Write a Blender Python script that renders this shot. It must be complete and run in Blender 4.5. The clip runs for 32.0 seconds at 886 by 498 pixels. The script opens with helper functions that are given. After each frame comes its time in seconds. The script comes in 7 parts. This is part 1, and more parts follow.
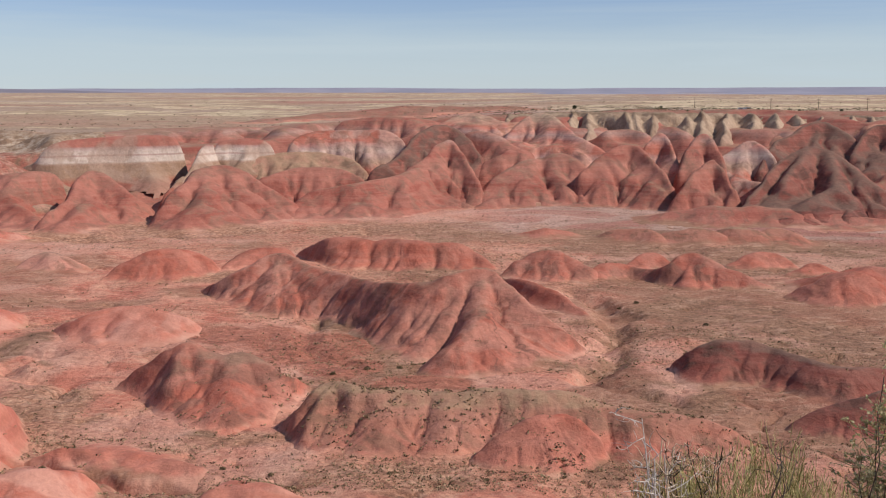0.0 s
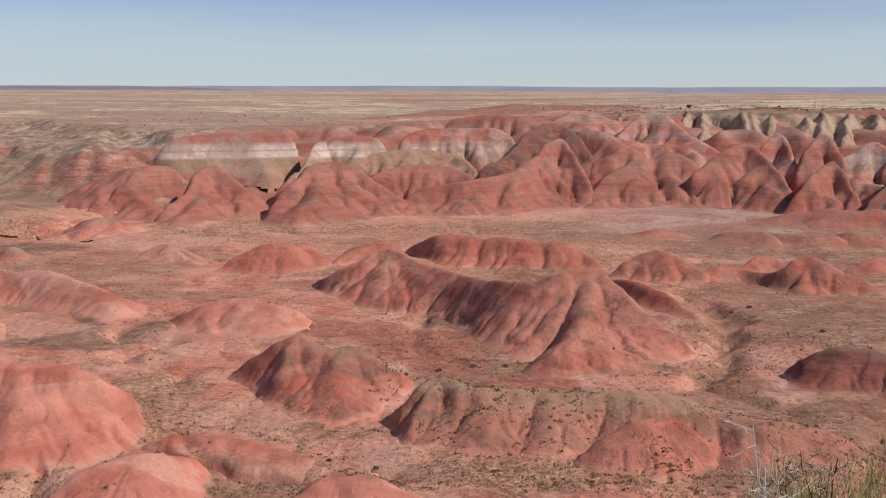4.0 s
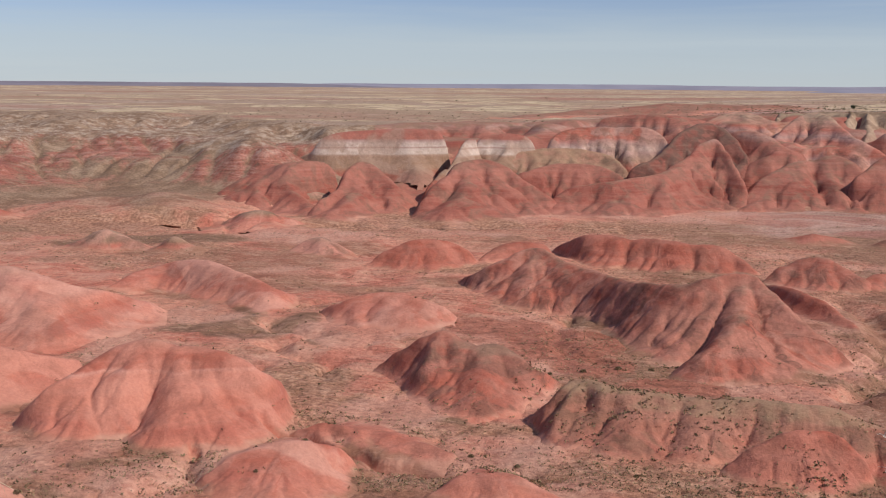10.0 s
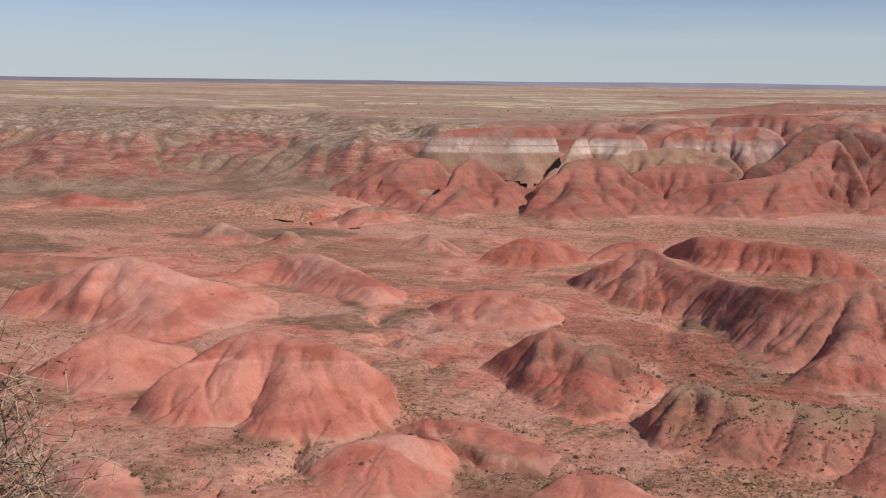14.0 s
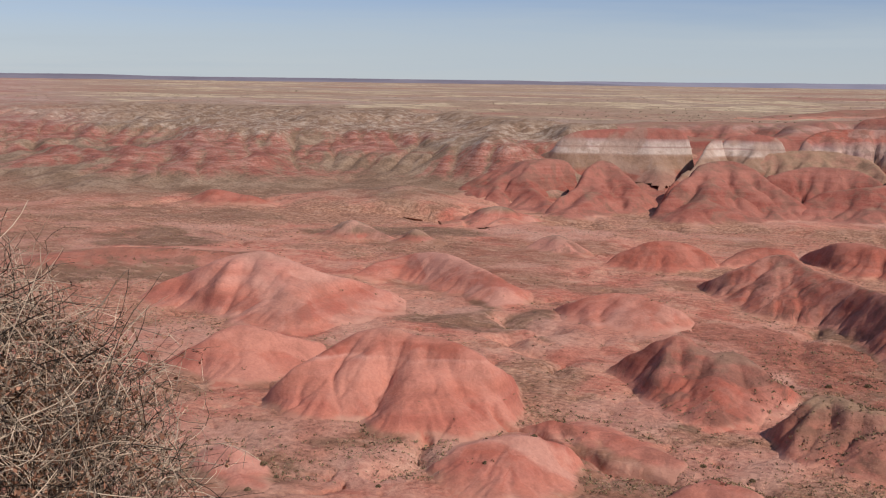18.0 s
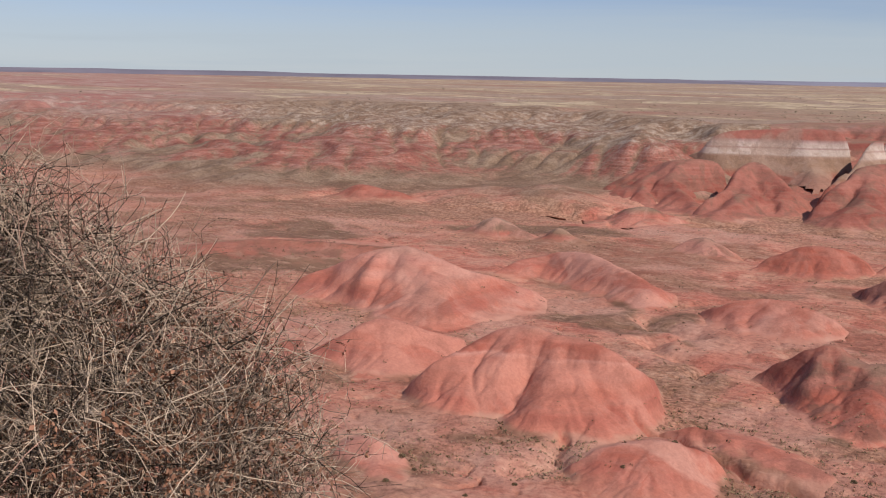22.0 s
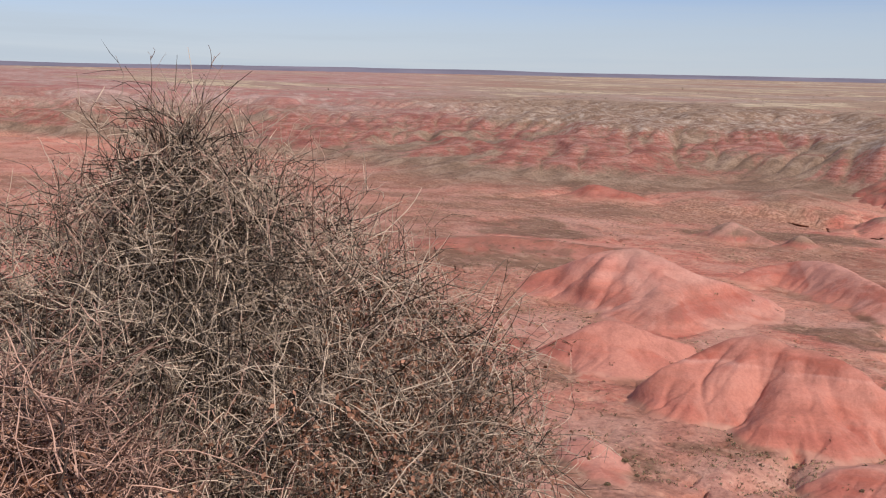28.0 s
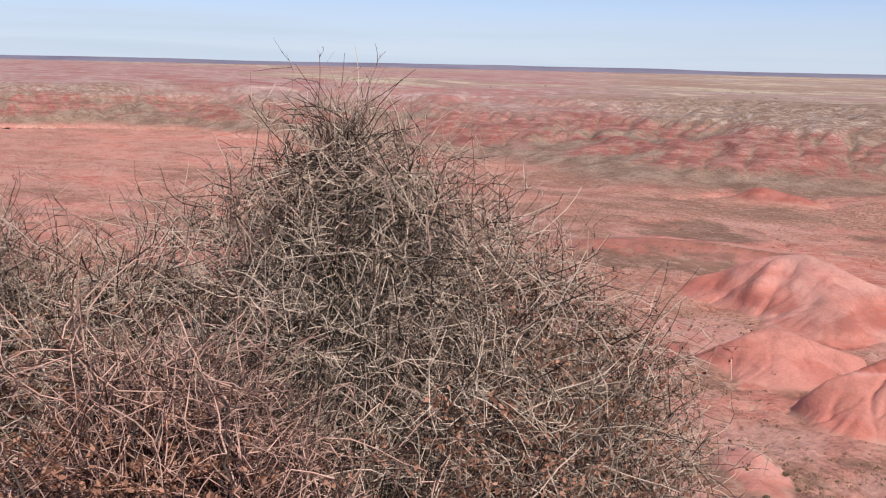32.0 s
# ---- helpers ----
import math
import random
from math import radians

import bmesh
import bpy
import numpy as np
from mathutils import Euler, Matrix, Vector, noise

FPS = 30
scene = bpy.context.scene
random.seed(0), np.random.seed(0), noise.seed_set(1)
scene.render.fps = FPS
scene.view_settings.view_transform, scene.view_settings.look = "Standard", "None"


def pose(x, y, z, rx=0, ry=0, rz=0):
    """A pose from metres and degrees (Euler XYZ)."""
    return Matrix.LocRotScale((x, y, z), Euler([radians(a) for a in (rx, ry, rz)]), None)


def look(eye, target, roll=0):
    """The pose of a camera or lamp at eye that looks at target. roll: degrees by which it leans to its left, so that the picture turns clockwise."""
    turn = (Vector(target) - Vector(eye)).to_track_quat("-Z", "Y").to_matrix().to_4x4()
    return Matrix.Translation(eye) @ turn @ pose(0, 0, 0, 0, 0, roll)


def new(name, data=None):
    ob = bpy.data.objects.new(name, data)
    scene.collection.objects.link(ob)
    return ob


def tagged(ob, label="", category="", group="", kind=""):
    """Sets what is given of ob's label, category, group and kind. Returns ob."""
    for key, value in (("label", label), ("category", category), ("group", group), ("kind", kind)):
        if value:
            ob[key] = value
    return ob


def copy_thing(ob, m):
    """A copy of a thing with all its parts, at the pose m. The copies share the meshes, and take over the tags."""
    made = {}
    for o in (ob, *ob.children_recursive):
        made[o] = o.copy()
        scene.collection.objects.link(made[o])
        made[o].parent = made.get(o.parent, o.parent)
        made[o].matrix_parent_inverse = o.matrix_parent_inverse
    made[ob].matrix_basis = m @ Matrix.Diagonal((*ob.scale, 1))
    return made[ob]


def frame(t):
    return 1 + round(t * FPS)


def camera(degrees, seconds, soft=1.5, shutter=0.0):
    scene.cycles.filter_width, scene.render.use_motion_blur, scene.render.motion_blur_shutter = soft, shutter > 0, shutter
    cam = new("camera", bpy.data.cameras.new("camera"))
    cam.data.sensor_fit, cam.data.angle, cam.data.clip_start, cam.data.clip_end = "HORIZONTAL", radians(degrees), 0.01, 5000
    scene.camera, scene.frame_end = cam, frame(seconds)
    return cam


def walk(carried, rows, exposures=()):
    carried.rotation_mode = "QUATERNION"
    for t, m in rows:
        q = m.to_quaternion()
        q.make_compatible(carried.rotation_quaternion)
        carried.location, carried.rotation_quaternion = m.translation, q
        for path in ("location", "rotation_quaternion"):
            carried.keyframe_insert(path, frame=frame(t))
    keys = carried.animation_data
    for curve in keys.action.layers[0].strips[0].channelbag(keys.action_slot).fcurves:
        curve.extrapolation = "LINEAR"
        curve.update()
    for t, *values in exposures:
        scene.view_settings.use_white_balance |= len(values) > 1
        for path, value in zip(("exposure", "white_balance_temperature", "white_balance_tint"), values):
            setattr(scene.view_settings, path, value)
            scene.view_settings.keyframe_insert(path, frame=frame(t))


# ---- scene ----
EYE = (0.0, 0.0, 50.0)      # the valley floor lies at z = 0, the overlook at 48.4
# seconds, turn to the left, tilt, lean (degrees): the camera stands on the rim and pans
PATH = [
    (0, 0.00, -8.54, 0.04), (0.5, 0.95, -8.55, 0.05), (1, 1.77, -8.57, 0.10), (1.5, 2.55, -8.58, 0.15),
    (2, 3.32, -8.60, 0.16), (2.5, 4.01, -8.59, 0.18), (3, 4.57, -8.61, 0.17), (3.5, 5.20, -8.63, 0.20),
    (5.5, 7.76, -8.69, 0.30), (6, 8.23, -8.70, 0.30), (6.5, 8.87, -8.70, 0.32), (7, 9.65, -8.71, 0.33),
    (7.5, 10.19, -8.72, 0.36), (8, 10.74, -8.73, 0.35), (8.5, 11.42, -8.75, 0.38), (9, 12.23, -8.77, 0.43),
    (9.5, 13.11, -8.78, 0.42), (10, 13.88, -8.79, 0.49), (10.5, 14.51, -8.81, 0.49), (11, 15.10, -8.84, 0.51),
    (11.5, 15.66, -8.86, 0.56), (12, 16.36, -8.88, 0.56), (12.5, 17.14, -8.90, 0.57), (13, 18.12, -8.91, 0.64),
    (13.5, 19.00, -8.94, 0.66), (14, 19.79, -8.96, 0.68), (14.5, 20.81, -8.99, 0.65), (16.5, 24.36, -9.03, 0.80),
    (17, 25.14, -9.03, 0.79), (17.5, 25.89, -9.02, 0.80), (18, 26.74, -9.04, 0.80), (18.5, 27.73, -9.06, 0.85),
    (19, 28.79, -9.09, 0.88), (19.5, 29.68, -9.12, 0.92), (20, 30.63, -9.15, 0.92), (20.5, 31.48, -9.19, 0.95),
    (21, 32.37, -9.20, 1.01), (21.5, 33.48, -9.23, 1.01), (22, 34.50, -9.27, 1.03), (22.5, 35.58, -9.31, 1.03),
    (23, 36.53, -9.33, 1.08), (23.5, 37.53, -9.34, 1.08), (24, 38.61, -9.35, 1.08), (24.5, 39.84, -9.34, 1.08),
    (25, 41.01, -9.35, 1.08), (25.5, 42.08, -9.39, 1.08), (27.5, 45.96, -9.54, 1.20), (28, 47.02, -9.55, 1.19),
    (28.5, 48.01, -9.55, 1.16), (29, 49.08, -9.60, 1.23), (29.5, 50.20, -9.64, 1.23), (30, 51.40, -9.67, 1.23),
    (30.5, 52.59, -9.70, 1.25), (31, 53.57, -9.75, 1.31), (31.5, 54.78, -9.81, 1.30), (32, 55.62, -9.83, 1.32),
]

cam = camera(45.27, 32.0, soft=1.12)


def turned(yaw, tilt, lean):
    return pose(*EYE, 0, 0, yaw) @ pose(0, 0, 0, 90 + tilt) @ pose(0, 0, 0, 0, 0, lean)


walk(cam, [(t, turned(a, b, c)) for t, a, b, c in PATH],
     exposures=[(0, 0.16, 6500, 10), (6, 0.07, 6560, 12), (13, 0.0, 6600, 13), (19, -0.05, 6560, 14), (25, 0.0, 6480, 15), (28, 0.08, 6400, 16), (30, 0.16, 6360, 16), (32, 0.31, 6140, 17)])

# ---- light ----
SUN_AZ, SUN_EL = -102.0, 44.0       # degrees left of north, degrees up


def bearing(az, r, z=0.0):
    return Vector((-math.sin(radians(az)) * r, math.cos(radians(az)) * r, z))


sun = new("sun", bpy.data.lights.new("sun", "SUN"))
sun.data.energy, sun.data.angle, sun.data.color = 3.6, radians(0.6), (1.0, 0.95, 0.88)
sun.matrix_world = look(bearing(SUN_AZ, 100 * math.cos(radians(SUN_EL)), 100 * math.sin(radians(SUN_EL))), (0, 0, 0))


def links(tree, *pairs):
    for a, b in pairs:
        tree.links.new(a, b)


def math_node(tree, op, a, b=None, c=None, clamp=False):
    n = tree.nodes.new("ShaderNodeMath")
    n.operation, n.use_clamp = op, clamp
    for i, v in enumerate((a, b, c)):
        if v is None:
            continue
        if isinstance(v, (int, float)):
            n.inputs[i].default_value = v
        else:
            tree.links.new(v, n.inputs[i])
    return n.outputs[0]


def noise_node(tree, vec, scale, detail=4.0, rough=0.55, distort=0.0):
    n = tree.nodes.new("ShaderNodeTexNoise")
    n.inputs["Scale"].default_value, n.inputs["Detail"].default_value = scale, detail
    n.inputs["Roughness"].default_value, n.inputs["Distortion"].default_value = rough, distort
    tree.links.new(vec, n.inputs["Vector"])
    return n.outputs["Fac"]


def ramp_node(tree, fac, stops, mode="LINEAR"):
    n = tree.nodes.new("ShaderNodeValToRGB")
    n.color_ramp.interpolation = mode
    e = n.color_ramp.elements
    while len(e) < len(stops):
        e.new(0.5)
    for el, (p, c) in zip(e, stops):
        el.position = p
        el.color = (*c, 1.0) if isinstance(c, tuple) else (c, c, c, 1.0)
    tree.links.new(fac, n.inputs[0])
    return n.outputs[0]


def mix_node(tree, fac, a, b, blend="MIX"):
    n = tree.nodes.new("ShaderNodeMix")
    n.data_type, n.blend_type = "RGBA", blend
    for sock, v in ((n.inputs[0], fac), (n.inputs[6], a), (n.inputs[7], b)):
        if isinstance(v, tuple):
            sock.default_value = (*v, 1.0)
        elif isinstance(v, (int, float)):
            sock.default_value = v
        else:
            tree.links.new(v, sock)
    return n.outputs[2]


def scaled(tree, vec, sx, sy, sz):
    n = tree.nodes.new("ShaderNodeMapping")
    n.inputs["Scale"].default_value = (sx, sy, sz)
    tree.links.new(vec, n.inputs["Vector"])
    return n.outputs[0]


world = bpy.data.worlds.new("desert_sky")
scene.world = world
world.use_nodes = True
wt = world.node_tree
wt.nodes.clear()
sky = wt.nodes.new("ShaderNodeTexSky")
sky.sky_type, sky.sun_disc = "NISHITA", False
sky.sun_elevation, sky.sun_rotation = radians(SUN_EL), radians(-SUN_AZ)
sky.altitude, sky.air_density, sky.dust_density, sky.ozone_density = 1700, 1.0, 0.15, 2.5
wcoord = wt.nodes.new("ShaderNodeTexCoord").outputs["Generated"]
# thin high cloud in long streaks, thickest low over the horizon
streak = noise_node(wt, scaled(wt, wcoord, 1.3, 1.3, 26.0), 1.7, 6.0, 0.6, 0.5)
sep = wt.nodes.new("ShaderNodeSeparateXYZ")
wt.links.new(wcoord, sep.inputs[0])
low = ramp_node(wt, sep.outputs[2], [(0.0, 0.75), (0.04, 0.6), (0.06, 0.22), (0.1, 0.0), (0.3, 0.1), (0.6, 0.05)])
cloud = math_node(wt, "MULTIPLY_ADD", ramp_node(wt, streak, [(0.42, 0.0), (0.68, 1.0)]), 0.28, low, True)
clear = mix_node(wt, 1.0, sky.outputs[0], (0.92, 0.94, 1.13), "MULTIPLY")
sky_mix = mix_node(wt, cloud, clear, (6.25, 7.4, 8.1))
bg = wt.nodes.new("ShaderNodeBackground")
bg.inputs["Strength"].default_value = 0.075
wout = wt.nodes.new("ShaderNodeOutputWorld")
links(wt, (sky_mix, bg.inputs[0]), (bg.outputs[0], wout.inputs[0]))


# ---- materials ----
def blank(name, rough=0.95, spec=0.15):
    m = bpy.data.materials.new(name)
    m.use_nodes = True
    t = m.node_tree
    b = t.nodes["Principled BSDF"]
    b.inputs["Roughness"].default_value = rough
    b.inputs["Specular IOR Level"].default_value = spec
    return m, t, b


def bumped(t, b, height, strength, distance):
    n = t.nodes.new("ShaderNodeBump")
    n.inputs["Strength"].default_value, n.inputs["Distance"].default_value = strength, distance
    links(t, (height, n.inputs["Height"]), (n.outputs[0], b.inputs["Normal"]))


def layer(t, name):
    n = t.nodes.new("ShaderNodeAttribute")
    n.attribute_name = name
    return n.outputs["Fac"]


def soil_colour(t, pos):
    """Bare pink soil, dry grass, olive crust and pale salt, laid out by the layers of the mesh."""
    grain = noise_node(t, pos, 0.9, 7.0, 0.72)
    mid = noise_node(t, pos, 0.07, 7.0, 0.65, 0.5)
    soil = ramp_node(t, mid, [(0.3, (0.42, 0.125, 0.085)), (0.43, (0.57, 0.205, 0.138)), (0.55, (0.65, 0.295, 0.20)), (0.64, (0.48, 0.21, 0.135)), (0.74, (0.53, 0.175, 0.118))])
    grass = ramp_node(t, grain, [(0.3, (0.17, 0.085, 0.052)), (0.45, (0.34, 0.17, 0.108)), (0.6, (0.47, 0.25, 0.158)), (0.7, (0.58, 0.36, 0.225))])
    col = mix_node(t, layer(t, "veg"), soil, grass)
    col = mix_node(t, layer(t, "olive"), col, ramp_node(t, mid, [(0.35, (0.19, 0.104, 0.065)), (0.65, (0.29, 0.165, 0.104))]))
    fleck = noise_node(t, scaled(t, pos, 0.5, 1.0, 1.0), 0.32, 6.0, 0.72, 0.6)
    col = mix_node(t, ramp_node(t, fleck, [(0.52, 0.0), (0.62, 0.45)]), col, (0.60, 0.36, 0.25))
    col = mix_node(t, ramp_node(t, fleck, [(0.36, 0.6), (0.45, 0.0)]), col, (0.27, 0.13, 0.085))
    col = mix_node(t, layer(t, "pale"), col, ramp_node(t, mid, [(0.35, (0.56, 0.24, 0.165)), (0.65, (0.66, 0.36, 0.265))]))
    rust = ramp_node(t, fleck, [(0.34, (0.20, 0.085, 0.055)), (0.46, (0.36, 0.125, 0.083)), (0.56, (0.44, 0.165, 0.108)), (0.66, (0.42, 0.20, 0.13))])
    return mix_node(t, layer(t, "rust"), col, rust), grain, mid


def clay(name, stops, top=40.0, cap=None, cap_from=0.86, cap_low=-0.8, wobble=2.5, fine=0.6, stain=(0.20, 0.115, 0.08), stain_amount=0.5, bump=0.6, rill_depth=0.12, wash=(0.60, 0.30, 0.22), cap_most=0.6, streak=0.45):
    """Badland clay: coloured beds by height, weathered gravel on level crests, stains, popcorn crust."""
    m, t, b = blank(name)
    geo = t.nodes.new("ShaderNodeNewGeometry")
    pos, nor = geo.outputs["Position"], geo.outputs["Normal"]
    s = t.nodes.new("ShaderNodeSeparateXYZ")
    t.links.new(pos, s.inputs[0])
    n_big = noise_node(t, pos, 0.035, 5.0, 0.6)
    z = math_node(t, "MULTIPLY_ADD", math_node(t, "SUBTRACT", n_big, 0.5), wobble * 2, s.outputs[2])
    col = ramp_node(t, math_node(t, "DIVIDE", z, top), [(p / top, c) for p, c in stops])
    # fine beds
    beds = noise_node(t, scaled(t, pos, 0.03, 0.03, 0.8), 1.0, 3.0, 0.6, 0.3)
    col = mix_node(t, ramp_node(t, beds, [(0.45, 0.0), (0.75, 0.5 * fine)]), col, (0.54, 0.28, 0.21))
    col = mix_node(t, ramp_node(t, beds, [(0.25, 0.5 * fine), (0.45, 0.0)]), col, (0.27, 0.085, 0.06))
    # drifts of bleached and of darker soil
    drift = noise_node(t, pos, 0.06, 4.0, 0.5, 0.8)
    col = mix_node(t, ramp_node(t, drift, [(0.5, 0.0), (0.57, 0.6)]), col, wash)
    patch = noise_node(t, pos, 0.13, 6.0, 0.62, 0.6)
    col = mix_node(t, ramp_node(t, patch, [(0.5, 0.0), (0.58, stain_amount)]), col, stain)
    if cap:
        sn = t.nodes.new("ShaderNodeSeparateXYZ")
        t.links.new(nor, sn.inputs[0])
        up = math_node(t, "MULTIPLY_ADD", math_node(t, "SUBTRACT", patch, 0.5), 0.25, sn.outputs[2])
        up = math_node(t, "MULTIPLY", up, math_node(t, "MULTIPLY_ADD", s.outputs[2], 0.4, cap_low, True))
        col = mix_node(t, ramp_node(t, up, [(cap_from, 0.0), (min(cap_from + 0.14, 1.0), cap_most)]), col, cap)
    # films of soil that have run down the slope, and dirt in the hollows of the crust
    lane = t.nodes.new("ShaderNodeAttribute")
    lane.attribute_name = "fall_line"
    run = noise_node(t, lane.outputs["Vector"], 0.16, 5.0, 0.6, 1.2)
    col = mix_node(t, ramp_node(t, run, [(0.5, 0.0), (0.68, 1.1 * streak)]), col, wash)
    col = mix_node(t, ramp_node(t, run, [(0.34, 0.9 * streak), (0.46, 0.0)]), col, stain)
    mottle = noise_node(t, pos, 0.42, 6.0, 0.7, 0.8)
    col = mix_node(t, 0.3 + 0.5 * streak, col, ramp_node(t, mottle, [(0.3, 0.34), (0.5, 0.5), (0.7, 0.63)]), "OVERLAY")
    grain = noise_node(t, pos, 2.2, 6.0, 0.7)
    col = mix_node(t, 0.45, col, ramp_node(t, grain, [(0.3, 0.36), (0.7, 0.64)]), "OVERLAY")
    soil, _, _ = soil_colour(t, pos)
    col = mix_node(t, layer(t, "foot"), soil, col)
    t.links.new(col, b.inputs["Base Color"])
    lumps = noise_node(t, pos, 0.5, 5.0, 0.6)
    cuts = []
    for scale, sharp in ((0.55, 5.0), (1.6, 3.0)):
        n = noise_node(t, lane.outputs["Vector"], scale, 2.0, 0.5, 0.3)
        ridge = math_node(t, "ABSOLUTE", math_node(t, "MULTIPLY_ADD", n, 2.0, -1.0))
        cuts.append(math_node(t, "MULTIPLY", ridge, sharp, clamp=True))
    rill_height = math_node(t, "MULTIPLY", math_node(t, "MULTIPLY_ADD", cuts[1], 0.35, cuts[0]), layer(t, "skirt"))
    bumped(t, b, math_node(t, "ADD", math_node(t, "MULTIPLY_ADD", grain, 0.3, lumps), math_node(t, "MULTIPLY", rill_height, rill_depth)), bump, 0.7)
    return m


RED, BRICK, DEEP = (0.41, 0.120, 0.078), (0.335, 0.088, 0.060), (0.245, 0.064, 0.048)
SALMON, PINK, ROSE = (0.55, 0.202, 0.138), (0.63, 0.28, 0.208), (0.46, 0.148, 0.103)
GREY, OLIVE, PALE, LILAC = (0.39, 0.245, 0.17), (0.33, 0.20, 0.13), (0.55, 0.40, 0.325), (0.43, 0.265, 0.225)
TAN = (0.45, 0.34, 0.23)

mat_salmon = clay("salmon_clay", [(0, SALMON), (1.0, (0.52, 0.185, 0.125)), (2.2, ROSE), (4, (0.52, 0.185, 0.125)), (5.6, (0.56, 0.215, 0.15)), (7.0, (0.56, 0.215, 0.15)), (7.5, (0.63, 0.30, 0.225)), (7.8, (0.43, 0.128, 0.086)), (9.6, (0.44, 0.135, 0.09)), (10.0, (0.51, 0.185, 0.128)), (11, (0.44, 0.20, 0.14)), (13, (0.42, 0.225, 0.155))], stain_amount=0.3, stain=(0.34, 0.13, 0.09), bump=0.45, rill_depth=0.12, wash=(0.60, 0.265, 0.19), streak=0.2)
mat_pink = clay("pink_clay", [(0, SALMON), (1.0, (0.53, 0.19, 0.128)), (2, ROSE), (3.4, (0.44, 0.135, 0.09)), (4.8, SALMON), (6.5, (0.60, 0.26, 0.19)), (8, (0.52, 0.20, 0.14)), (9.5, PINK), (11, (0.47, 0.24, 0.17)), (13, (0.62, 0.36, 0.28))], stain_amount=0.4, stain=(0.36, 0.15, 0.105), bump=0.45, rill_depth=0.12, wash=(0.64, 0.33, 0.245), streak=0.25)
mat_red = clay("red_clay", [(0, SALMON), (1.2, RED), (4, (0.39, 0.115, 0.076)), (7, RED), (9, BRICK), (14, BRICK)], stain_amount=0.45, stain=(0.24, 0.10, 0.07), wash=(0.47, 0.19, 0.135))
mat_redcap = clay("red_clay_gravel_cap", [(0, SALMON), (1.5, (0.42, 0.125, 0.082)), (5, (0.36, 0.11, 0.075)), (8, RED), (11, (0.37, 0.13, 0.09)), (15, (0.43, 0.16, 0.112))], cap=(0.33, 0.20, 0.135), cap_from=0.84, stain_amount=0.65, stain=(0.19, 0.095, 0.068), wash=(0.46, 0.205, 0.148))
mat_gullied = clay("gullied_red_clay", [(0, SALMON), (1.5, (0.42, 0.125, 0.082)), (5, (0.36, 0.11, 0.075)), (8, RED), (11, (0.38, 0.14, 0.098)), (15, (0.44, 0.165, 0.115))], cap=(0.33, 0.20, 0.135), cap_from=0.9, stain_amount=0.5, stain=(0.16, 0.082, 0.06), wash=(0.47, 0.21, 0.15), streak=0.85)
# dark red clay, its colours deepened further to stand for shade on these hills
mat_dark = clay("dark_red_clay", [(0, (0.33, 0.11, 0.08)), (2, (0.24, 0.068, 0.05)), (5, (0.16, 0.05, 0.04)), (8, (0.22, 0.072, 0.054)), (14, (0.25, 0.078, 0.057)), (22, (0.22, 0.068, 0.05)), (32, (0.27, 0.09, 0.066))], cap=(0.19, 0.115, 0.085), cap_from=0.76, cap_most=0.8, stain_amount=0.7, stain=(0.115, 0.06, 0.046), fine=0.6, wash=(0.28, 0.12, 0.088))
mat_olive = clay("olive_gravel_clay", [(0, ROSE), (1.4, (0.42, 0.155, 0.105)), (3, (0.38, 0.15, 0.10)), (4.5, (0.36, 0.165, 0.11)), (6, (0.35, 0.185, 0.12)), (9, (0.37, 0.215, 0.14))], cap=(0.36, 0.225, 0.14), cap_from=0.74, stain_amount=0.6, stain=(0.20, 0.115, 0.075), cap_most=0.8, wash=(0.44, 0.20, 0.14))
mat_grey = clay("grey_clay", [(0, SALMON), (2, ROSE), (3.5, OLIVE), (6, GREY), (9, PALE)], stain_amount=0.6)
mat_far = clay("far_red_clay", [(0, (0.43, 0.155, 0.11)), (4, (0.34, 0.105, 0.074)), (8, (0.29, 0.085, 0.06)), (11, (0.35, 0.115, 0.082)), (14, (0.38, 0.14, 0.10)), (17, (0.33, 0.14, 0.10)), (20, (0.30, 0.088, 0.064)), (24, (0.37, 0.13, 0.092)), (27, (0.40, 0.235, 0.185)), (30, (0.35, 0.12, 0.086)), (36, (0.33, 0.10, 0.074))],
               cap=OLIVE, cap_from=0.92, stain_amount=0.5, stain=(0.22, 0.125, 0.088), fine=0.7, wash=(0.42, 0.17, 0.122))
WHITE_BED = (0.62, 0.49, 0.40)
mat_mesa = clay("banded_mesa_clay", [(0, RED), (9, BRICK), (12, OLIVE), (16.5, OLIVE), (17.4, GREY), (18.2, WHITE_BED), (20.4, WHITE_BED), (20.9, LILAC), (21.6, WHITE_BED), (23.2, (0.56, 0.42, 0.35)), (24.2, LILAC), (25.0, (0.40, 0.15, 0.11)), (28, (0.36, 0.12, 0.088)), (32, (0.40, 0.16, 0.12))],
                wobble=0.7, fine=0.25, stain_amount=0.22, wash=(0.40, 0.26, 0.19), streak=0.3)
mat_scallop = clay("white_streaked_clay", [(0, BRICK), (12, ROSE), (16, GREY), (19, LILAC), (21, PALE), (22.5, LILAC), (25, ROSE), (28, RED), (32, BRICK)], wobble=3.5, fine=0.5, stain_amount=0.5, wash=(0.48, 0.30, 0.235))
mat_tan = clay("pale_streaked_clay", [(0, BRICK), (12, ROSE), (17, LILAC), (20, RED), (24, ROSE), (27, LILAC), (30, ROSE), (34, GREY), (38, TAN)], wobble=4.0, fine=0.8, cap=OLIVE, cap_from=0.93, stain_amount=0.5)
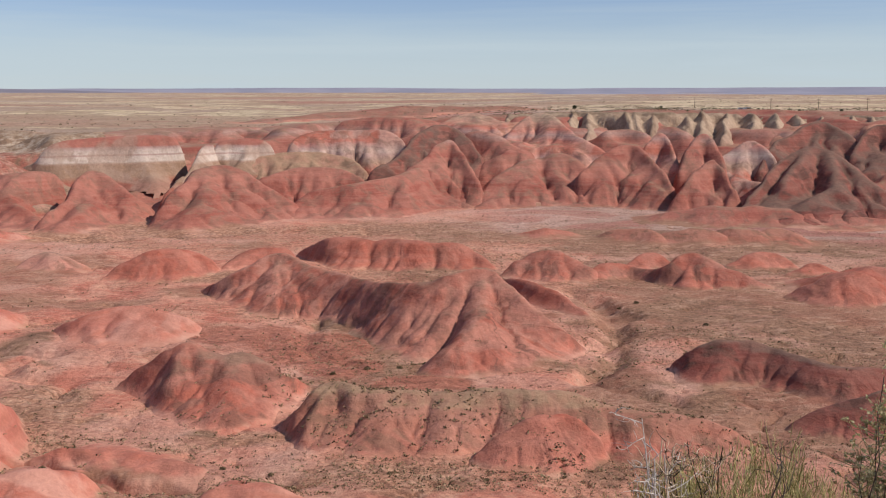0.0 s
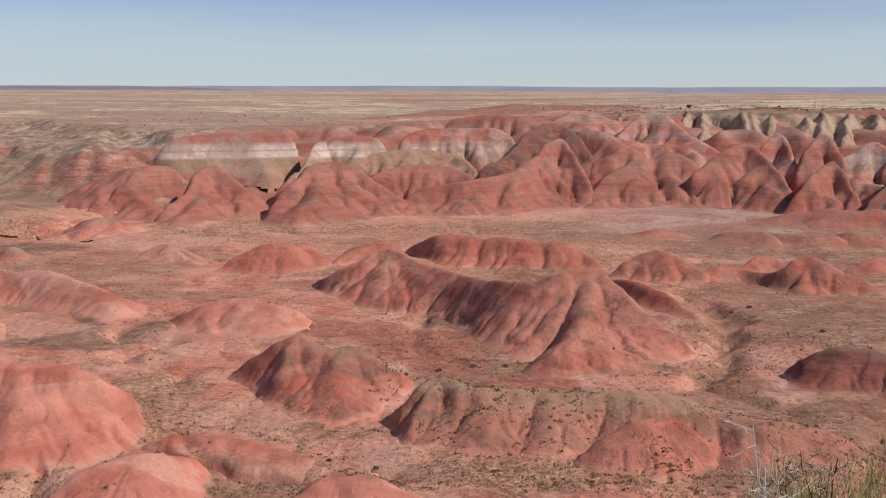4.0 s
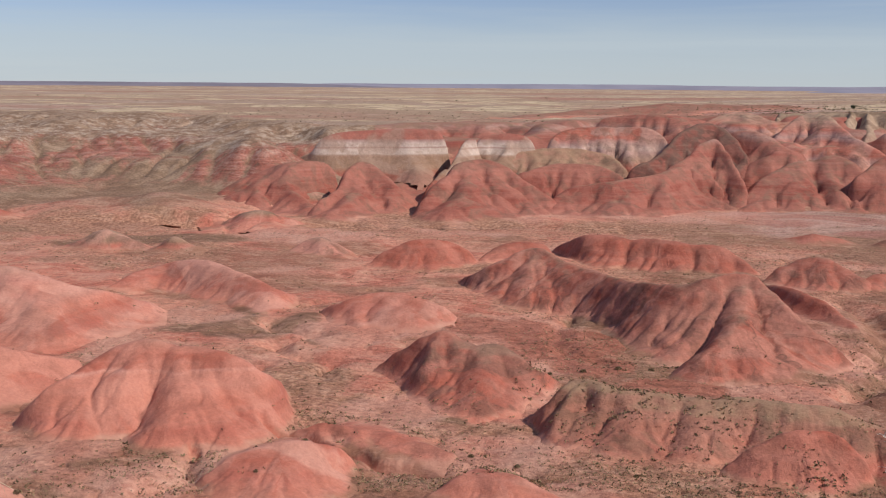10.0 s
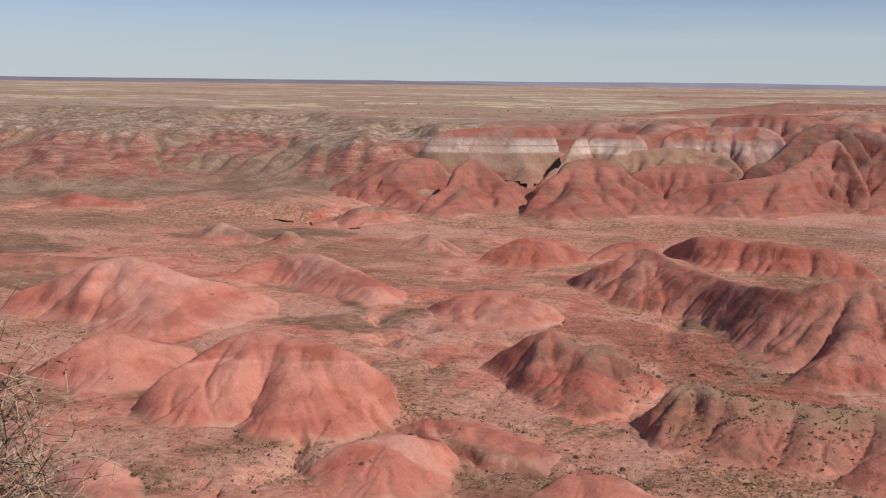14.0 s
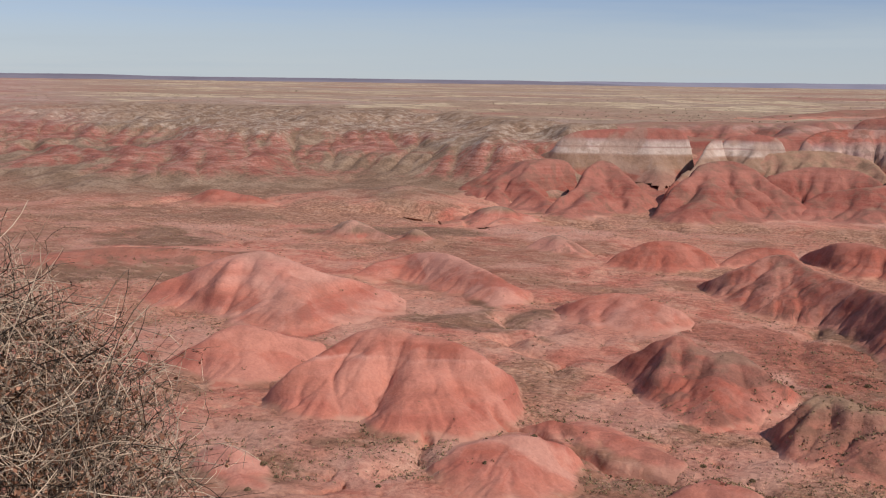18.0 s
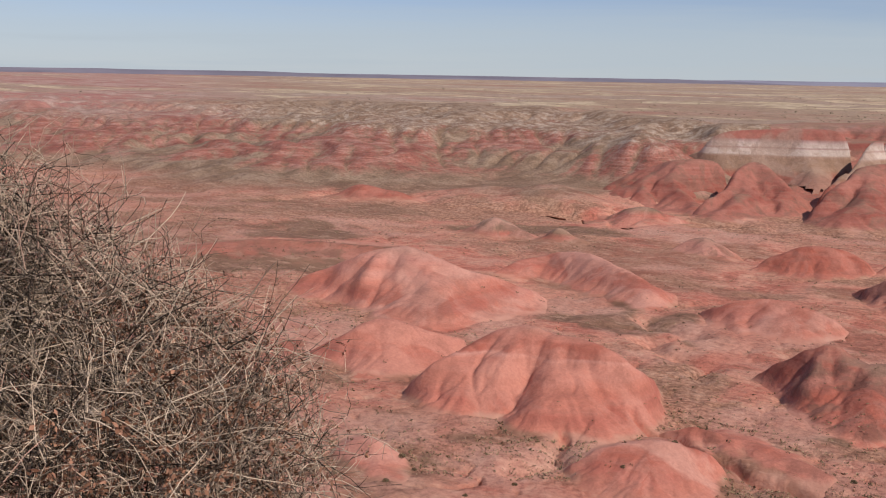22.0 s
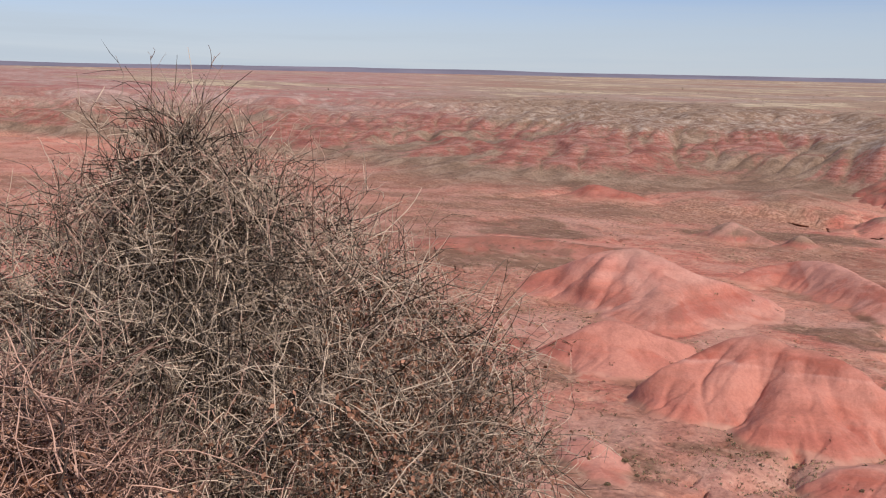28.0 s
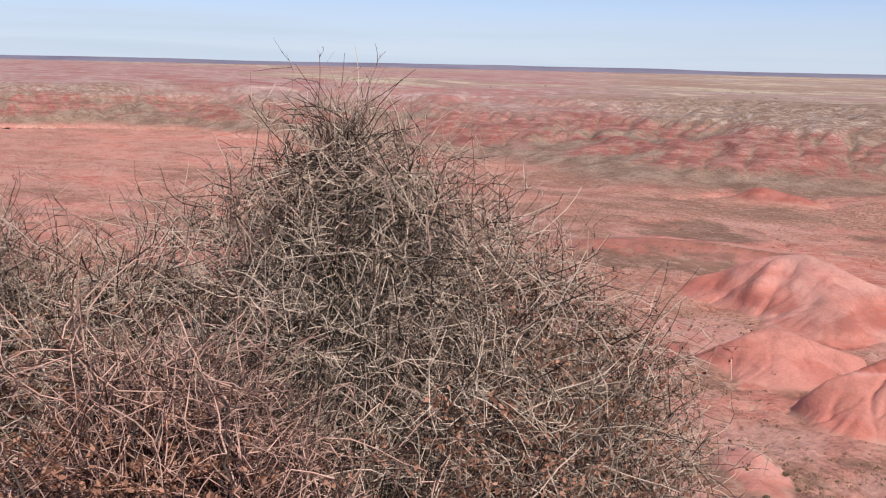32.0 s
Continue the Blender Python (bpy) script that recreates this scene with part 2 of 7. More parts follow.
mat_spire = clay("tan_spire_clay", [(0, BRICK), (14, RED), (19, ROSE), (23, (0.44, 0.27, 0.20)), (27, (0.40, 0.27, 0.19)), (32, (0.46, 0.33, 0.23)), (35.5, (0.40, 0.285, 0.19)), (37, (0.25, 0.175, 0.11))], wobble=3.0, fine=0.5, stain_amount=0.65, wash=(0.42, 0.29, 0.20), stain=(0.24, 0.15, 0.10))

# the floor of the valley, the far slope and the high plain are one sheet of soil
mat_ground, gt, gb = blank("desert_soil")
geo = gt.nodes.new("ShaderNodeNewGeometry")
gpos = geo.outputs["Position"]


scarp, plain = layer(gt, "scarp"), layer(gt, "plain")
col, g_grain, g_mid = soil_colour(gt, gpos)
g_big = noise_node(gt, gpos, 0.012, 5.0, 0.6, 0.4)
gs = gt.nodes.new("ShaderNodeSeparateXYZ")
gt.links.new(gpos, gs.inputs[0])
gz = math_node(gt, "MULTIPLY_ADD", math_node(gt, "SUBTRACT", g_big, 0.5), 16.0, math_node(gt, "MULTIPLY_ADD", math_node(gt, "SUBTRACT", g_mid, 0.5), 9.0, gs.outputs[2]))
bed = ramp_node(gt, g_mid, [(0.3, (0.19, 0.115, 0.074)), (0.45, (0.27, 0.17, 0.11)), (0.58, (0.37, 0.25, 0.168)), (0.7, (0.29, 0.18, 0.12))])
g_fine = noise_node(gt, gpos, 0.22, 5.0, 0.7)
# noses of red clay stand between olive gullies, with streaks of grey and white above
noses = ramp_node(gt, noise_node(gt, gpos, 0.017, 6.0, 0.62, 0.5), [(0.44, 0.0), (0.5, 1.0)])
belt = ramp_node(gt, math_node(gt, "DIVIDE", gz, 30.0), [(0.18, 0.0), (0.3, 1.0), (0.66, 1.0), (0.76, 0.15), (0.95, 0.0)])
ribs = math_node(gt, "MULTIPLY_ADD", layer(gt, "gully"), -0.85, 1.0, True)
red_bed = ramp_node(gt, noise_node(gt, scaled(gt, gpos, 0.05, 0.05, 0.6), 1.0, 4.0, 0.6, 0.6), [(0.35, (0.27, 0.085, 0.062)), (0.5, (0.37, 0.125, 0.09)), (0.6, (0.47, 0.225, 0.168)), (0.7, (0.34, 0.115, 0.083))])
bed = mix_node(gt, math_node(gt, "MULTIPLY", math_node(gt, "MULTIPLY", noses, belt), math_node(gt, "MULTIPLY", ribs, 0.92)), bed, red_bed)
salt_belt = ramp_node(gt, math_node(gt, "DIVIDE", gz, 30.0), [(0.35, 0.08), (0.62, 0.2), (0.74, 0.85), (0.9, 0.75), (1.0, 0.3)])
bed = mix_node(gt, math_node(gt, "MULTIPLY", ramp_node(gt, g_fine, [(0.5, 0.0), (0.6, 0.85)]), salt_belt), bed, (0.54, 0.43, 0.34))
bed = mix_node(gt, ramp_node(gt, g_fine, [(0.36, 0.65), (0.46, 0.0)]), bed, (0.19, 0.12, 0.082))
col = mix_node(gt, scarp, col, bed)
stripes = noise_node(gt, scaled(gt, gpos, 0.35, 1.0, 1.0), 0.0035, 6.0, 0.6, 0.6)
high = ramp_node(gt, stripes, [(0.36, (0.42, 0.20, 0.145)), (0.43, (0.41, 0.27, 0.185)), (0.47, (0.43, 0.30, 0.20)), (0.495, (0.64, 0.49, 0.31)), (0.515, (0.68, 0.53, 0.35)), (0.54, (0.41, 0.28, 0.195)), (0.58, (0.42, 0.29, 0.22)), (0.62, (0.52, 0.39, 0.30)), (0.66, (0.44, 0.25, 0.19))])
high = mix_node(gt, ramp_node(gt, g_mid, [(0.45, 0.0), (0.62, 0.6)]), high, (0.31, 0.205, 0.135))
high = mix_node(gt, ramp_node(gt, noise_node(gt, gpos, 0.03, 5.0, 0.7), [(0.55, 0.0), (0.68, 0.6)]), high, (0.52, 0.37, 0.28))
high = mix_node(gt, ramp_node(gt, noise_node(gt, gpos, 0.009, 5.0, 0.65, 0.7), [(0.54, 0.0), (0.66, 0.45)]), high, (0.46, 0.24, 0.17))
high = mix_node(gt, ramp_node(gt, noise_node(gt, gpos, 0.16, 3.0, 0.6), [(0.57, 0.0), (0.64, 0.5)]), high, (0.22, 0.145, 0.09))
col = mix_node(gt, plain, col, high)
far_red = ramp_node(gt, noise_node(gt, scaled(gt, gpos, 1.0, 1.6, 1.0), 0.012, 7.0, 0.7, 0.8), [(0.34, (0.33, 0.135, 0.11)), (0.44, (0.45, 0.195, 0.155)), (0.5, (0.39, 0.235, 0.185)), (0.56, (0.56, 0.37, 0.30)), (0.6, (0.43, 0.20, 0.16)), (0.68, (0.46, 0.23, 0.18))])
col = mix_node(gt, math_node(gt, "MULTIPLY", layer(gt, "redsoil"), 0.95), col, far_red)
col = mix_node(gt, 0.8, col, ramp_node(gt, g_grain, [(0.28, 0.22), (0.5, 0.52), (0.72, 0.72)]), "OVERLAY")
gt.links.new(col, gb.inputs["Base Color"])
bumped(gt, gb, g_grain, 0.9, 0.6)


def plain_mat(name, dark, light, scale=8.0, rough=0.8, island=0.0, hi=0.75, thin=0.0):
    m, t, b = blank(name, rough, 0.25)
    geo = t.nodes.new("ShaderNodeNewGeometry")
    n = noise_node(t, geo.outputs["Position"], scale, 4.0, 0.6)
    if island:
        n = math_node(t, "MULTIPLY_ADD", math_node(t, "SUBTRACT", geo.outputs["Random Per Island"], 0.5), island, n)
    t.links.new(ramp_node(t, n, [(0.25, dark), (hi, light)]), b.inputs["Base Color"])
    if thin:
        # light shines through thin leaves
        glow, both, out = t.nodes.new("ShaderNodeBsdfTranslucent"), t.nodes.new("ShaderNodeMixShader"), t.nodes["Material Output"]
        both.inputs[0].default_value = thin
        links(t, (b.inputs["Base Color"].links[0].from_socket, glow.inputs[0]), (b.outputs[0], both.inputs[1]), (glow.outputs[0], both.inputs[2]), (both.outputs[0], out.inputs[0]))
    return m


mat_scrub = plain_mat("grey_green_scrub", (0.10, 0.07, 0.038), (0.33, 0.235, 0.13), 2.0, island=0.8)
mat_rimscrub = plain_mat("dark_olive_scrub", (0.075, 0.07, 0.035), (0.20, 0.165, 0.085), 0.4, island=0.8)
mat_tuft = plain_mat("dry_grass", (0.30, 0.20, 0.115), (0.56, 0.42, 0.26), 2.0, island=0.8)
# the blue grey of distance haze is mixed into these two rock colours
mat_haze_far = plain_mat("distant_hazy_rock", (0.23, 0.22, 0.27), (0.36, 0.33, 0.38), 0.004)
mat_mesa_far = plain_mat("distant_haze_tinted_rock", (0.17, 0.15, 0.18), (0.29, 0.25, 0.28), 0.004)
mat_twig = plain_mat("bleached_twig", (0.032, 0.021, 0.013), (0.72, 0.55, 0.39), 14.0, island=1.3, hi=0.92)
mat_shoot = plain_mat("red_brown_shoot", (0.14, 0.075, 0.05), (0.58, 0.37, 0.26), 12.0, island=0.7)
mat_stem = plain_mat("grey_brown_stem", (0.075, 0.055, 0.04), (0.34, 0.25, 0.18), 16.0, island=0.9)
mat_bark = plain_mat("dark_bark", (0.07, 0.05, 0.04), (0.18, 0.135, 0.10), 20.0)
mat_rust = plain_mat("rusty_leaf", (0.14, 0.065, 0.035), (0.42, 0.21, 0.125), 10.0, island=0.9)
mat_redtwig = plain_mat("red_brown_twig", (0.08, 0.04, 0.027), (0.66, 0.405, 0.29), 14.0, island=0.9)
mat_green = plain_mat("green_stem", (0.24, 0.20, 0.07), (0.66, 0.57, 0.26), 9.0, island=0.9, thin=0.4)
mat_white = plain_mat("dead_white_twig", (0.45, 0.38, 0.33), (0.78, 0.70, 0.62), 12.0, island=0.5)
mat_sage = plain_mat("sage_leaf", (0.38, 0.35, 0.17), (0.78, 0.71, 0.44), 9.0, island=0.8, thin=0.6)
mat_juniper = plain_mat("juniper_green", (0.035, 0.045, 0.02), (0.09, 0.10, 0.05), 1.0)
mat_whitewall = plain_mat("white_paint", (0.7, 0.7, 0.68), (0.8, 0.8, 0.78), 1.0)
mat_pole = plain_mat("weathered_pole", (0.10, 0.07, 0.05), (0.18, 0.13, 0.10), 3.0)


# ---- shape tools ----
def vnoise(x, y, seed=0):
    """Smooth noise from 0 to 1 on numpy arrays."""
    xi, yi = np.floor(x), np.floor(y)
    fx, fy = x - xi, y - yi
    fx, fy = fx * fx * fx * (fx * (fx * 6 - 15) + 10), fy * fy * fy * (fy * (fy * 6 - 15) + 10)
    xi, yi = xi.astype(np.int64), yi.astype(np.int64)

    def h(a, b):
        v = (a * 374761393 + b * 668265263 + seed * 974634777) & 0x7FFFFFFF
        v = ((v ^ (v >> 13)) * 1274126177) & 0x7FFFFFFF
        return ((v ^ (v >> 16)) & 0xFFFF) / 65535.0
    top = h(xi, yi) * (1 - fx) + h(xi + 1, yi) * fx
    bot = h(xi, yi + 1) * (1 - fx) + h(xi + 1, yi + 1) * fx
    return top * (1 - fy) + bot * fy


def fbm(x, y, octaves=4, seed=0, gain=0.5):
    out, amp, total = 0.0, 1.0, 0.0
    for k in range(octaves):
        out = out + amp * vnoise(x * 2 ** k, y * 2 ** k, seed + k * 17)
        total += amp
        amp *= gain
    return out / total


def smooth(a, b, v):
    u = np.clip((v - a) / (b - a), 0.0, 1.0)
    return u * u * (3 - 2 * u)


def mesh_from(name, verts, faces, mat, layers=None, flat=False, ways=None):
    """verts: n x 3, faces: m x 3 or m x 4 arrays."""
    verts, faces = np.asarray(verts, dtype=np.float32), np.asarray(faces, dtype=np.int32)
    me = bpy.data.meshes.new(name)
    k = faces.shape[1]
    me.vertices.add(len(verts))
    me.vertices.foreach_set("co", verts.ravel())
    me.loops.add(faces.size)
    me.loops.foreach_set("vertex_index", faces.ravel())
    me.polygons.add(len(faces))
    me.polygons.foreach_set("loop_start", np.arange(0, faces.size, k, dtype=np.int32))
    me.polygons.foreach_set("loop_total", np.full(len(faces), k, dtype=np.int32))
    me.polygons.foreach_set("use_smooth", np.full(len(faces), not flat, dtype=bool))
    for key, values in (layers or {}).items():
        at = me.attributes.new(key, "FLOAT", "POINT")
        at.data.foreach_set("value", np.asarray(values, dtype=np.float32))
    if ways is not None:
        at = me.attributes.new("fall_line", "FLOAT_VECTOR", "POINT")
        at.data.foreach_set("vector", np.asarray(ways, dtype=np.float32).ravel())
    me.update()
    me.materials.append(mat)
    return me


def thing(name, verts, faces, mat, label, category, group="", kind="", origin=None, layers=None, flat=False):
    o = np.array(origin if origin is not None else (0, 0, 0), dtype=float)
    ob = new(name, mesh_from(name, np.asarray(verts) - o, faces, mat, layers, flat))
    ob.location = o
    return tagged(ob, label, category, group, kind)


def piece(name, verts, faces, mat, parent, label="", flat=False, kind=""):
    ob = new(name, mesh_from(name, verts, faces, mat, None, flat))
    ob.parent = parent
    return tagged(ob, label, kind=kind)


# ---- the ground ----
EDGE_AZ = [-180, -90, -24, -10, -4, 3, 10, 20, 24, 27.5, 34, 40, 47, 53, 60, 70, 77, 100, 180]
EDGE_FOOT = [430, 430, 430, 450, 450, 455, 440, 430, 428, 430, 432, 438, 455, 500, 620, 780, 810, 850, 850]
EDGE_TOP = [640, 640, 640, 645, 640, 680, 620, 560, 620, 760, 800, 830, 900, 980, 1050, 1000, 950, 1000, 1000]
EDGE_Z = [37, 37, 37, 37, 34, 29, 27, 26.5, 26.5, 26, 26, 26, 26, 26, 26, 25, 25, 25, 25]
# washes over the floor: lines of x, y, width, depth
WASHES = [
    ((34, 262, 2.2, 1.3), (39, 236, 2.2, 1.4), (33, 214, 2, 1.2), (34, 196, 1.8, 1.0), (27, 180, 1.6, 0.9), (40, 166, 1.4, 0.8)),
    ((-200, 350, 3, 0.6), (-180, 350, 5, 2.0), (-166, 351, 7, 3.4), (-160, 353, 7, 3.6), (-150, 357, 4, 1.0), (-120, 362, 3, 1.0), (-60, 380, 2.5, 1.0), (-10, 372, 2, 0.6)),
    ((-174, 372, 3, 0.4), (-168, 357, 6, 4.2), (-163, 347, 6, 4.0), (-158, 337, 3, 0.4)),
    ((-90, 210, 1.8, 0.9), (-78, 200, 1.8, 1.1), (-80, 188, 1.6, 0.8), (-60, 172, 1.2, 0.5)),
    ((-30, 228, 1.3, 0.6), (-24, 205, 1.2, 0.7), (-18, 190, 1.2, 0.5)),
    ((-66, 128, 1.2, 0.7), (-63, 119, 1.2, 0.9), (-66, 110, 1.2, 0.6)),
    ((-62, 139, 1.3, 0.9), (-47, 132, 1.4, 1.0), (-33, 131, 1.4, 0.9), (-20, 133, 1.2, 0.4)),
]


def along(x, y, line):
    """Distance to a line of points, and the other numbers of its points at the nearest place."""
    best = np.full(np.shape(x), 1e9)
    vals = [np.zeros(np.shape(x)) for _ in line[0][2:]]
    for a, b in zip(line, line[1:]):
        dx, dy = b[0] - a[0], b[1] - a[1]
        t = np.clip(((x - a[0]) * dx + (y - a[1]) * dy) / max(dx * dx + dy * dy, 1e-9), 0, 1)
        d = np.hypot(x - a[0] - t * dx, y - a[1] - t * dy)
        near = d < best
        best = np.where(near, d, best)
        for k in range(len(vals)):
            vals[k] = np.where(near, a[2 + k] + (b[2 + k] - a[2 + k]) * t, vals[k])
    return best, vals


def edges(az):
    return [np.interp(az, EDGE_AZ, v) for v in (EDGE_FOOT, EDGE_TOP, EDGE_Z)]


def ground_parts(x, y):
    r, az = np.hypot(x, y), np.degrees(np.arctan2(-x, y))
    foot, top, pz = edges(az)
    wob = fbm(x / 90, y / 90, 3, 3) - 0.5
    rib = np.abs(2 * fbm(x / 46 + wob, y / 46 - wob, 3, 11) - 1)
    u = (r - foot) / (top - foot) + wob * 0.35
    shape = np.clip(u + (rib - 0.25) * 0.42 * smooth(0.02, 0.3, u) * smooth(1.25, 0.8, u), 0, None)
    rise = smooth(0.0, 1.0, shape) * 0.75 + 0.25 * np.clip(shape, 0, 1)
    # left of the banded mesa the slope is a gentle foot, a ribbed bluff and a worn upper bench
    flute = np.abs(2 * fbm(az * 1.1 + wob * 6, r / 120, 4, 13) - 1)
    s2 = np.clip(u + (flute - 0.3) * 0.13 * smooth(0.05, 0.3, u) * smooth(1.2, 0.8, u), 0, 1)
    brow = np.interp(az, [22, 33, 42, 60], [0.3, 0.36, 0.55, 0.6])
    face = np.clip(s2 / brow, 0, 1)
    bluff = 0.72 * (0.5 * face + 0.5 * smooth(0.0, 1.0, face)) + 0.28 * s2
    left = smooth(20, 24, az)
    rise = rise * (1 - left) + bluff * left
    far = np.clip((r - top) / 4000, 0, 1)
    floor = (fbm(x / 30, y / 30, 4, 5) - 0.5) * 2.6 + (fbm(x / 9, y / 9, 4, 23) - 0.5) * 0.7
    swell = (fbm(x / 260, y / 260, 4, 8) - 0.5) * 5.0 * smooth(0.9, 1.6, u) * (1 - far)
    swell = swell + (np.abs(2 * fbm(x / 70, y / 50, 4, 9) - 1) - 0.3) * 3.0 * smooth(0.95, 1.3, u) * smooth(1900, 1100, r)
    z = floor * (1 - 0.3 * smooth(0.5, 1.0, u)) + pz * rise + (37.0 - pz) * far ** 0.85 + swell
    for line in WASHES:
        wx, wy = x + (fbm(x / 9, y / 9, 2, 31) - 0.5) * 9, y + (fbm(x / 9, y / 9, 2, 37) - 0.5) * 9
        d, (w, dep) = along(wx, wy, line)
        z = z - 2.0 * dep * smooth(1.0, 0.7, d / w)
    return r, az, u, z, wob


def ground_z(x, y):
    r, az, u, z, _ = ground_parts(x, y)
    rim = 48.4 - 0.62 * np.maximum(r - 2.2, 0) + (fbm(x / 5, y / 5, 3, 41) - 0.5) * 0.8 * smooth(3, 15, r)
    front = np.maximum(z, rim) + 2.0 * np.exp(-np.abs(z - rim) / 4.0)
    front = np.where(r < 20, rim, front)
    m = smooth(104, 74, np.abs(((az - 28 + 180) % 360) - 180))
    back = 48.4 + (fbm(x / 40, y / 40, 3, 47) - 0.5) * 1.5 * smooth(3, 30, r)
    return front * m + back * (1 - m)


def under_scarp(x, y):
    """How far the sheet of ground lies below the weathered slope that covers it."""
    r, az, u, z, _ = ground_parts(x, y)
    return 8.0 * smooth(0.0, 0.12, u) * smooth(1.0, 0.9, u) * smooth(-29, -27, az) * smooth(84, 82, az)


def veg_mask(x, y):
    r, az = np.hypot(x, y), np.degrees(np.arctan2(-x, y))
    v = fbm(x / 55, y / 34, 4, 61) + 0.11 * smooth(-1, -9, az) * smooth(175, 215, r) + 0.08 * smooth(11, 3, az) * smooth(290, 310, r) + 0.06 * smooth(34, 44, az) * smooth(230, 300, r)
    return smooth(0.44, 0.62, v)


def erode(Z, base, step, rounds, bite, X=None, Y=None):
    """Running water: each cell drains to its steepest neighbour, and cuts in by its catchment and slope."""
    n = Z.size
    own = np.arange(n).reshape(Z.shape)
    for k in range(rounds):
        P = np.pad(Z, 1, mode="edge")
        if X is not None:
            PX, PY = np.pad(X, 1, mode="edge"), np.pad(Y, 1, mode="edge")
        Q = np.pad(own, 1, mode="edge")
        best, to = np.zeros(Z.shape), own.copy()
        for dy in (-1, 0, 1):
            for dx in (-1, 0, 1):
                if dx or dy:
                    cell = (slice(1 + dy, P.shape[0] - 1 + dy), slice(1 + dx, P.shape[1] - 1 + dx))
                    gap = step * math.hypot(dx, dy) if X is None else np.hypot(X - PX[cell], Y - PY[cell]) + 1e-3
                    s = (Z - P[cell]) / gap
                    up = s > best
                    best = np.where(up, s, best)
                    to = np.where(up, Q[cell], to)
        to, moving = to.ravel(), (to != own).ravel() & (Z > base - 0.3).ravel()
        A = np.ones(n)
        for _ in range(60):
            A = 1 + np.bincount(to, weights=A * moving, minlength=n)
        dz = bite * np.sqrt(A.reshape(Z.shape)) * step * best
        catch, fall = A.reshape(Z.shape), best
        Z = Z - np.minimum(dz, best * step * 0.6) * (Z > base - 0.2)
        P = np.pad(Z, 1, mode="edge")
        Z = Z + 0.06 * (P[:-2, 1:-1] + P[2:, 1:-1] + P[1:-1, :-2] + P[1:-1, 2:] - 4 * Z)
    return Z, catch, fall


# rings follow the slant of the view, so that the sheet is fine where it is seen
rings = np.concatenate([np.linspace(0.002, 20, 28), np.linspace(22, 98, 20),
                        50 / np.tan(np.radians(np.linspace(26.5, 2.9, 310))), np.geomspace(1010, 4900, 64)])
fan = np.concatenate([np.arange(-180, -30, 5.0), np.arange(-30, 84, 0.21), np.arange(84, 180.1, 5.0)[:-1]])
RR, AA = np.meshgrid(rings, np.radians(fan), indexing="ij")
GX, GY = -np.sin(AA) * RR - 0.4 * smooth(3.0, 0.0, RR), np.cos(AA) * RR
GZ = ground_z(GX, GY) - under_scarp(GX, GY)
# runoff cuts a net of small washes into the floor
cell_size = np.sqrt(np.gradient(RR, axis=0) * RR * np.gradient(np.unwrap(AA), axis=1))
rough_floor = GZ + (fbm(GX / 4, GY / 4, 3, 131) - 0.5) * 0.8
worn, catch, _ = erode(rough_floor, rough_floor - 5, cell_size, 7, 0.10, GX, GY)
seen = smooth(98, 112, RR) * smooth(430, 390, RR) * smooth(-29.5, -28.5, np.degrees(AA)) * smooth(83.5, 82.5, np.degrees(AA))
worn = worn - np.clip(0.5 * np.log2(np.maximum(catch / 36, 1)), 0, 1.9)
GZ = GZ + seen * (np.clip(worn - GZ, -2.4, 0.3))
nr, na = GX.shape
idx = np.arange(nr * na).reshape(nr, na)
nxt = np.roll(idx, -1, axis=1)
quads = np.stack([idx[:-1], nxt[:-1], nxt[1:], idx[1:]], -1).reshape(-1, 4)
# patches of olive crust, of dry grass and of bare pink clay: x, y, half breadth, half depth
OLIVE_SPOTS = [(-105, 206, 10.4, 14.5), (-91, 197, 9.2, 7), (-72, 196, 5, 6.2), (-231, 258, 24, 18.8), (-196, 209, 16.8, 14.5), (-75, 109, 3.2, 5.5), (-42, 150, 3.7, 2.8), (-36, 151, 2.9, 1.8), (-225, 252, 21.6, 18.2), (-203, 200, 13.6, 12), (-168, 305, 29.7, 10.8), (55, 257, 19.5, 14.5), (78, 233, 23.6, 18.2), (91, 327, 25.2, 11), (47, 278, 13.5, 10.5), (63, 163, 8.4, 7.2), (-17, 219, 8.2, 19), (-8, 187, 6, 7), (-41, 273, 13.2, 8.5), (-243, 400, 64.7, 27.5), (-260, 378, 58.6, 28.8), (-84, 209, 6, 6.8)]
GRASS_SPOTS = [(-67, 167, 8.6, 17.5), (-54, 152, 7.7, 8.5), (-12, 132, 15.5, 8), (-32, 148, 15.3, 4), (-224, 319, 62.1, 26), (-99, 376, 51.7, 21.8), (24, 385, 86.2, 27.2), (72, 213, 19.1, 19.2), (60, 236, 16.8, 19), (-83, 105, 6.4, 5.8), (-76, 114, 8, 5.5), (-113, 130, 5.5, 10.2), (117, 325, 23.9, 19.5), (-272, 285, 41.9, 33.8), (-51, 282, 24.4, 8), (39, 170, 8.3, 9.5), (-83, 106, 5.7, 13)]
RUST_SPOTS = [(-29, 209, 11.8, 19.5), (-45, 214, 8.2, 7.8), (-19, 188, 8, 8.2), (-4, 179, 10.5, 4.2)]
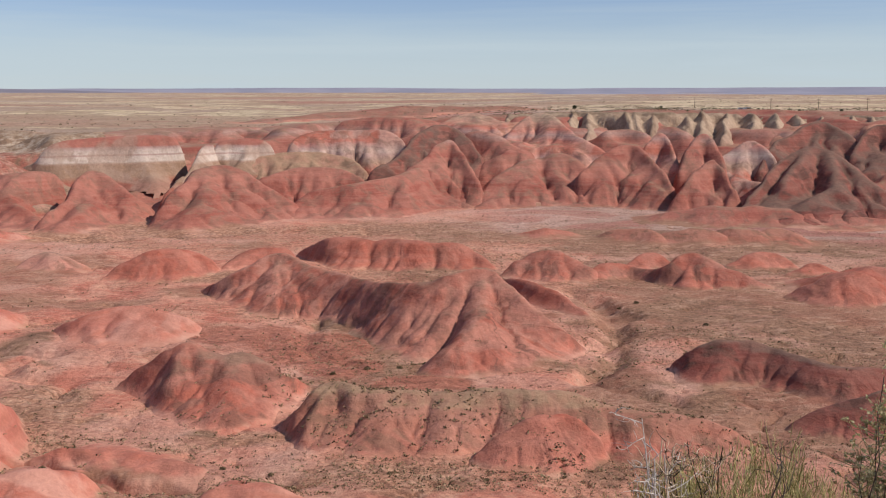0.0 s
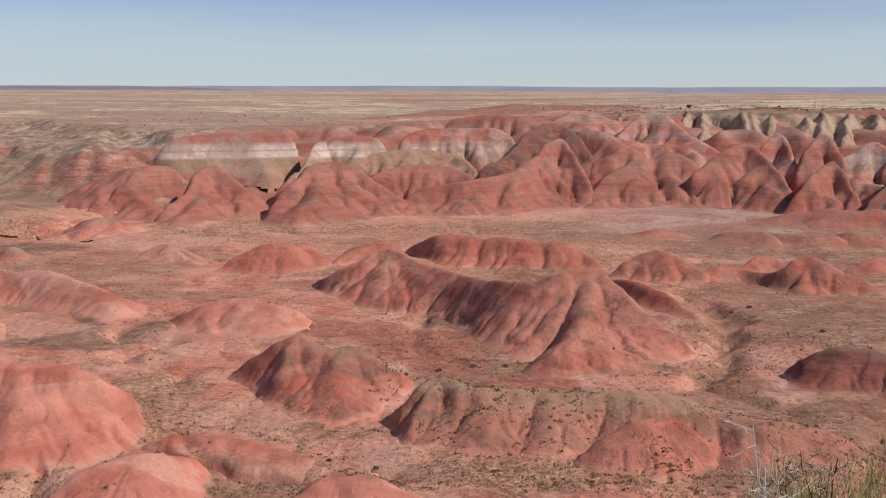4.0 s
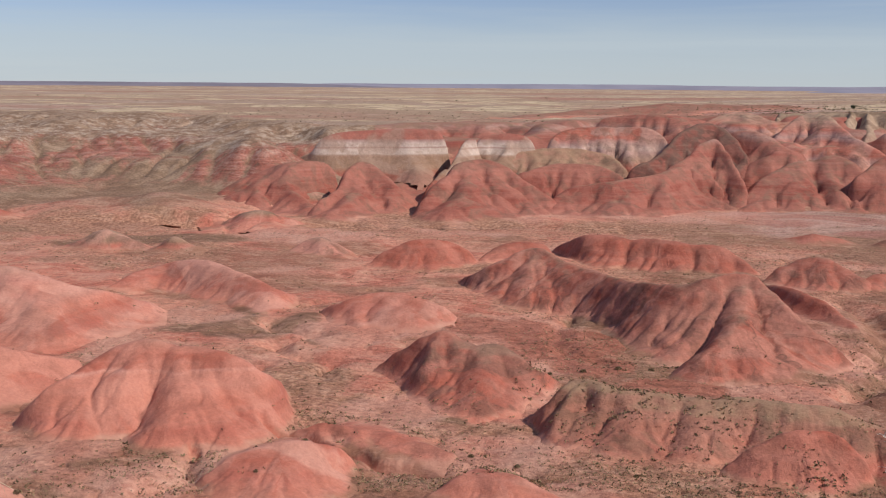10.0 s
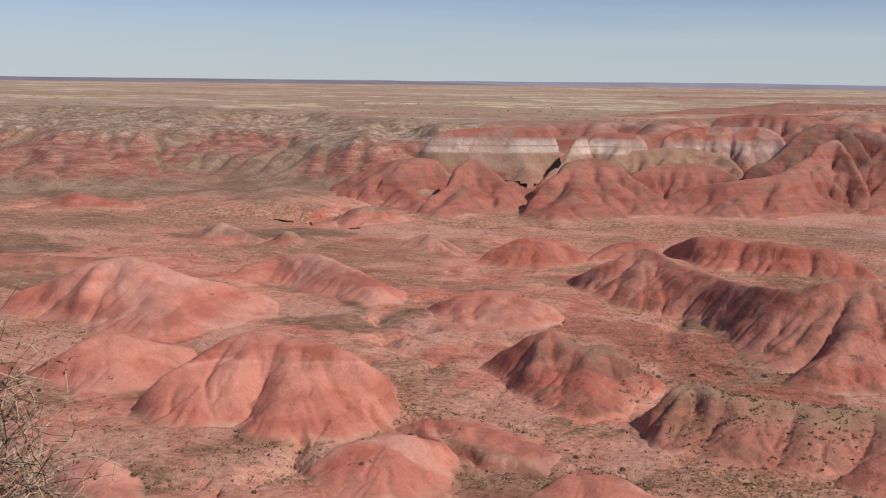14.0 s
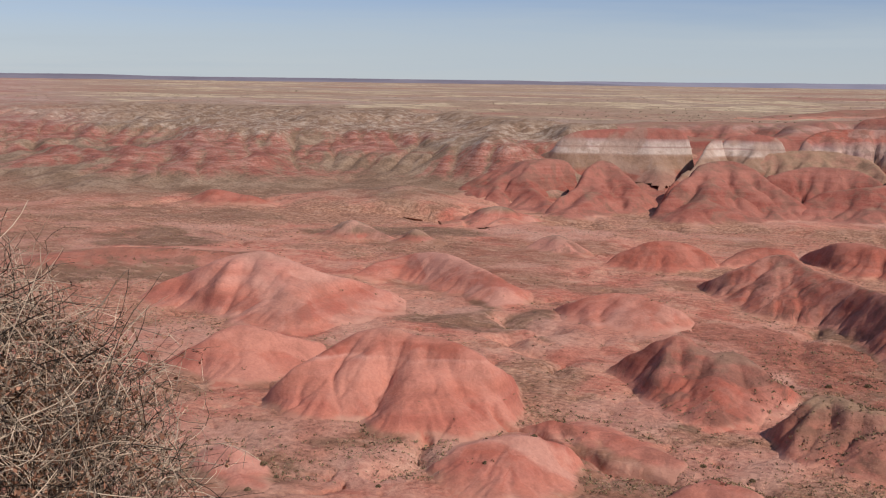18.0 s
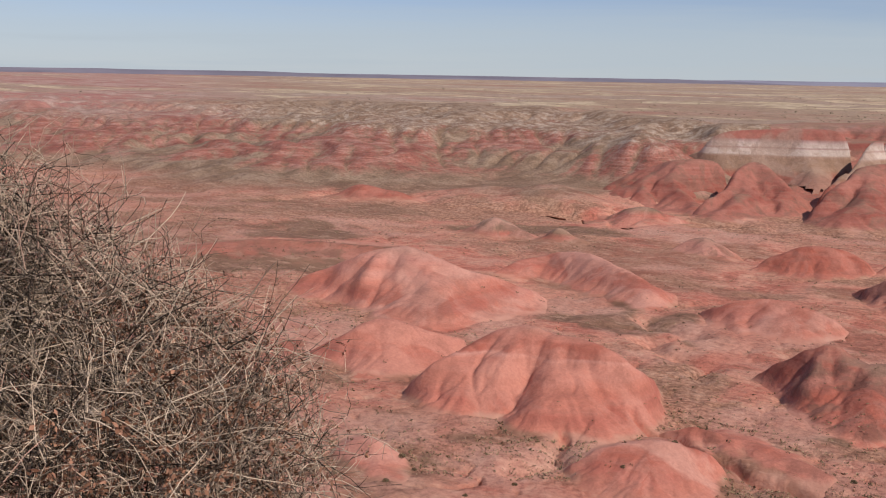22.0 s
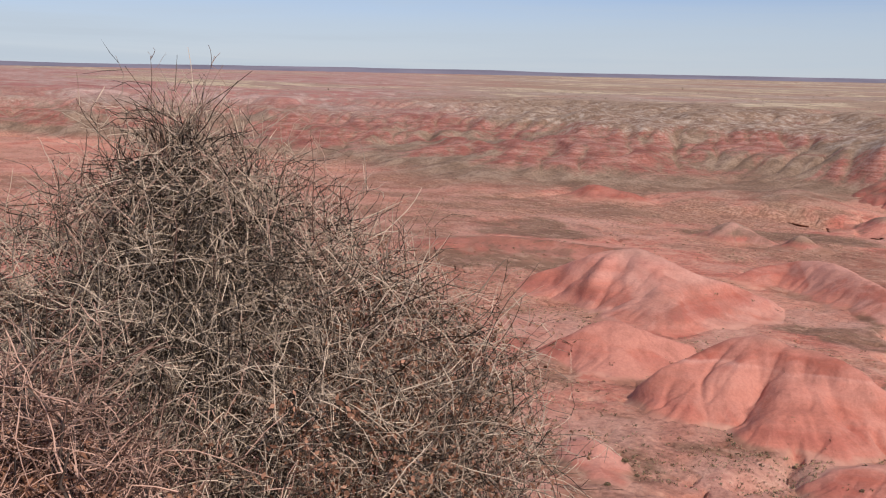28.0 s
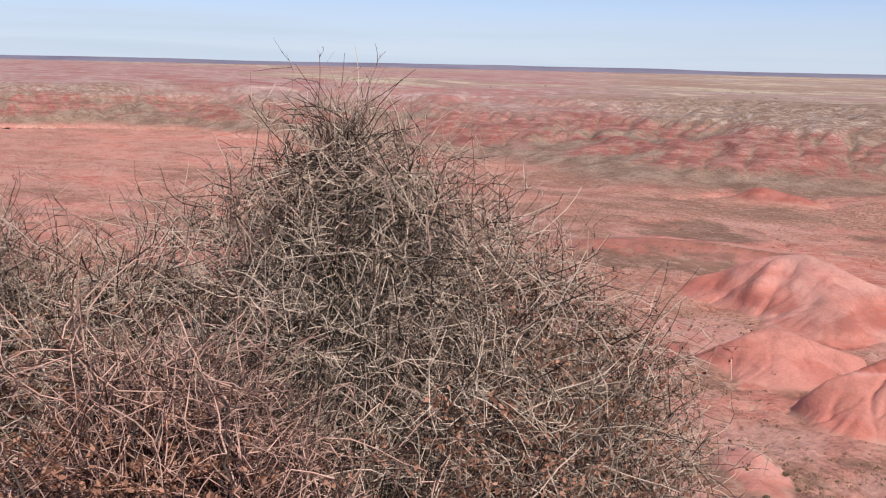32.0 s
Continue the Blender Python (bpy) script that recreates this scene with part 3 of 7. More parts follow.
PINK_SPOTS = [(14, 179, 10.5, 5.2), (27, 201, 5.9, 11.5), (41, 189, 6.2, 15.4), (-39, 216, 16.4, 12.8), (-32, 190, 9.2, 7.8), (-68, 201, 12.4, 13.2), (-106, 210, 8.7, 8.5), (-117, 192, 13.2, 13.5), (-104, 176, 9.8, 7.2), (-134, 155, 9.8, 22.5), (-62, 123, 10.2, 3.2), (-37, 210, 12.5, 9.5), (-25, 189, 6.1, 6.8), (-47, 153, 10.2, 9), (-52, 210, 9.2, 9.8), (-79, 203, 6.9, 7), (-66, 116, 6.4, 8), (-52, 139, 4.7, 4), (-128, 330, 22.6, 21.5), (-19, 419, 44.6, 22)]


def spots(x, y, rows, seed):
    out = np.zeros(np.shape(x))
    warp = (fbm(x / 14, y / 14, 4, seed) - 0.5) * 1.5 + (fbm(x / 3, y / 3, 2, seed + 5) - 0.5) * 0.35
    for cx, cy, a, b in rows:
        r = math.hypot(cx, cy)
        tx, ty = cy / r, -cx / r
        q = np.hypot(((x - cx) * tx + (y - cy) * ty) / a, ((x - cx) * -ty + (y - cy) * tx) / b) + warp
        out = np.maximum(out, smooth(1.15, 0.8, q))
    return out


def soil_masks(x, y):
    r, az, u, _, _ = ground_parts(x, y)
    flat = smooth(0.1, 0.0, u)
    return {
        "veg": np.maximum(veg_mask(x, y) * 0.55, spots(x, y, GRASS_SPOTS, 401) * 0.9),
        "olive": np.maximum(spots(x, y, OLIVE_SPOTS, 411) * (0.9 - 0.35 * smooth(6, -2, az)), smooth(0.5, 0.62, fbm(x / 40, y / 26, 4, 83) + 0.26 * smooth(-4, -10, az) + 0.12 * smooth(34, 46, az) * smooth(300, 360, r)) * (0.56 + 0.14 * smooth(-3, -9, az)), smooth(0.54, 0.66, fbm(x / 9, y / 6, 4, 87)) * 0.5) * (r < 500),
        "rust": spots(x, y, RUST_SPOTS, 431) * 0.85,
        "scarp": smooth(0.0, 0.12, u) * smooth(1.15, 0.9, u),
        "plain": smooth(0.9, 1.15, u),
        "pale": np.max([spots(x, y, PINK_SPOTS, 421) * 1.3, smooth(0.60, 0.74, fbm(x / 22, y / 14, 4, 71)), smooth(0.55, 0.62, fbm((x + y) / 60, (y - x) / 9, 4, 73)) * smooth(38, 50, az) * smooth(280, 380, r), smooth(0.40, 0.6, fbm(x / 12, y / 9, 4, 79)) * smooth(2, 8, az) * smooth(178, 145, r) * 1.05], axis=0) * 0.62 * flat,
        "redsoil": np.maximum(smooth(42, 52, az) * smooth(0.3, 0.6, u) * smooth(0.30, 0.5, fbm(x / 700, y / 260, 3, 75)),
                              np.maximum(smooth(-8, -3, az) * smooth(8, 4, az) * smooth(0.6, 0.9, u) * smooth(1250, 900, r) * 0.8,
                                         smooth(2, -4, az + (fbm(x / 30, y / 30, 3, 77) - 0.5) * 6) * smooth(372, 392, r + (fbm(x / 18, y / 18, 3, 78) - 0.5) * 40) * smooth(480, 450, r) * 0.75)),
    }


masks = soil_masks(GX, GY)
thing("ground", np.stack([GX, GY, GZ], -1).reshape(-1, 3), quads, mat_ground,
      "pinkish desert floor with dry grass, rising to a banded slope and high plain", "ground", kind="structure",
      layers={k: v.ravel() for k, v in masks.items()})


# ---- badland hills ----
hill_count = 0
hill_tops = []          # x0, y0, step and heights of each hill, to rest shrubs on


def escarpment(label, x0, x1, y0, y1, az0, az1, step, swell=1.0, sink=0.0, mat=None):
    """The weathered slope between the valley floor and the high plain."""
    X, Y = np.meshgrid(np.arange(x0, x1, step), np.arange(y0, y1, step))
    r, az, u, _, wob = ground_parts(X, Y)
    g = ground_z(X, Y)
    mid = smooth(0.0, 0.2, u) * smooth(1.12, 0.85, u)
    H = g - sink * mid + swell * mid * ((1 - np.abs(2 * fbm(X / 80, Y / 80, 5, 301) - 1)) * 8 - 3.5 + (1 - np.abs(2 * fbm(X / 24, Y / 24, 4, 305) - 1)) * 4 - 1.8)
    # a hard bed makes a step
    H = H + mid * 1.2 * np.sin(H * 0.9 + fbm(X / 70, Y / 70, 2, 309) * 5)
    H, catch, _ = erode(np.maximum(H, g - 2.5), g - 8, step, 10, 0.045)
    H = H - np.clip(0.5 * np.log2(np.maximum(catch / 20, 1)), 0, 2.0) * mid
    H = np.maximum(H, np.where(u < 0.2, g + 0.1, H))
    edge = smooth(-0.02, 0.02, u) * smooth(1.2, 1.1, u)
    Z = g * (1 - edge) + H * edge + 0.9 * edge - 0.9 * (1 - edge)
    hill_tops.append((x0, y0, step, Z, label))
    keep = (u > -0.02) & (u < 1.18) & (az > az0) & (az < az1)
    keep = keep[:-1, :-1] & keep[1:, 1:]
    n = np.arange(X.size).reshape(X.shape)
    f = np.stack([n[:-1, :-1], n[:-1, 1:], n[1:, 1:], n[1:, :-1]], -1)[keep]
    used = np.unique(f)
    remap = np.zeros(X.size, dtype=np.int64)
    remap[used] = np.arange(len(used))
    pick_layers = {k: v.ravel()[used] for k, v in soil_masks(X, Y).items()}
    pick_layers["gully"] = smooth(1.2, 4.0, np.log2(np.maximum(catch, 1))).ravel()[used]
    V = np.stack([X, Y, Z], -1).reshape(-1, 3)[used]
    if mat:
        pick_layers["foot"] = smooth(0.0, 0.12, u.ravel()[used])
        pick_layers["skirt"] = np.full(len(used), 0.6)
    return thing("escarpment", V, remap[f], mat or mat_ground, label, "escarpment", kind="structure", origin=V.mean(0), layers=pick_layers)


def spurs(lines, slope, wave, seed):
    """Short buttresses that run down from the crests."""
    rng = np.random.default_rng(seed)
    out = []
    for line in lines:
        for a, b in zip(line, line[1:]):
            span = math.hypot(b[0] - a[0], b[1] - a[1])
            for _ in range(max(1, round(span / (wave * 2.2)))):
                for side in (-1, 1):
                    t = rng.uniform(0.05, 0.95)
                    x, y, z = (a[k] + (b[k] - a[k]) * t for k in range(3))
                    turn = math.atan2(b[1] - a[1], b[0] - a[0]) + side * radians(rng.uniform(50, 120))
                    run = z / slope * rng.uniform(0.45, 0.8)
                    lift = z * rng.uniform(0.05, 0.16)
                    m = (x + math.cos(turn) * run * 0.5, y + math.sin(turn) * run * 0.5, z - slope * run * 0.5 + lift * 0.6)
                    turn += rng.uniform(-0.4, 0.4)
                    e = (m[0] + math.cos(turn) * run * 0.5, m[1] + math.sin(turn) * run * 0.5, z - slope * run + lift)
                    out.append(((x, y, z * 0.985), m, e))
    return out


def buried(x, y):
    """Height of the hills built so far, over an even grid."""
    top = np.full(x.shape, -1e9)
    for x0, y0, step, H, _ in hill_tops:
        if x0 > x.max() or y0 > y.max() or x0 + step * H.shape[1] < x.min() or y0 + step * H.shape[0] < y.min():
            continue
        i, j = np.floor((x - x0) / step).astype(int), np.floor((y - y0) / step).astype(int)
        ok = (i >= 0) & (j >= 0) & (i < H.shape[1] - 1) & (j < H.shape[0] - 1)
        top = np.where(ok, np.maximum(top, H[np.clip(j, 0, H.shape[0] - 1), np.clip(i, 0, H.shape[1] - 1)]), top)
    return top


def hill(label, mat, lines, slope=0.66, top=0.0, rill=1.0, wave=5.0, flat=0.0, fine=1.0, name="clay_hill", category="hill", group="clay hills of the valley", soft=0.9, rough=1.0, ribs=True, rounds=6, bite=0.017, cuts=(), sharp=0.0, ledge=0.3):
    """A hill of even slope below one or more crest lines of x, y, z, with buttresses, and gullies that run down its skirts."""
    global hill_count
    hill_count += 1
    seed = hill_count * 7
    pts = np.array([p for l in lines for p in l], dtype=float)
    zmax = pts[:, 2].max()
    pad = zmax / slope * 1.15 + flat + 4
    lo, hi = pts[:, :2].min(0) - pad, pts[:, :2].max(0) + pad
    mid = (lo + hi) / 2
    step = np.hypot(*mid) * (0.0024 if np.hypot(*mid) < 330 else 0.0029) / fine
    xs, ys = np.arange(lo[0], hi[0] + step, step), np.arange(lo[1], hi[1] + step, step)
    X, Y = np.meshgrid(xs, ys)
    # the crest wanders a little
    wx = X + (fbm(X / 14, Y / 14, 3, seed) - 0.5) * 6.0 * rough
    wy = Y + (fbm(X / 14, Y / 14, 3, seed + 3) - 0.5) * 6.0 * rough
    g = ground_z(X, Y)
    H = np.full(X.shape, -1e9)
    FX, FY, ZC, DD = np.zeros(X.shape), np.zeros(X.shape), np.zeros(X.shape), np.ones(X.shape)
    for k, line in enumerate([*lines, *(spurs(lines, slope, wave * 1.6, seed) if ribs else [])]):
        main = k < len(lines)
        for a, b in zip(line, line[1:]):
            dx, dy = b[0] - a[0], b[1] - a[1]
            t = np.clip(((wx - a[0]) * dx + (wy - a[1]) * dy) / max(dx * dx + dy * dy, 1e-9), 0, 1)
            fx, fy, zc = a[0] + t * dx, a[1] + t * dy, a[2] + t * (b[2] - a[2])
            d = np.maximum(np.hypot(wx - fx, wy - fy) - (flat if main else 0), 0)
            tp = top if top else np.maximum(zc - g, 1) * (0.42 if main else 0.22)
            h = zc - slope * (1.12 if top == 0 else 1.0) * (np.sqrt(d * d + tp * tp) - tp)
            near = h > H
            # neighbouring slopes run into one another softly
            blend = np.exp(-np.abs(h - H) / (0.05 * zmax)) * 0.018 * zmax
            H = np.where(near, h, H) + np.where(H > -1e8, blend, 0)
            if main:
                FX, FY, ZC, DD = np.where(near, fx, FX), np.where(near, fy, FY), np.where(near, zc, ZC), np.where(near, d + flat, DD)
    full = np.maximum(DD, 0.01)
    reach = wave * 1.6
    qx, qy = FX + (wx - FX) / full * reach, FY + (wy - FY) / full * reach
    tall = np.maximum(ZC - g, 0.5)
    u = np.clip((ZC - H) / tall, 0, 1.3)
    skirt = smooth(0.15, 0.6, u) * smooth(1.25, 0.9, u)
    cut = u * smooth(1.3, 0.85, u)
    wob = (fbm(X / 5, Y / 5, 2, seed + 9) - 0.5) * 0.6
    some = smooth(0.35, 0.65, fbm(X / 17, Y / 17, 2, seed + 12))
    g1 = np.abs(2 * vnoise(qx / wave * 0.7 + wob, qy / wave * 0.7 + wob, seed + 1) - 1)
    g2 = np.abs(2 * vnoise(qx / wave * 1.9 + wob * 1.5, qy / wave * 1.9, seed + 2) - 1)
    g3 = np.abs(2 * vnoise(qx / wave * 4.5 + wob * 3, qy / wave * 4.5, seed + 4) - 1)
    H = H - rill * tall * (0.10 * cut * np.clip(1 - 2.2 * g1, 0, 1) + 0.045 * skirt * some * np.clip(1 - 1.7 * g2, 0, 1) + 0.02 * skirt * (0.3 + 0.7 * some) * np.clip(1 - 1.5 * g3, 0, 1))
    if sharp:
        H = H + (np.abs(2 * fbm(wx / 26, wy / 26, 4, seed + 15) - 1) * -1.0 + 0.3) * sharp * tall * smooth(1.4, 0.9, u)
    H = H + (fbm(X / 11, Y / 11, 3, seed + 5) - 0.5) * 0.3 * tall * rough + (fbm(X / 2.6, Y / 2.6, 3, seed + 6) - 0.5) * 0.5 * rough
    for line in cuts:
        d, (wid, dep) = along(wx, wy, line)
        H = H - dep * np.clip(1 - d / wid, 0, 1)
    # harder beds stand out as faint steps
    H = H + ledge * np.sin((H - g) * 1.25 + fbm(X / 16, Y / 16, 3, seed + 31) * 7) * smooth(0.5, 2.5, H - g)
    H, catch, fall = erode(H, g, step, rounds, bite * rill)
    # narrow rills along the lines of runoff
    H = H - np.clip(0.5 * rill * step * np.log2(np.maximum(catch / 18, 1)), 0, 2.4 * step) * smooth(0.15, 0.4, fall) * smooth(g + 0.1, g + 1.0, H)
    soft = max(soft, 0.075 * zmax) if not sharp else soft
    Z = g + soft * np.logaddexp(0, (H - g) / soft) - 0.22 - 0.5 * np.clip((g - H - 1.6) / 2, 0, 3)
    # what lies deep inside hills that stand already is left out
    others = buried(X, Y)
    hill_tops.append((lo[0], lo[1], step, Z, label))
    keep = (Z > g - 1.0) & (Z > others - 1.2)
    keep = keep[:-1, :-1] | keep[1:, :-1] | keep[:-1, 1:] | keep[1:, 1:]
    n = np.arange(X.size).reshape(X.shape)
    f = np.stack([n[:-1, :-1], n[:-1, 1:], n[1:, 1:], n[1:, :-1]], -1)[keep]
    V = np.stack([X, Y, Z], -1).reshape(-1, 3)
    c = np.array((mid[0], mid[1], float(ground_z(np.array([mid[0]]), np.array([mid[1]]))[0])))

    coats = {k: v.ravel() for k, v in soil_masks(X, Y).items() if k in ("veg", "olive", "pale")}
    coats["foot"] = smooth(-0.1, 1.3, Z - g + (fbm(X / 3.5, Y / 3.5, 3, seed + 21) - 0.5) * 1.4).ravel()

    coats["skirt"] = (smooth(0.08, 0.45, u) * smooth(-0.2, 1.0, Z - g) * smooth(0.4, 0.62, fbm(X / 13, Y / 13, 3, seed + 25))).ravel()
    lanes = np.stack([qx + wob * 3, qy + wob * 3, u * tall * 0.3], -1).reshape(-1, 3)

    def part_of(faces):
        used = np.unique(faces)
        remap = np.zeros(X.size, dtype=np.int64)
        remap[used] = np.arange(len(used))
        return V[used] - c, remap[faces], mat, {k: v[used] for k, v in coats.items()}, False, lanes[used]
    ob = new(name, mesh_from(name, *part_of(f)))
    ob.location = c
    return tagged(ob, label, category, group)


def sheet_z(x, y):
    """Height of the worn sheet of ground."""
    i = np.interp(np.hypot(x, y), rings, np.arange(len(rings))).round().astype(int)
    j = np.interp(np.degrees(np.arctan2(-x, y)), fan, np.arange(len(fan))).round().astype(int)
    return GZ[i, j]


def surface_z(x, y):
    """Height of the highest of ground and hills, and the number of the hill (or -1)."""
    z, which = sheet_z(x, y), np.full(np.shape(x), -1)
    for k, (x0, y0, step, H, _) in enumerate(hill_tops):
        i, j = np.floor((x - x0) / step).astype(int), np.floor((y - y0) / step).astype(int)
        ok = (i >= 0) & (j >= 0) & (i < H.shape[1] - 1) & (j < H.shape[0] - 1)
        h = np.where(ok, H[np.clip(j, 0, H.shape[0] - 1), np.clip(i, 0, H.shape[1] - 1)], -1e9)
        which = np.where(h > z, k, which)
        z = np.maximum(z, h)
    return z, which


escarpment("long gullied slope of red, grey and olive clay below the plain", -1080, -100, 120, 1040, 17.5, 83.5, 2.0, 0.62)
escarpment("gullied red clay slopes behind the badland hills", -220, 330, 330, 720, -28, 18.3, 1.7, 0.65, 2.5, mat_far)

# ---- the hills, by their crest lines and feet ----
FAR = "badlands below the far rim"
MESA_BEDS = [(-5, 17.2, "grey_foot", "grey and brown clay foot"), (17.2, 24.6, "white_band", "banded white and lilac clay cliff"), (24.6, 60, "red_cap", "flat red clay cap")]


def inside(x, y, loop):
    """Whether points lie within a closed line."""
    out = np.zeros(np.shape(x), dtype=bool)
    for (ax, ay), (bx, by) in zip(loop, [*loop[1:], loop[0]]):
        if ay != by:
            out ^= ((ay > y) != (by > y)) & (x < (bx - ax) * (y - ay) / (by - ay) + ax)
    return out


def eased(line):
    """A line of points with its corners cut, ends kept."""
    for _ in range(2):
        cut = [line[0]]
        for a, b in zip(line, line[1:]):
            cut += [tuple(0.8 * p + 0.2 * q for p, q in zip(a, b)), tuple(0.2 * p + 0.8 * q for p, q in zip(a, b))]
        line = cut + [line[-1]]
    return line


def mound(label, mat, crests, foot, bulge=1.2, toe=1.3, steps=None, wave=5.0, rill=1.0, rough=1.0, crisp=0.3, cuts=(), far=False, name="clay_hill", category="hill", group="clay hills of the valley", bands=None):
    """A hill between its crest lines of x, y, z and the line of its foot, furrowed by runoff."""
    global hill_count
    hill_count += 1
    seed = hill_count * 7
    foot = [p[:2] for p in eased([*foot, foot[0]])[:-1]]
    loop = np.array(foot, dtype=float)
    pad = 6.0
    lo, hi = loop.min(0) - pad, loop.max(0) + pad
    mid = (lo + hi) / 2
    far_off = np.hypot(*mid)
    step = far_off * (0.0021 if not far else 0.0023)
    X, Y = np.meshgrid(np.arange(lo[0], hi[0] + step, step), np.arange(lo[1], hi[1] + step, step))
    size = max(far_off / 200, 0.6)
    wx = X + ((fbm(X / (9 * size), Y / (9 * size), 3, seed) - 0.5) * 2.0 + (fbm(X / 2.8, Y / 2.8, 2, seed + 8) - 0.5) * 0.9) * rough * min(size, 1.6)
    wy = Y + ((fbm(X / (9 * size), Y / (9 * size), 3, seed + 3) - 0.5) * 2.0 + (fbm(X / 2.8, Y / 2.8, 2, seed + 9) - 0.5) * 0.9) * rough * min(size, 1.6)
    g = ground_z(X, Y)
    # distance to the foot, and the place along it
    d_foot, (run,) = along(wx, wy, [(*p, s) for p, s in zip([*foot, foot[0]], np.concatenate([[0], np.cumsum(np.hypot(*(np.roll(loop, -1, 0) - loop).T))]))])
    within = inside(wx, wy, foot)
    # distance to the crests, and their height near by
    d_crest, top_sum, weight = np.full(X.shape, 1e9), np.zeros(X.shape), np.zeros(X.shape)
    for line in map(eased, crests):
        for a, b in zip(line, line[1:]):
            dx, dy = b[0] - a[0], b[1] - a[1]
            t = np.clip(((wx - a[0]) * dx + (wy - a[1]) * dy) / max(dx * dx + dy * dy, 1e-9), 0, 1)
            d = np.hypot(wx - a[0] - t * dx, wy - a[1] - t * dy)
            w = 1 / (d + 0.4) ** 3
            top_sum, weight = top_sum + w * (a[2] + t * (b[2] - a[2])), weight + w
            d_crest = np.minimum(d_crest, d)
    tall = np.maximum(top_sum / weight - g, 0.3) * (1.03 if not far or steps else 1.1)
    soft = crisp * np.sqrt(tall)
    d_soft = np.sqrt(d_crest ** 2 + soft ** 2) - soft
    u = np.where(within, d_soft / (d_soft + d_foot + 1e-6), 1 + d_foot * 0.5 / tall)
    fall = np.power(np.clip(1 - np.power(np.minimum(u, 1), 1 + (bulge - 1) * 0.45), 0, 1), toe) - np.maximum(u - 1, 0) if steps is None else np.where(u < 1, np.interp(u, [s[0] for s in steps], [s[1] for s in steps]), 1 - u)
    H = g + tall * fall
    even = H.copy()
    # furrows run from the crest to the foot and widen on the way
    wob = (fbm(X / (5 * size), Y / (5 * size), 3, seed + 9) - 0.5) * 1.2
    lane = run / (wave * size) + wob
    body = smooth(0.12, 0.55, u) * smooth(1.12, 0.9, u)
    some = smooth(0.3, 0.65, fbm(X / (12 * size), Y / (12 * size), 2, seed + 12))
    g1 = np.abs(2 * vnoise(lane * 0.6, u * 0.7, seed + 1) - 1)
    g2 = np.abs(2 * vnoise(lane * 1.7, u * 1.2, seed + 2) - 1)
    g3 = np.abs(2 * vnoise(lane * 4.3, u * 2.0, seed + 4) - 1)
    deep = np.clip(tall, 0, 12)
    H = H - rill * deep * body * (0.04 * some * np.clip(1 - 2.2 * g1, 0, 1) + 0.045 * some * np.clip(1 - 1.8 * g2, 0, 1) + 0.026 * (0.25 + 0.75 * some) * np.clip(1 - 1.6 * g3, 0, 1))
    H = H + ((fbm(X / (7 * size), Y / (7 * size), 4, seed + 5) - 0.5) * 0.09 * deep + (fbm(X / 1.9, Y / 1.9, 3, seed + 6) - 0.5) * 0.4) * rough * smooth(1.05, 0.8, u)
    if far and steps is None:
        H = H - ((np.abs(2 * fbm(wx / 24, wy / 24, 4, 715) - 1) - 0.3) * 0.42 + (np.abs(2 * fbm(wx / 8, wy / 8, 3, 719) - 1) - 0.3) * 0.12) * np.clip(tall, 0, 16) * smooth(1.1, 0.7, u) * smooth(-0.05, 0.3, u)
    for line in cuts:
        d, (wid, dep) = along(wx, wy, line)
        H = H - dep * (0.6 if not far else 1.0) * np.clip(1 - d / (wid * (1.1 if not far else 1.2)), 0, 1) ** 1.2
    # harder beds stand out as faint steps
    H = H + 0.22 * rough * np.sin((H - g) * (1.9 if not far else 1.1) + fbm(X / 16, Y / 16, 3, seed + 31) * 6) * smooth(0.5, 2.0, H - g)
    H, catch, drop = erode(H, g, step, 6 if not far else 10, (0.018 if not far else 0.03) * rill)
    rills = np.clip(0.5 * rill * step * np.log2(np.maximum(catch / 14, 1)), 0, 1.5 * step) * smooth(0.15, 0.4, drop) * smooth(g + 0.1, g + 1.0, H)
    P = np.pad(rills, 1, mode="edge")
    H = H - 0.5 * rills - 0.125 * (P[:-2, 1:-1] + P[2:, 1:-1] + P[1:-1, :-2] + P[1:-1, 2:])
    Z = H - 0.1
    others = buried(X, Y)
    hill_tops.append((lo[0], lo[1], step, Z, label))
    keep = (Z > g - 2.6) & (Z > others - 1.2)
    keep = keep[:-1, :-1] | keep[1:, :-1] | keep[:-1, 1:] | keep[1:, 1:]
    n = np.arange(X.size).reshape(X.shape)
    f = np.stack([n[:-1, :-1], n[:-1, 1:], n[1:, 1:], n[1:, :-1]], -1)[keep]
    V = np.stack([X, Y, Z], -1).reshape(-1, 3)
    c = np.array((mid[0], mid[1], float(ground_z(np.array([mid[0]]), np.array([mid[1]]))[0])))
    coats = {k: v.ravel() for k, v in soil_masks(X, Y).items() if k in ("veg", "olive", "pale")}
    coats["foot"] = smooth(0.0, 0.55, Z - g + (fbm(X / 3, Y / 3, 3, seed + 21) - 0.5) * 0.9).ravel()
    coats["skirt"] = (smooth(0.05, 0.4, u) * smooth(-0.2, 0.8, Z - g) * smooth(0.32, 0.6, fbm(X / 13, Y / 13, 3, seed + 25)) * min(rill, 1.4) * (0.6 if not far else 0.25)).ravel()
    lanes = np.stack([lane * wave * size, run * 0, u * tall * 0.3], -1).reshape(-1, 3)

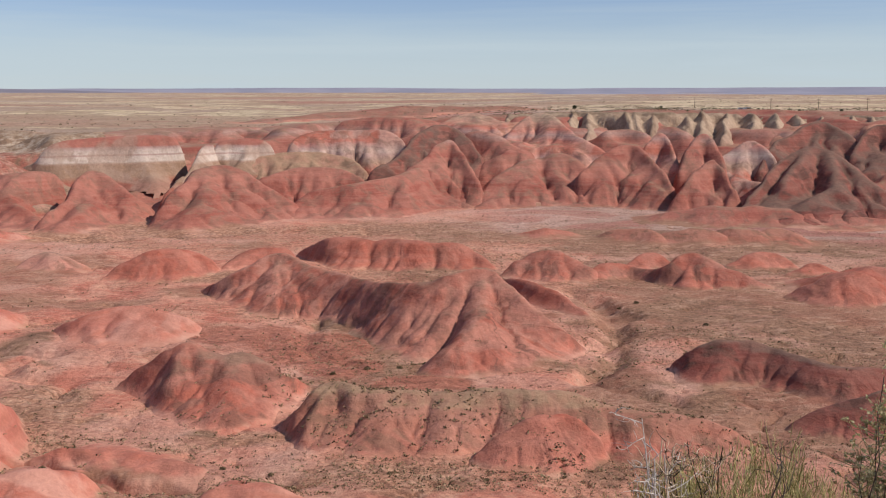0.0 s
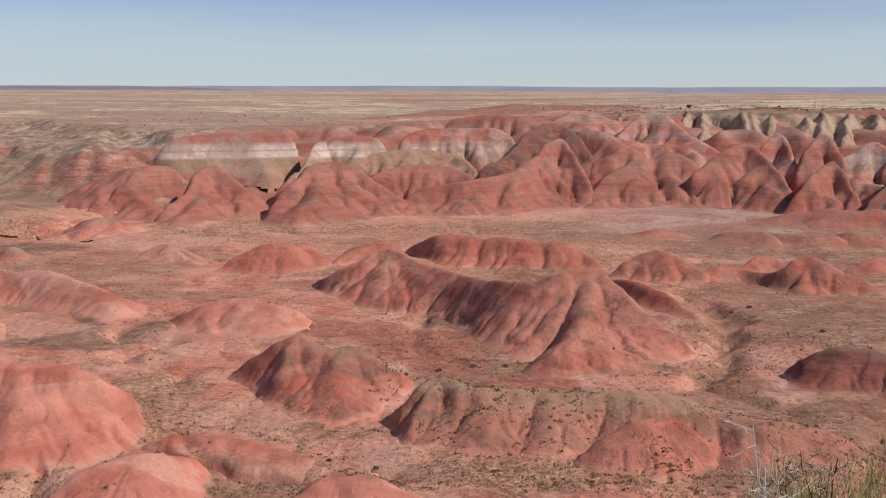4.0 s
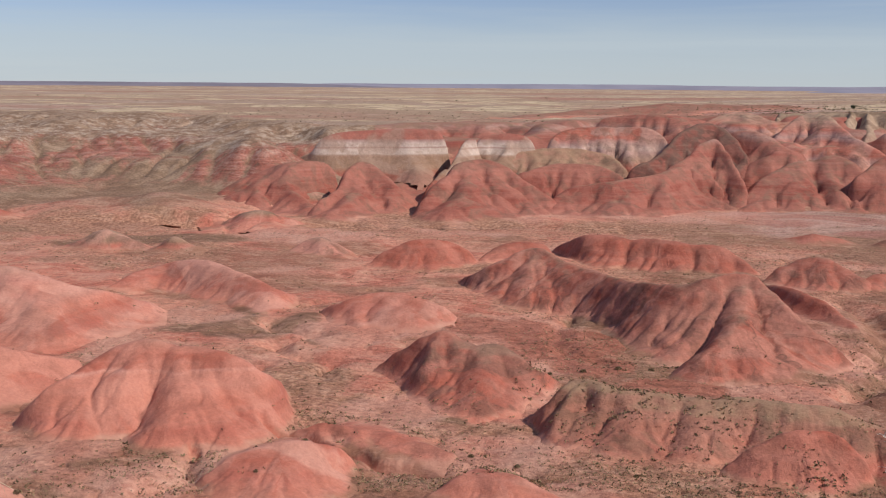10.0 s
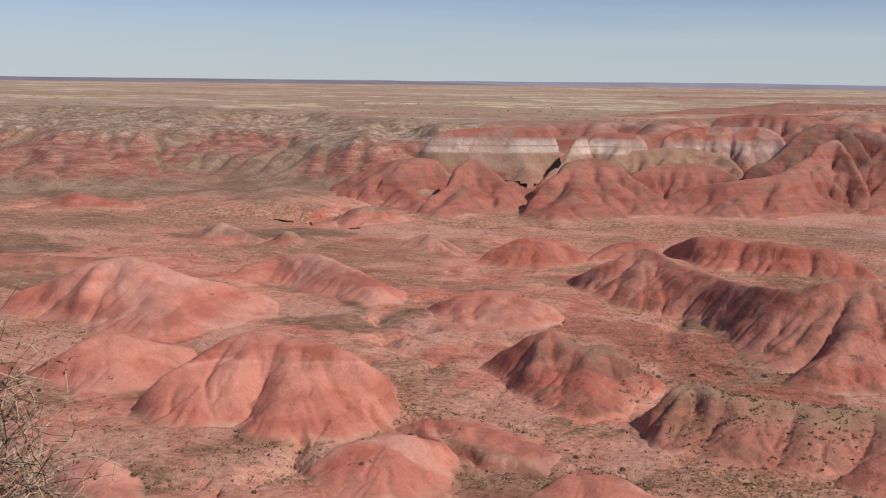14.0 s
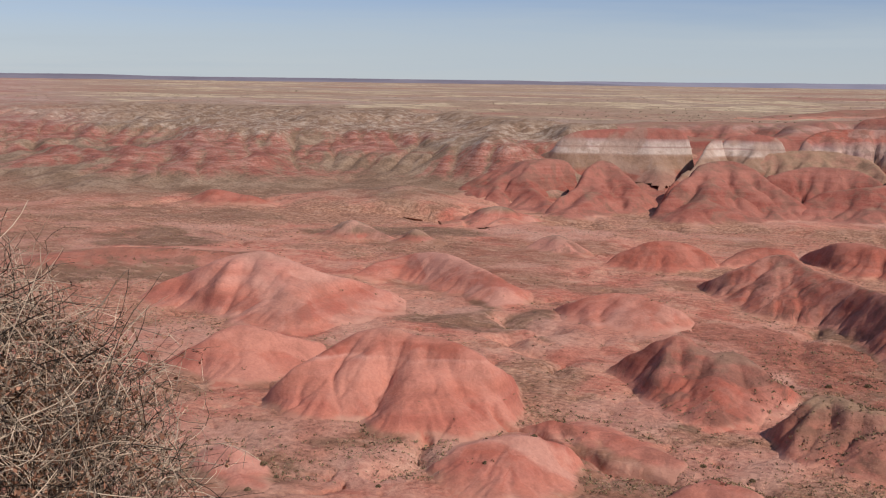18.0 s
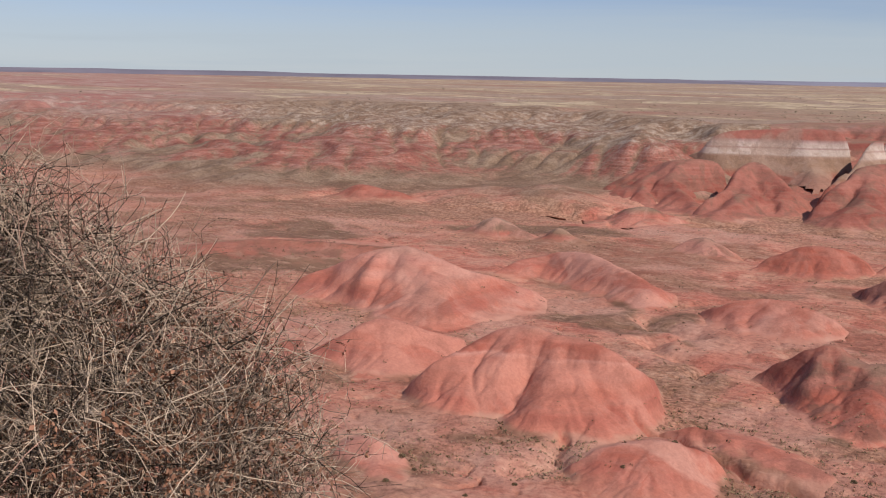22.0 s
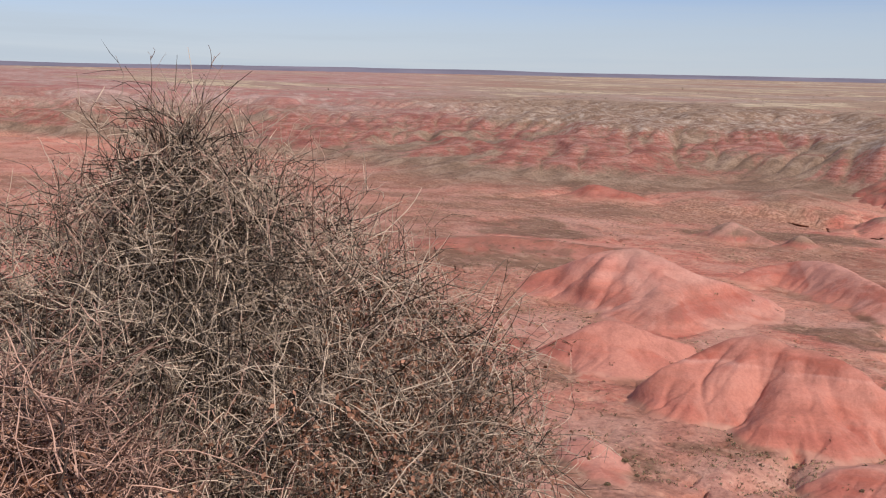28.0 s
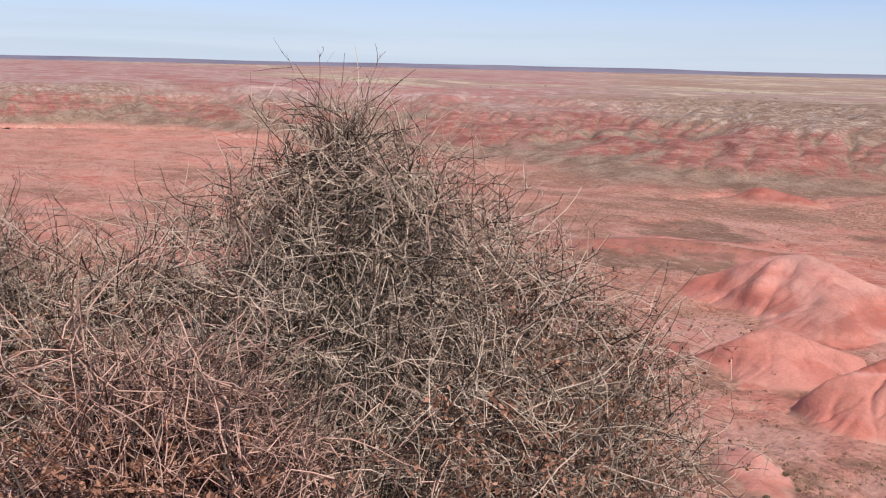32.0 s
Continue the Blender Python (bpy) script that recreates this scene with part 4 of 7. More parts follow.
    def part_of(faces):
        used = np.unique(faces)
        remap = np.zeros(X.size, dtype=np.int64)
        remap[used] = np.arange(len(used))
        return V[used] - c, remap[faces], mat, {k: v[used] for k, v in coats.items()}, False, lanes[used]
    if not bands:
        ob = new(name, mesh_from(name, *part_of(f)))
        ob.location = c
        return tagged(ob, label, category, group)
    ob = tagged(new(name), label, category, group)
    ob.location = c
    high = even.ravel()[f].mean(1)
    for z0, z1, bed_name, bed_label in bands:
        sel = (high >= z0) & (high < z1)
        if sel.any():
            bed = new(bed_name, mesh_from(bed_name, *part_of(f[sel])))
            bed.parent = ob
            tagged(bed, bed_label)
    return ob


mound("tall red clay hill with a shaded gullied flank and bright pyramid end", mat_gullied,
      [[(-60.2, 261.2, 0.7), (-52.7, 254.2, 5), (-46.3, 257.1, 8), (-41.2, 260.4, 9.6), (-38.3, 259.9, 9.5), (-33.5, 255.1, 8.2), (-25.9, 247.1, 7.5), (-18.3, 234.9, 7.8), (-11.3, 222, 9), (-5.1, 216.4, 10.1), (0.7, 216.1, 11.9), (5.5, 219.8, 12.4), (8.8, 221, 12.6), (12.4, 216, 10.7), (16.5, 209, 8), (20.7, 204.7, 5.3), (23.8, 202.7, 3.1), (27.8, 202.4, -0)],
       [(8.1, 219.5, 12.1), (4.2, 203.6, 7.2), (1.1, 187.5, 2.3)],
       [(-39.6, 258.9, 9.1), (-40.4, 244.2, 4.1)]],
      [(-61.2, 261.9), (-50.3, 241.8), (-45.9, 235.6), (-38.3, 231.9), (-29.2, 229.7), (-23, 224.3), (-15.8, 209.4), (-12.9, 199.1), (-8.8, 191.8), (-5.5, 185.9), (0.6, 180.5), (6.6, 182.4), (11.7, 183.6), (18.1, 187.6), (23.4, 193.6), (28.5, 202.5), (28, 203.7), (25, 212.5), (22.3, 220.6), (18.4, 232.5), (14.2, 248.7), (10.4, 259.5), (6.4, 257.9), (0.8, 251.8), (-5.9, 247.7), (-12.7, 250.3), (-20.2, 259.2), (-28.2, 269.5), (-36.8, 280.3), (-42.6, 289), (-45.8, 289.3), (-50.5, 280.4), (-55.4, 267.1), (-60.6, 263)],
      cuts=[[(6.1, 216.4, 3, 1.5), (1.8, 204.1, 5, 5), (-2, 196.3, 6, 6.5), (-7.2, 190.4, 5, 4)],
            [(1.9, 213.9, 2, 0.8), (-5.4, 202.2, 3, 2), (-12.1, 197.5, 3, 1.2)],
            [(-1.6, 213.9, 2, 0.6), (-9.3, 204.8, 2.5, 1.6), (-14.4, 204.3, 2.5, 1)],
            [(-10, 219.4, 2, 0.6), (-17.2, 220.4, 3, 2), (-23.4, 224.8, 3, 1)],
            [(-21.1, 237.8, 2, 0.6), (-26.6, 234.6, 3, 1.8), (-29.2, 230.1, 3, 1)],
            [(-43.7, 254, 2, 0.5), (-44.6, 243, 2.5, 1.2), (-46.1, 237, 2.5, 1)],
            [(9.6, 206.6, 1.5, 0.2), (12.9, 195, 1.8, 0.6), (12.3, 185, 1.8, 0.5)],
            [(7.1, 198, 1.5, 0.2), (6.4, 192.1, 1.5, 0.5), (4.7, 184.6, 1.8, 0.3)]], bulge=1.12, wave=7.0, rill=1.1, crisp=0.5, rough=0.8)
mound("low red clay shoulder behind the pyramid hill", mat_red,
      [[(14.3, 263, 3.2), (20, 253, 4.4), (24.4, 245.6, 4.1), (28.8, 237.5, 2.8), (32.6, 229.9, 1.1)]],
      [(13.4, 257.2), (20.3, 239.6), (27.3, 232.4), (33.2, 228.1), (32.8, 231.1), (29.5, 243.2), (25.4, 254.9), (20.8, 263.2), (14.7, 270.2)], bulge=1.3, wave=6.0)
mound("long low red hill with a scalloped rilled front", mat_red,
      [[(-42.9, 320.1, 1.7), (-36.5, 309.8, 6), (-30.1, 305.2, 8), (-23.6, 305, 7.7), (-19.9, 302.8, 6.5), (-15.3, 303.2, 7.3), (-7.1, 300.9, 7.4), (-2.3, 299.3, 6.5), (1.3, 300.6, 7), (6.6, 300.5, 6.4), (11.4, 297.2, 4.1), (15.2, 293.3, 1.7)]],
      [(-44.4, 322), (-36.3, 300.3), (-28.8, 290.1), (-19.4, 289.9), (-9.9, 287.3), (-0.6, 287), (7.2, 288.9), (15.9, 291.1), (15.3, 295.7), (11.6, 304.6), (6.9, 312.2), (1.3, 313.7), (-2.3, 311.4), (-7.4, 314.5), (-16, 317.8), (-20.7, 315.9), (-24.8, 320.1), (-31.6, 320.2), (-37.7, 320.8), (-43.3, 323.2)],
      cuts=[[(-19.9, 303.1, 2, 1), (-20.6, 296.3, 3, 2.5), (-20.7, 290.8, 3, 1.5)],
            [(-1.4, 299.3, 2, 1), (-3, 293.9, 3, 2.2), (-2.2, 288.6, 3, 1.5)],
            [(7.4, 300.1, 2, 1), (9.7, 294.5, 3, 2), (10.4, 291.1, 3, 1)],
            [(-33.7, 308, 1.5, 0.4), (-37, 307.2, 2, 1), (-38.3, 306.1, 2, 0.8)]], bulge=1.45, wave=4.0, rill=1.6)
mound("low brownish red clay hill in a row", mat_redcap,
      [[(15.7, 280.4, 1.6), (20.8, 283.6, 4.7), (25.5, 285.7, 7), (30.8, 285, 7.1), (34, 282.2, 5.6), (37.1, 280.1, 3.8), (40.9, 279.5, 2.4)]],
      [(14.8, 279.1), (23, 272.5), (31.6, 270.7), (41.1, 275.5), (41.5, 283.9), (38.1, 287.2), (35.4, 293.2), (32.3, 298.7), (26.7, 299.1), (21.4, 292.3), (15.9, 282.4)],
      cuts=[[(32.7, 280.8, 1.5, 0.6), (33.7, 276.5, 2, 1.2), (32.2, 272.2, 2, 0.8)]], bulge=1.4, wave=4.0, rill=1.4)
mound("low red clay ridge with a dusky rounded top", mat_redcap,
      [[(38.6, 279.1, 2.2), (45.3, 284.3, 4.2), (50.1, 285.2, 2.7), (55.3, 280, 2.2), (59.4, 274.6, 4.8), (63.7, 277.7, 7), (67.1, 278.6, 8.1), (70.6, 275.5, 6.1), (74.3, 272.2, 4.1), (77.9, 269.3, 3.1), (81.1, 265.3, 1.7), (84, 264.3, 0.5)]],
      [(37.3, 275), (44.1, 275.5), (52.5, 281.1), (56.7, 264.5), (62.9, 260.5), (72.1, 263.3), (80.4, 262.5), (84.9, 264.2), (84.3, 265.3), (82, 268.1), (79.8, 275.7), (76.7, 281.2), (74.1, 289.1), (71.5, 296.6), (67.2, 293), (61.6, 285), (56.3, 285.3), (51.2, 291.5), (46.7, 293.1), (39.1, 283.2)],
      cuts=[[(64.1, 276.2, 2, 0.8), (59.2, 270.3, 3, 1.6), (57.5, 265.2, 3, 0.8)],
            [(70.5, 273.8, 1.5, 0.5), (69.3, 266.8, 2, 1), (68, 262.2, 2, 0.6)]], bulge=1.35, wave=4.0, rill=1.5)
mound("small rounded red clay knoll", mat_red,
      [[(82, 300.7, 0.8), (89.5, 304.5, 3.5), (94.5, 305.1, 3.6), (98.1, 303.1, 2.1), (100.2, 299.4, 0.1)]],
      [(80.7, 298.8), (88.4, 294.5), (100.8, 298.4), (100.6, 300.6), (100.1, 309.2), (97.5, 314.5), (92.1, 313.6), (82.6, 303.1)], bulge=1.4)
mound("small low red clay knoll behind the row", mat_red,
      [[(50, 293.8, 1.3), (55.9, 300.4, 3.8), (61.1, 302.1, 3.9), (66, 298.2, 1.4)]],
      [(48.9, 291.4), (57.6, 291.9), (66.3, 295.7), (66.7, 301.1), (63.1, 311.7), (57.6, 309.1), (50.4, 296)], bulge=1.4)
mound("broad salmon red clay mound on the valley floor", mat_red,
      [[(-90.9, 277.9, 0.6), (-87.1, 281.5, 3.5), (-80.6, 285.8, 6.1), (-75.2, 287.6, 6.9), (-69.5, 290.9, 5.6), (-65.1, 291.9, 3.9), (-61.3, 290.1, 1.2)]],
      [(-91.7, 277.2), (-81.3, 271.6), (-71.2, 272.3), (-64.4, 281.2), (-60.4, 289.3), (-61.7, 292), (-66.9, 300.1), (-72.5, 303.4), (-79.1, 302.8), (-84.5, 299.6), (-89.6, 289.5), (-91.4, 279.2)],
      cuts=[[(-74.8, 287.3, 1.5, 0.5), (-74.6, 280, 2, 1), (-73.6, 273.2, 2, 0.7)]], bulge=1.4, wave=5.0)
mound("low salmon red clay swell", mat_red,
      [[(-62.1, 292.6, 1.4), (-58.6, 299.1, 3.6), (-53, 304.1, 4.6), (-46.7, 305.8, 4.5), (-41.6, 304.5, 3.3)]],
      [(-62, 290.4), (-54.3, 292.5), (-42.3, 297.5), (-42.5, 311.2), (-48.1, 315.3), (-54.8, 314.4), (-60, 306.5), (-62.6, 294.7)], bulge=1.4)
mound("small grey and pink clay mound with a pale tip", mat_grey,
      [[(-121.4, 296.7, 0.8), (-116.6, 299.3, 3.8), (-112.7, 299.7, 4.6), (-106.5, 298, 2.9), (-101.2, 300.9, 0.3)]],
      [(-121.3, 295.1), (-109.2, 287.5), (-99.8, 291.9), (-100.7, 303.2), (-102, 303.4), (-109.3, 305.8), (-117.2, 311.6), (-120.2, 308.6), (-122.3, 298.9)], bulge=1.3)
mound("dome of dark red clay on scrubby ground", mat_red,
      [[(83.5, 254.5, 0.8), (89.8, 253.3, 4.4), (95.2, 253.6, 6.3), (99.1, 253, 7), (102.4, 251, 5.8), (108.3, 250, 2.4)]],
      [(82.3, 254), (86.6, 243.6), (92.5, 238.2), (100.9, 239.6), (108.1, 247.4), (110.2, 254.2), (107.3, 262.9), (104.8, 267.6), (100.2, 266.8), (93.1, 262.7), (84.1, 256.4)], bulge=1.3, wave=4.0)
mound("small low mauve clay knoll", mat_red,
      [[(93, 284.4, 0.8), (99.8, 288.9, 2.6), (103.7, 288.9, 2.8), (109.9, 286.4, 0.7)]],
      [(91.8, 283), (99.4, 280.4), (110.1, 285), (110.6, 288.2), (106.5, 296.6), (102.5, 296.7), (93.5, 286)], bulge=1.4)
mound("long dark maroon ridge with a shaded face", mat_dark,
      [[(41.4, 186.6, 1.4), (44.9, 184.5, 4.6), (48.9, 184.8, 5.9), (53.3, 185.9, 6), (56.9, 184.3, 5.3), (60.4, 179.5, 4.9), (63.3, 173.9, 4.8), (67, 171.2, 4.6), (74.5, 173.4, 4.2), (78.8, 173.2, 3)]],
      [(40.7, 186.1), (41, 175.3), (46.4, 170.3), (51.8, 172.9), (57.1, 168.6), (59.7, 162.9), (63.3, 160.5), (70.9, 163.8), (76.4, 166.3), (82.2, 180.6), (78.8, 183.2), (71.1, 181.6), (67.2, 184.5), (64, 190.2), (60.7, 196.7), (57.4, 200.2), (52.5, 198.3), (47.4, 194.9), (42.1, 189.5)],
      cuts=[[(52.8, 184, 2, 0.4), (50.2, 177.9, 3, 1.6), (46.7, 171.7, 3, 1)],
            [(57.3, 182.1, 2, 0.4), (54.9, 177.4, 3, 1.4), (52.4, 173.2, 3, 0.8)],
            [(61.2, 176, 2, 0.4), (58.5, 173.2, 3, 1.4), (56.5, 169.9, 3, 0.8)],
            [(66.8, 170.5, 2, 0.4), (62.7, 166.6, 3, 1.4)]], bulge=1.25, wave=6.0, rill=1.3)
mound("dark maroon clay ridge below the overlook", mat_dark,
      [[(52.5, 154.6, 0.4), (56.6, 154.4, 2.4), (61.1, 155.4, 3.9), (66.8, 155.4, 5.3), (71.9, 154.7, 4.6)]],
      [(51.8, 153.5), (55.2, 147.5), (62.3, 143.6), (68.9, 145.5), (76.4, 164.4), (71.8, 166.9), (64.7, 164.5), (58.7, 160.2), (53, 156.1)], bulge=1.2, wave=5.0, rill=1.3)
mound("twin humped red clay hill with a scrubby grey knob", mat_redcap,
      [[(-55.4, 177.3, 0.3), (-50.6, 176.3, 3.8), (-47.3, 175.3, 5.9), (-44.4, 175.4, 7.5), (-43, 176, 7.7), (-41, 174.2, 7), (-38.6, 171.8, 6.1), (-37, 171.6, 5.9), (-35.3, 173.7, 6.6), (-32.4, 173.3, 6.2), (-29.2, 171.2, 4.9), (-25.4, 170.9, 2.8), (-22.3, 175, 0.4)],
       [(-34.7, 173.2, 6.4), (-34, 165.9, 4.2), (-33.2, 157.3, 1.5)],
       [(-43.7, 174.4, 7.2), (-44.3, 168.2, 4.2)]],
      [(-56, 178.4), (-54.3, 174.2), (-47.9, 164.7), (-42.4, 156.9), (-38.9, 152.1), (-34.5, 152.1), (-29.5, 152.2), (-26, 155.3), (-23.8, 162.3), (-22.4, 173.1), (-22.5, 176.9), (-26.8, 180.1), (-31.9, 187.4), (-36.2, 193.5), (-39.7, 195.3), (-41.1, 190.9), (-43.1, 191.5), (-46.2, 196.3), (-48.9, 199.9), (-50.4, 198.7), (-52.3, 193.8), (-54.4, 189.4), (-56.1, 179.7)],
      cuts=[[(-38.1, 171.5, 1.5, 0.6), (-37.8, 164.8, 2.5, 1.2), (-36.6, 153.3, 2.5, 0.8)],
            [(-30.6, 169.2, 1.5, 0.3), (-30.1, 160.7, 2, 1), (-29.3, 153.1, 2, 0.7)],
            [(-25.6, 167.2, 1, 0.3), (-25.8, 161.2, 1.5, 0.8), (-25.8, 156.6, 1.5, 0.5)],
            [(-46, 170.6, 1.5, 0.4), (-46.7, 166.8, 2, 1), (-47.2, 163.6, 2, 0.6)]], bulge=1.5, toe=1.45, wave=4.0, rill=0.9, rough=0.8)
mound("long clay ridge with an olive gravel crest and red foot", mat_olive,
      [[(-24.1, 154, 0.6), (-21.4, 153.1, 3.8), (-19, 154.4, 5.5), (-17, 156.1, 6.6), (-14.6, 154.9, 6.6), (-12, 151.8, 6), (-7, 152.4, 5.8), (1.3, 151.8, 5.6), (6.4, 152.7, 6), (13.8, 151.7, 5.9), (18, 152, 5.9), (22.8, 150.5, 5), (26.6, 148.3, 4), (33, 147.7, 3.7), (37.7, 146.8, 3.1), (41.4, 145.4, 2.3), (44.6, 145.6, 0.4)],
       [(-16.5, 155.2, 6.3), (-18.6, 150.8, 3.9), (-20.1, 146.1, 1.2)],
       [(-7, 151.9, 5.6), (-8.3, 145.5, 3.1), (-8.8, 140, 0.8)],
       [(1.3, 151.5, 5.5), (0.5, 145.7, 3)]],
      [(-24.5, 154.1), (-22, 145.3), (-18.4, 141.8), (-14.3, 140.3), (-10.2, 137.6), (-6.4, 138.4), (-1.8, 138), (2.8, 139), (7.4, 138.3), (13.4, 137.3), (19.6, 137.6), (25, 138.3), (28.9, 138.5), (34.5, 139.3), (40, 139.9), (44.8, 144.2), (45.2, 147.7), (43, 150.9), (39.6, 154.2), (35, 156.6), (28.4, 158.4), (24.8, 163.1), (19.7, 166.4), (15.1, 165.9), (7, 166.9), (1.5, 165), (-7.7, 166.4), (-13.1, 165.4), (-16, 170.3), (-18.7, 171.5), (-20.5, 167.3), (-22.7, 162.7), (-24.5, 156.6)],
      cuts=[[(-11.1, 151.3, 1.5, 0.5), (-12.9, 146.9, 2.5, 1.1), (-13.6, 141.4, 2, 0.6)],
            [(-2, 150.9, 1.5, 0.4), (-2.7, 145.6, 2.5, 1), (-3.4, 139.6, 2, 0.6)],
            [(8, 150.8, 2, 0.4), (6.9, 145.6, 3, 1.3), (4, 139.9, 3, 1)],
            [(23.9, 149.2, 1.5, 0.4), (23.9, 144, 2.5, 1.6), (22.6, 138.5, 2.5, 1)]], bulge=1.25, wave=6.0, rill=1.0)
mound("short red clay buttress of the olive ridge", mat_red,
      [[(4.7, 138.7, 1.1), (7.4, 139.8, 3.2), (9.8, 141.4, 4.4), (13, 142.2, 5.2), (17.8, 143.2, 5.2), (20.5, 142.1, 3.8), (21.9, 139.5, 1.4)]],
      [(3.7, 138.5), (6.4, 134.3), (10.7, 132.1), (15.9, 132), (20.6, 134.4), (22.6, 138.7), (22.5, 142.8), (21.7, 150.3), (19.2, 154.1), (13.9, 152.4), (10.4, 150), (7.7, 145.6), (4.8, 140.3)],
      cuts=[[(13, 141.4, 1.5, 0.3), (13, 137.2, 2, 0.8), (11.9, 132.7, 2, 0.6)]], bulge=1.35, wave=4.0, rill=1.2)
mound("great smooth salmon clay mound with two humps and rilled skirts", mat_salmon,
      [[(-95.9, 129.9, 1.9), (-92.1, 130.2, 5.5), (-90, 133.3, 6.9), (-88.1, 139.9, 8.7), (-85.8, 141.6, 10.1), (-82.3, 142.4, 11.2), (-79.1, 143, 11), (-77.1, 142.5, 10.2), (-74.2, 144.3, 10.2), (-71.1, 143.9, 9.9), (-67.3, 144.2, 8.9), (-63.6, 144.5, 6.8), (-66.1, 158, 1.3)],
       [(-74.1, 144, 10), (-72.7, 138, 7), (-71, 132.7, 4.3)],
       [(-83.1, 142.1, 10.8), (-83.6, 137.6, 7.6)]],
      [(-98.2, 132), (-91.7, 125), (-85.5, 122.1), (-80.9, 123.9), (-78.7, 127.1), (-73.8, 123.7), (-69.5, 123.3), (-65.8, 126.4), (-60.7, 126.7), (-58.1, 132.3), (-57.9, 140.5), (-59.5, 147.5), (-63.4, 154.5), (-66.6, 161.3), (-67.1, 160.6), (-69.1, 156.9), (-74.7, 159.9), (-79.6, 161.2), (-83.4, 162.1), (-86.6, 160.1), (-89.6, 161.9), (-93.3, 161.4), (-95.8, 158.1), (-96.7, 153.7), (-96.9, 143.5), (-97.4, 137.7), (-97.3, 131.8)],
      cuts=[[(-77.9, 142.7, 2, 0.8), (-77.5, 136.7, 3.5, 2.4), (-76.8, 131.5, 4, 2.6), (-78.3, 127.5, 4, 1.6)],
            [(-86.2, 138.6, 2, 0.4), (-85.5, 134.9, 4, 1.3), (-85, 130.2, 4, 0.6)],
            [(-70.3, 138.5, 3, 0.5), (-64, 137.2, 4, 1.5), (-61.3, 139.4, 3, 0.4)],
            [(-77.4, 135.6, 2, 0.3), (-78.5, 133.2, 2.5, 0.9), (-80.2, 132, 2, 0.3)],
            [(-68.3, 138.3, 2, 0.3), (-72.7, 139.4, 3, 1.1), (-74.3, 137, 2, 0.3)],
            [(-89.4, 132.4, 2, 0.3), (-87.8, 127.6, 2.5, 0.7), (-84.7, 124.1, 2, 0.5)]], bulge=1.5, wave=4.0, rill=0.9, rough=0.5)
mound("smooth rounded salmon clay mound", mat_salmon,
      [[(-124.7, 139, 0.7), (-121, 139.8, 2.8), (-117, 142.5, 5.3), (-115.6, 145.1, 6.4), (-114, 147.2, 6.9), (-111.2, 147.8, 6.6), (-107.8, 150.9, 5), (-104.6, 154, 4), (-103.3, 158.4, 2.4)]],
      [(-126, 139.5), (-121.2, 136.4), (-113.9, 134.2), (-108, 132.6), (-101.9, 134.8), (-100.5, 142.1), (-98.9, 148), (-100.9, 155.6), (-106.1, 162.7), (-109.8, 161.7), (-114.8, 160.8), (-120.5, 160.2), (-124.2, 160.4), (-125.1, 156.9), (-124.9, 152.1), (-125, 144.4), (-125.4, 139.9)],
      cuts=[[(-115.3, 140.3, 1.5, 0.3), (-114.9, 137.1, 2, 0.8), (-112.6, 134, 2, 0.6)]], bulge=1.5, wave=4.0, rill=0.5, rough=0.5)
mound("tall pink and red clay mound with a pale tip", mat_pink,
      [[(-168.6, 180.5, 0.6), (-164.8, 183.8, 3.9), (-162.3, 188.4, 4.8), (-153.1, 189.1, 8.8), (-148.4, 192.2, 10.5), (-143.9, 194.5, 11), (-137.7, 193.4, 10), (-131, 194.4, 8), (-125.5, 197.3, 6.5), (-120.4, 200.9, 4.5), (-117.9, 206.5, 2.4), (-115.9, 210.4, -0)],
       [(-142.7, 193.9, 10.7), (-131.1, 186, 6.7), (-120.2, 178.1, 1.9)],
       [(-148.1, 191.8, 10.3), (-146.1, 182.2, 5.9)]],
      [(-168.7, 179.7), (-156.7, 174.4), (-148.9, 177.9), (-137.1, 168.8), (-128.5, 166.7), (-120, 168), (-116, 173.8), (-113.8, 183), (-111.9, 191.2), (-109.3, 200.1), (-115.3, 209.9), (-116.6, 211.7), (-122.4, 214.4), (-128.2, 213.8), (-136.5, 214.5), (-145.4, 215.8), (-155.6, 218.4), (-163.9, 221.5), (-168, 217.6), (-169.6, 209.5), (-172.5, 200.2), (-173.1, 193), (-169.8, 181.9)],
      cuts=[[(-146.8, 191.1, 2, 0.5), (-141.7, 180.4, 4, 1.6), (-138.7, 170.8, 4, 1)],
            [(-162.4, 186.6, 2, 0.3), (-155.5, 180.3, 3, 1), (-154.4, 176.2, 3, 0.6)],
            [(-138, 191.7, 2, 0.3), (-132.1, 180.2, 4, 1.2), (-126.2, 169.2, 4, 0.6)],
            [(-123, 197.9, 2, 0.3), (-117.2, 193.1, 3, 1)]], bulge=1.3, toe=1.4, wave=5.0, rill=0.5, rough=0.7)
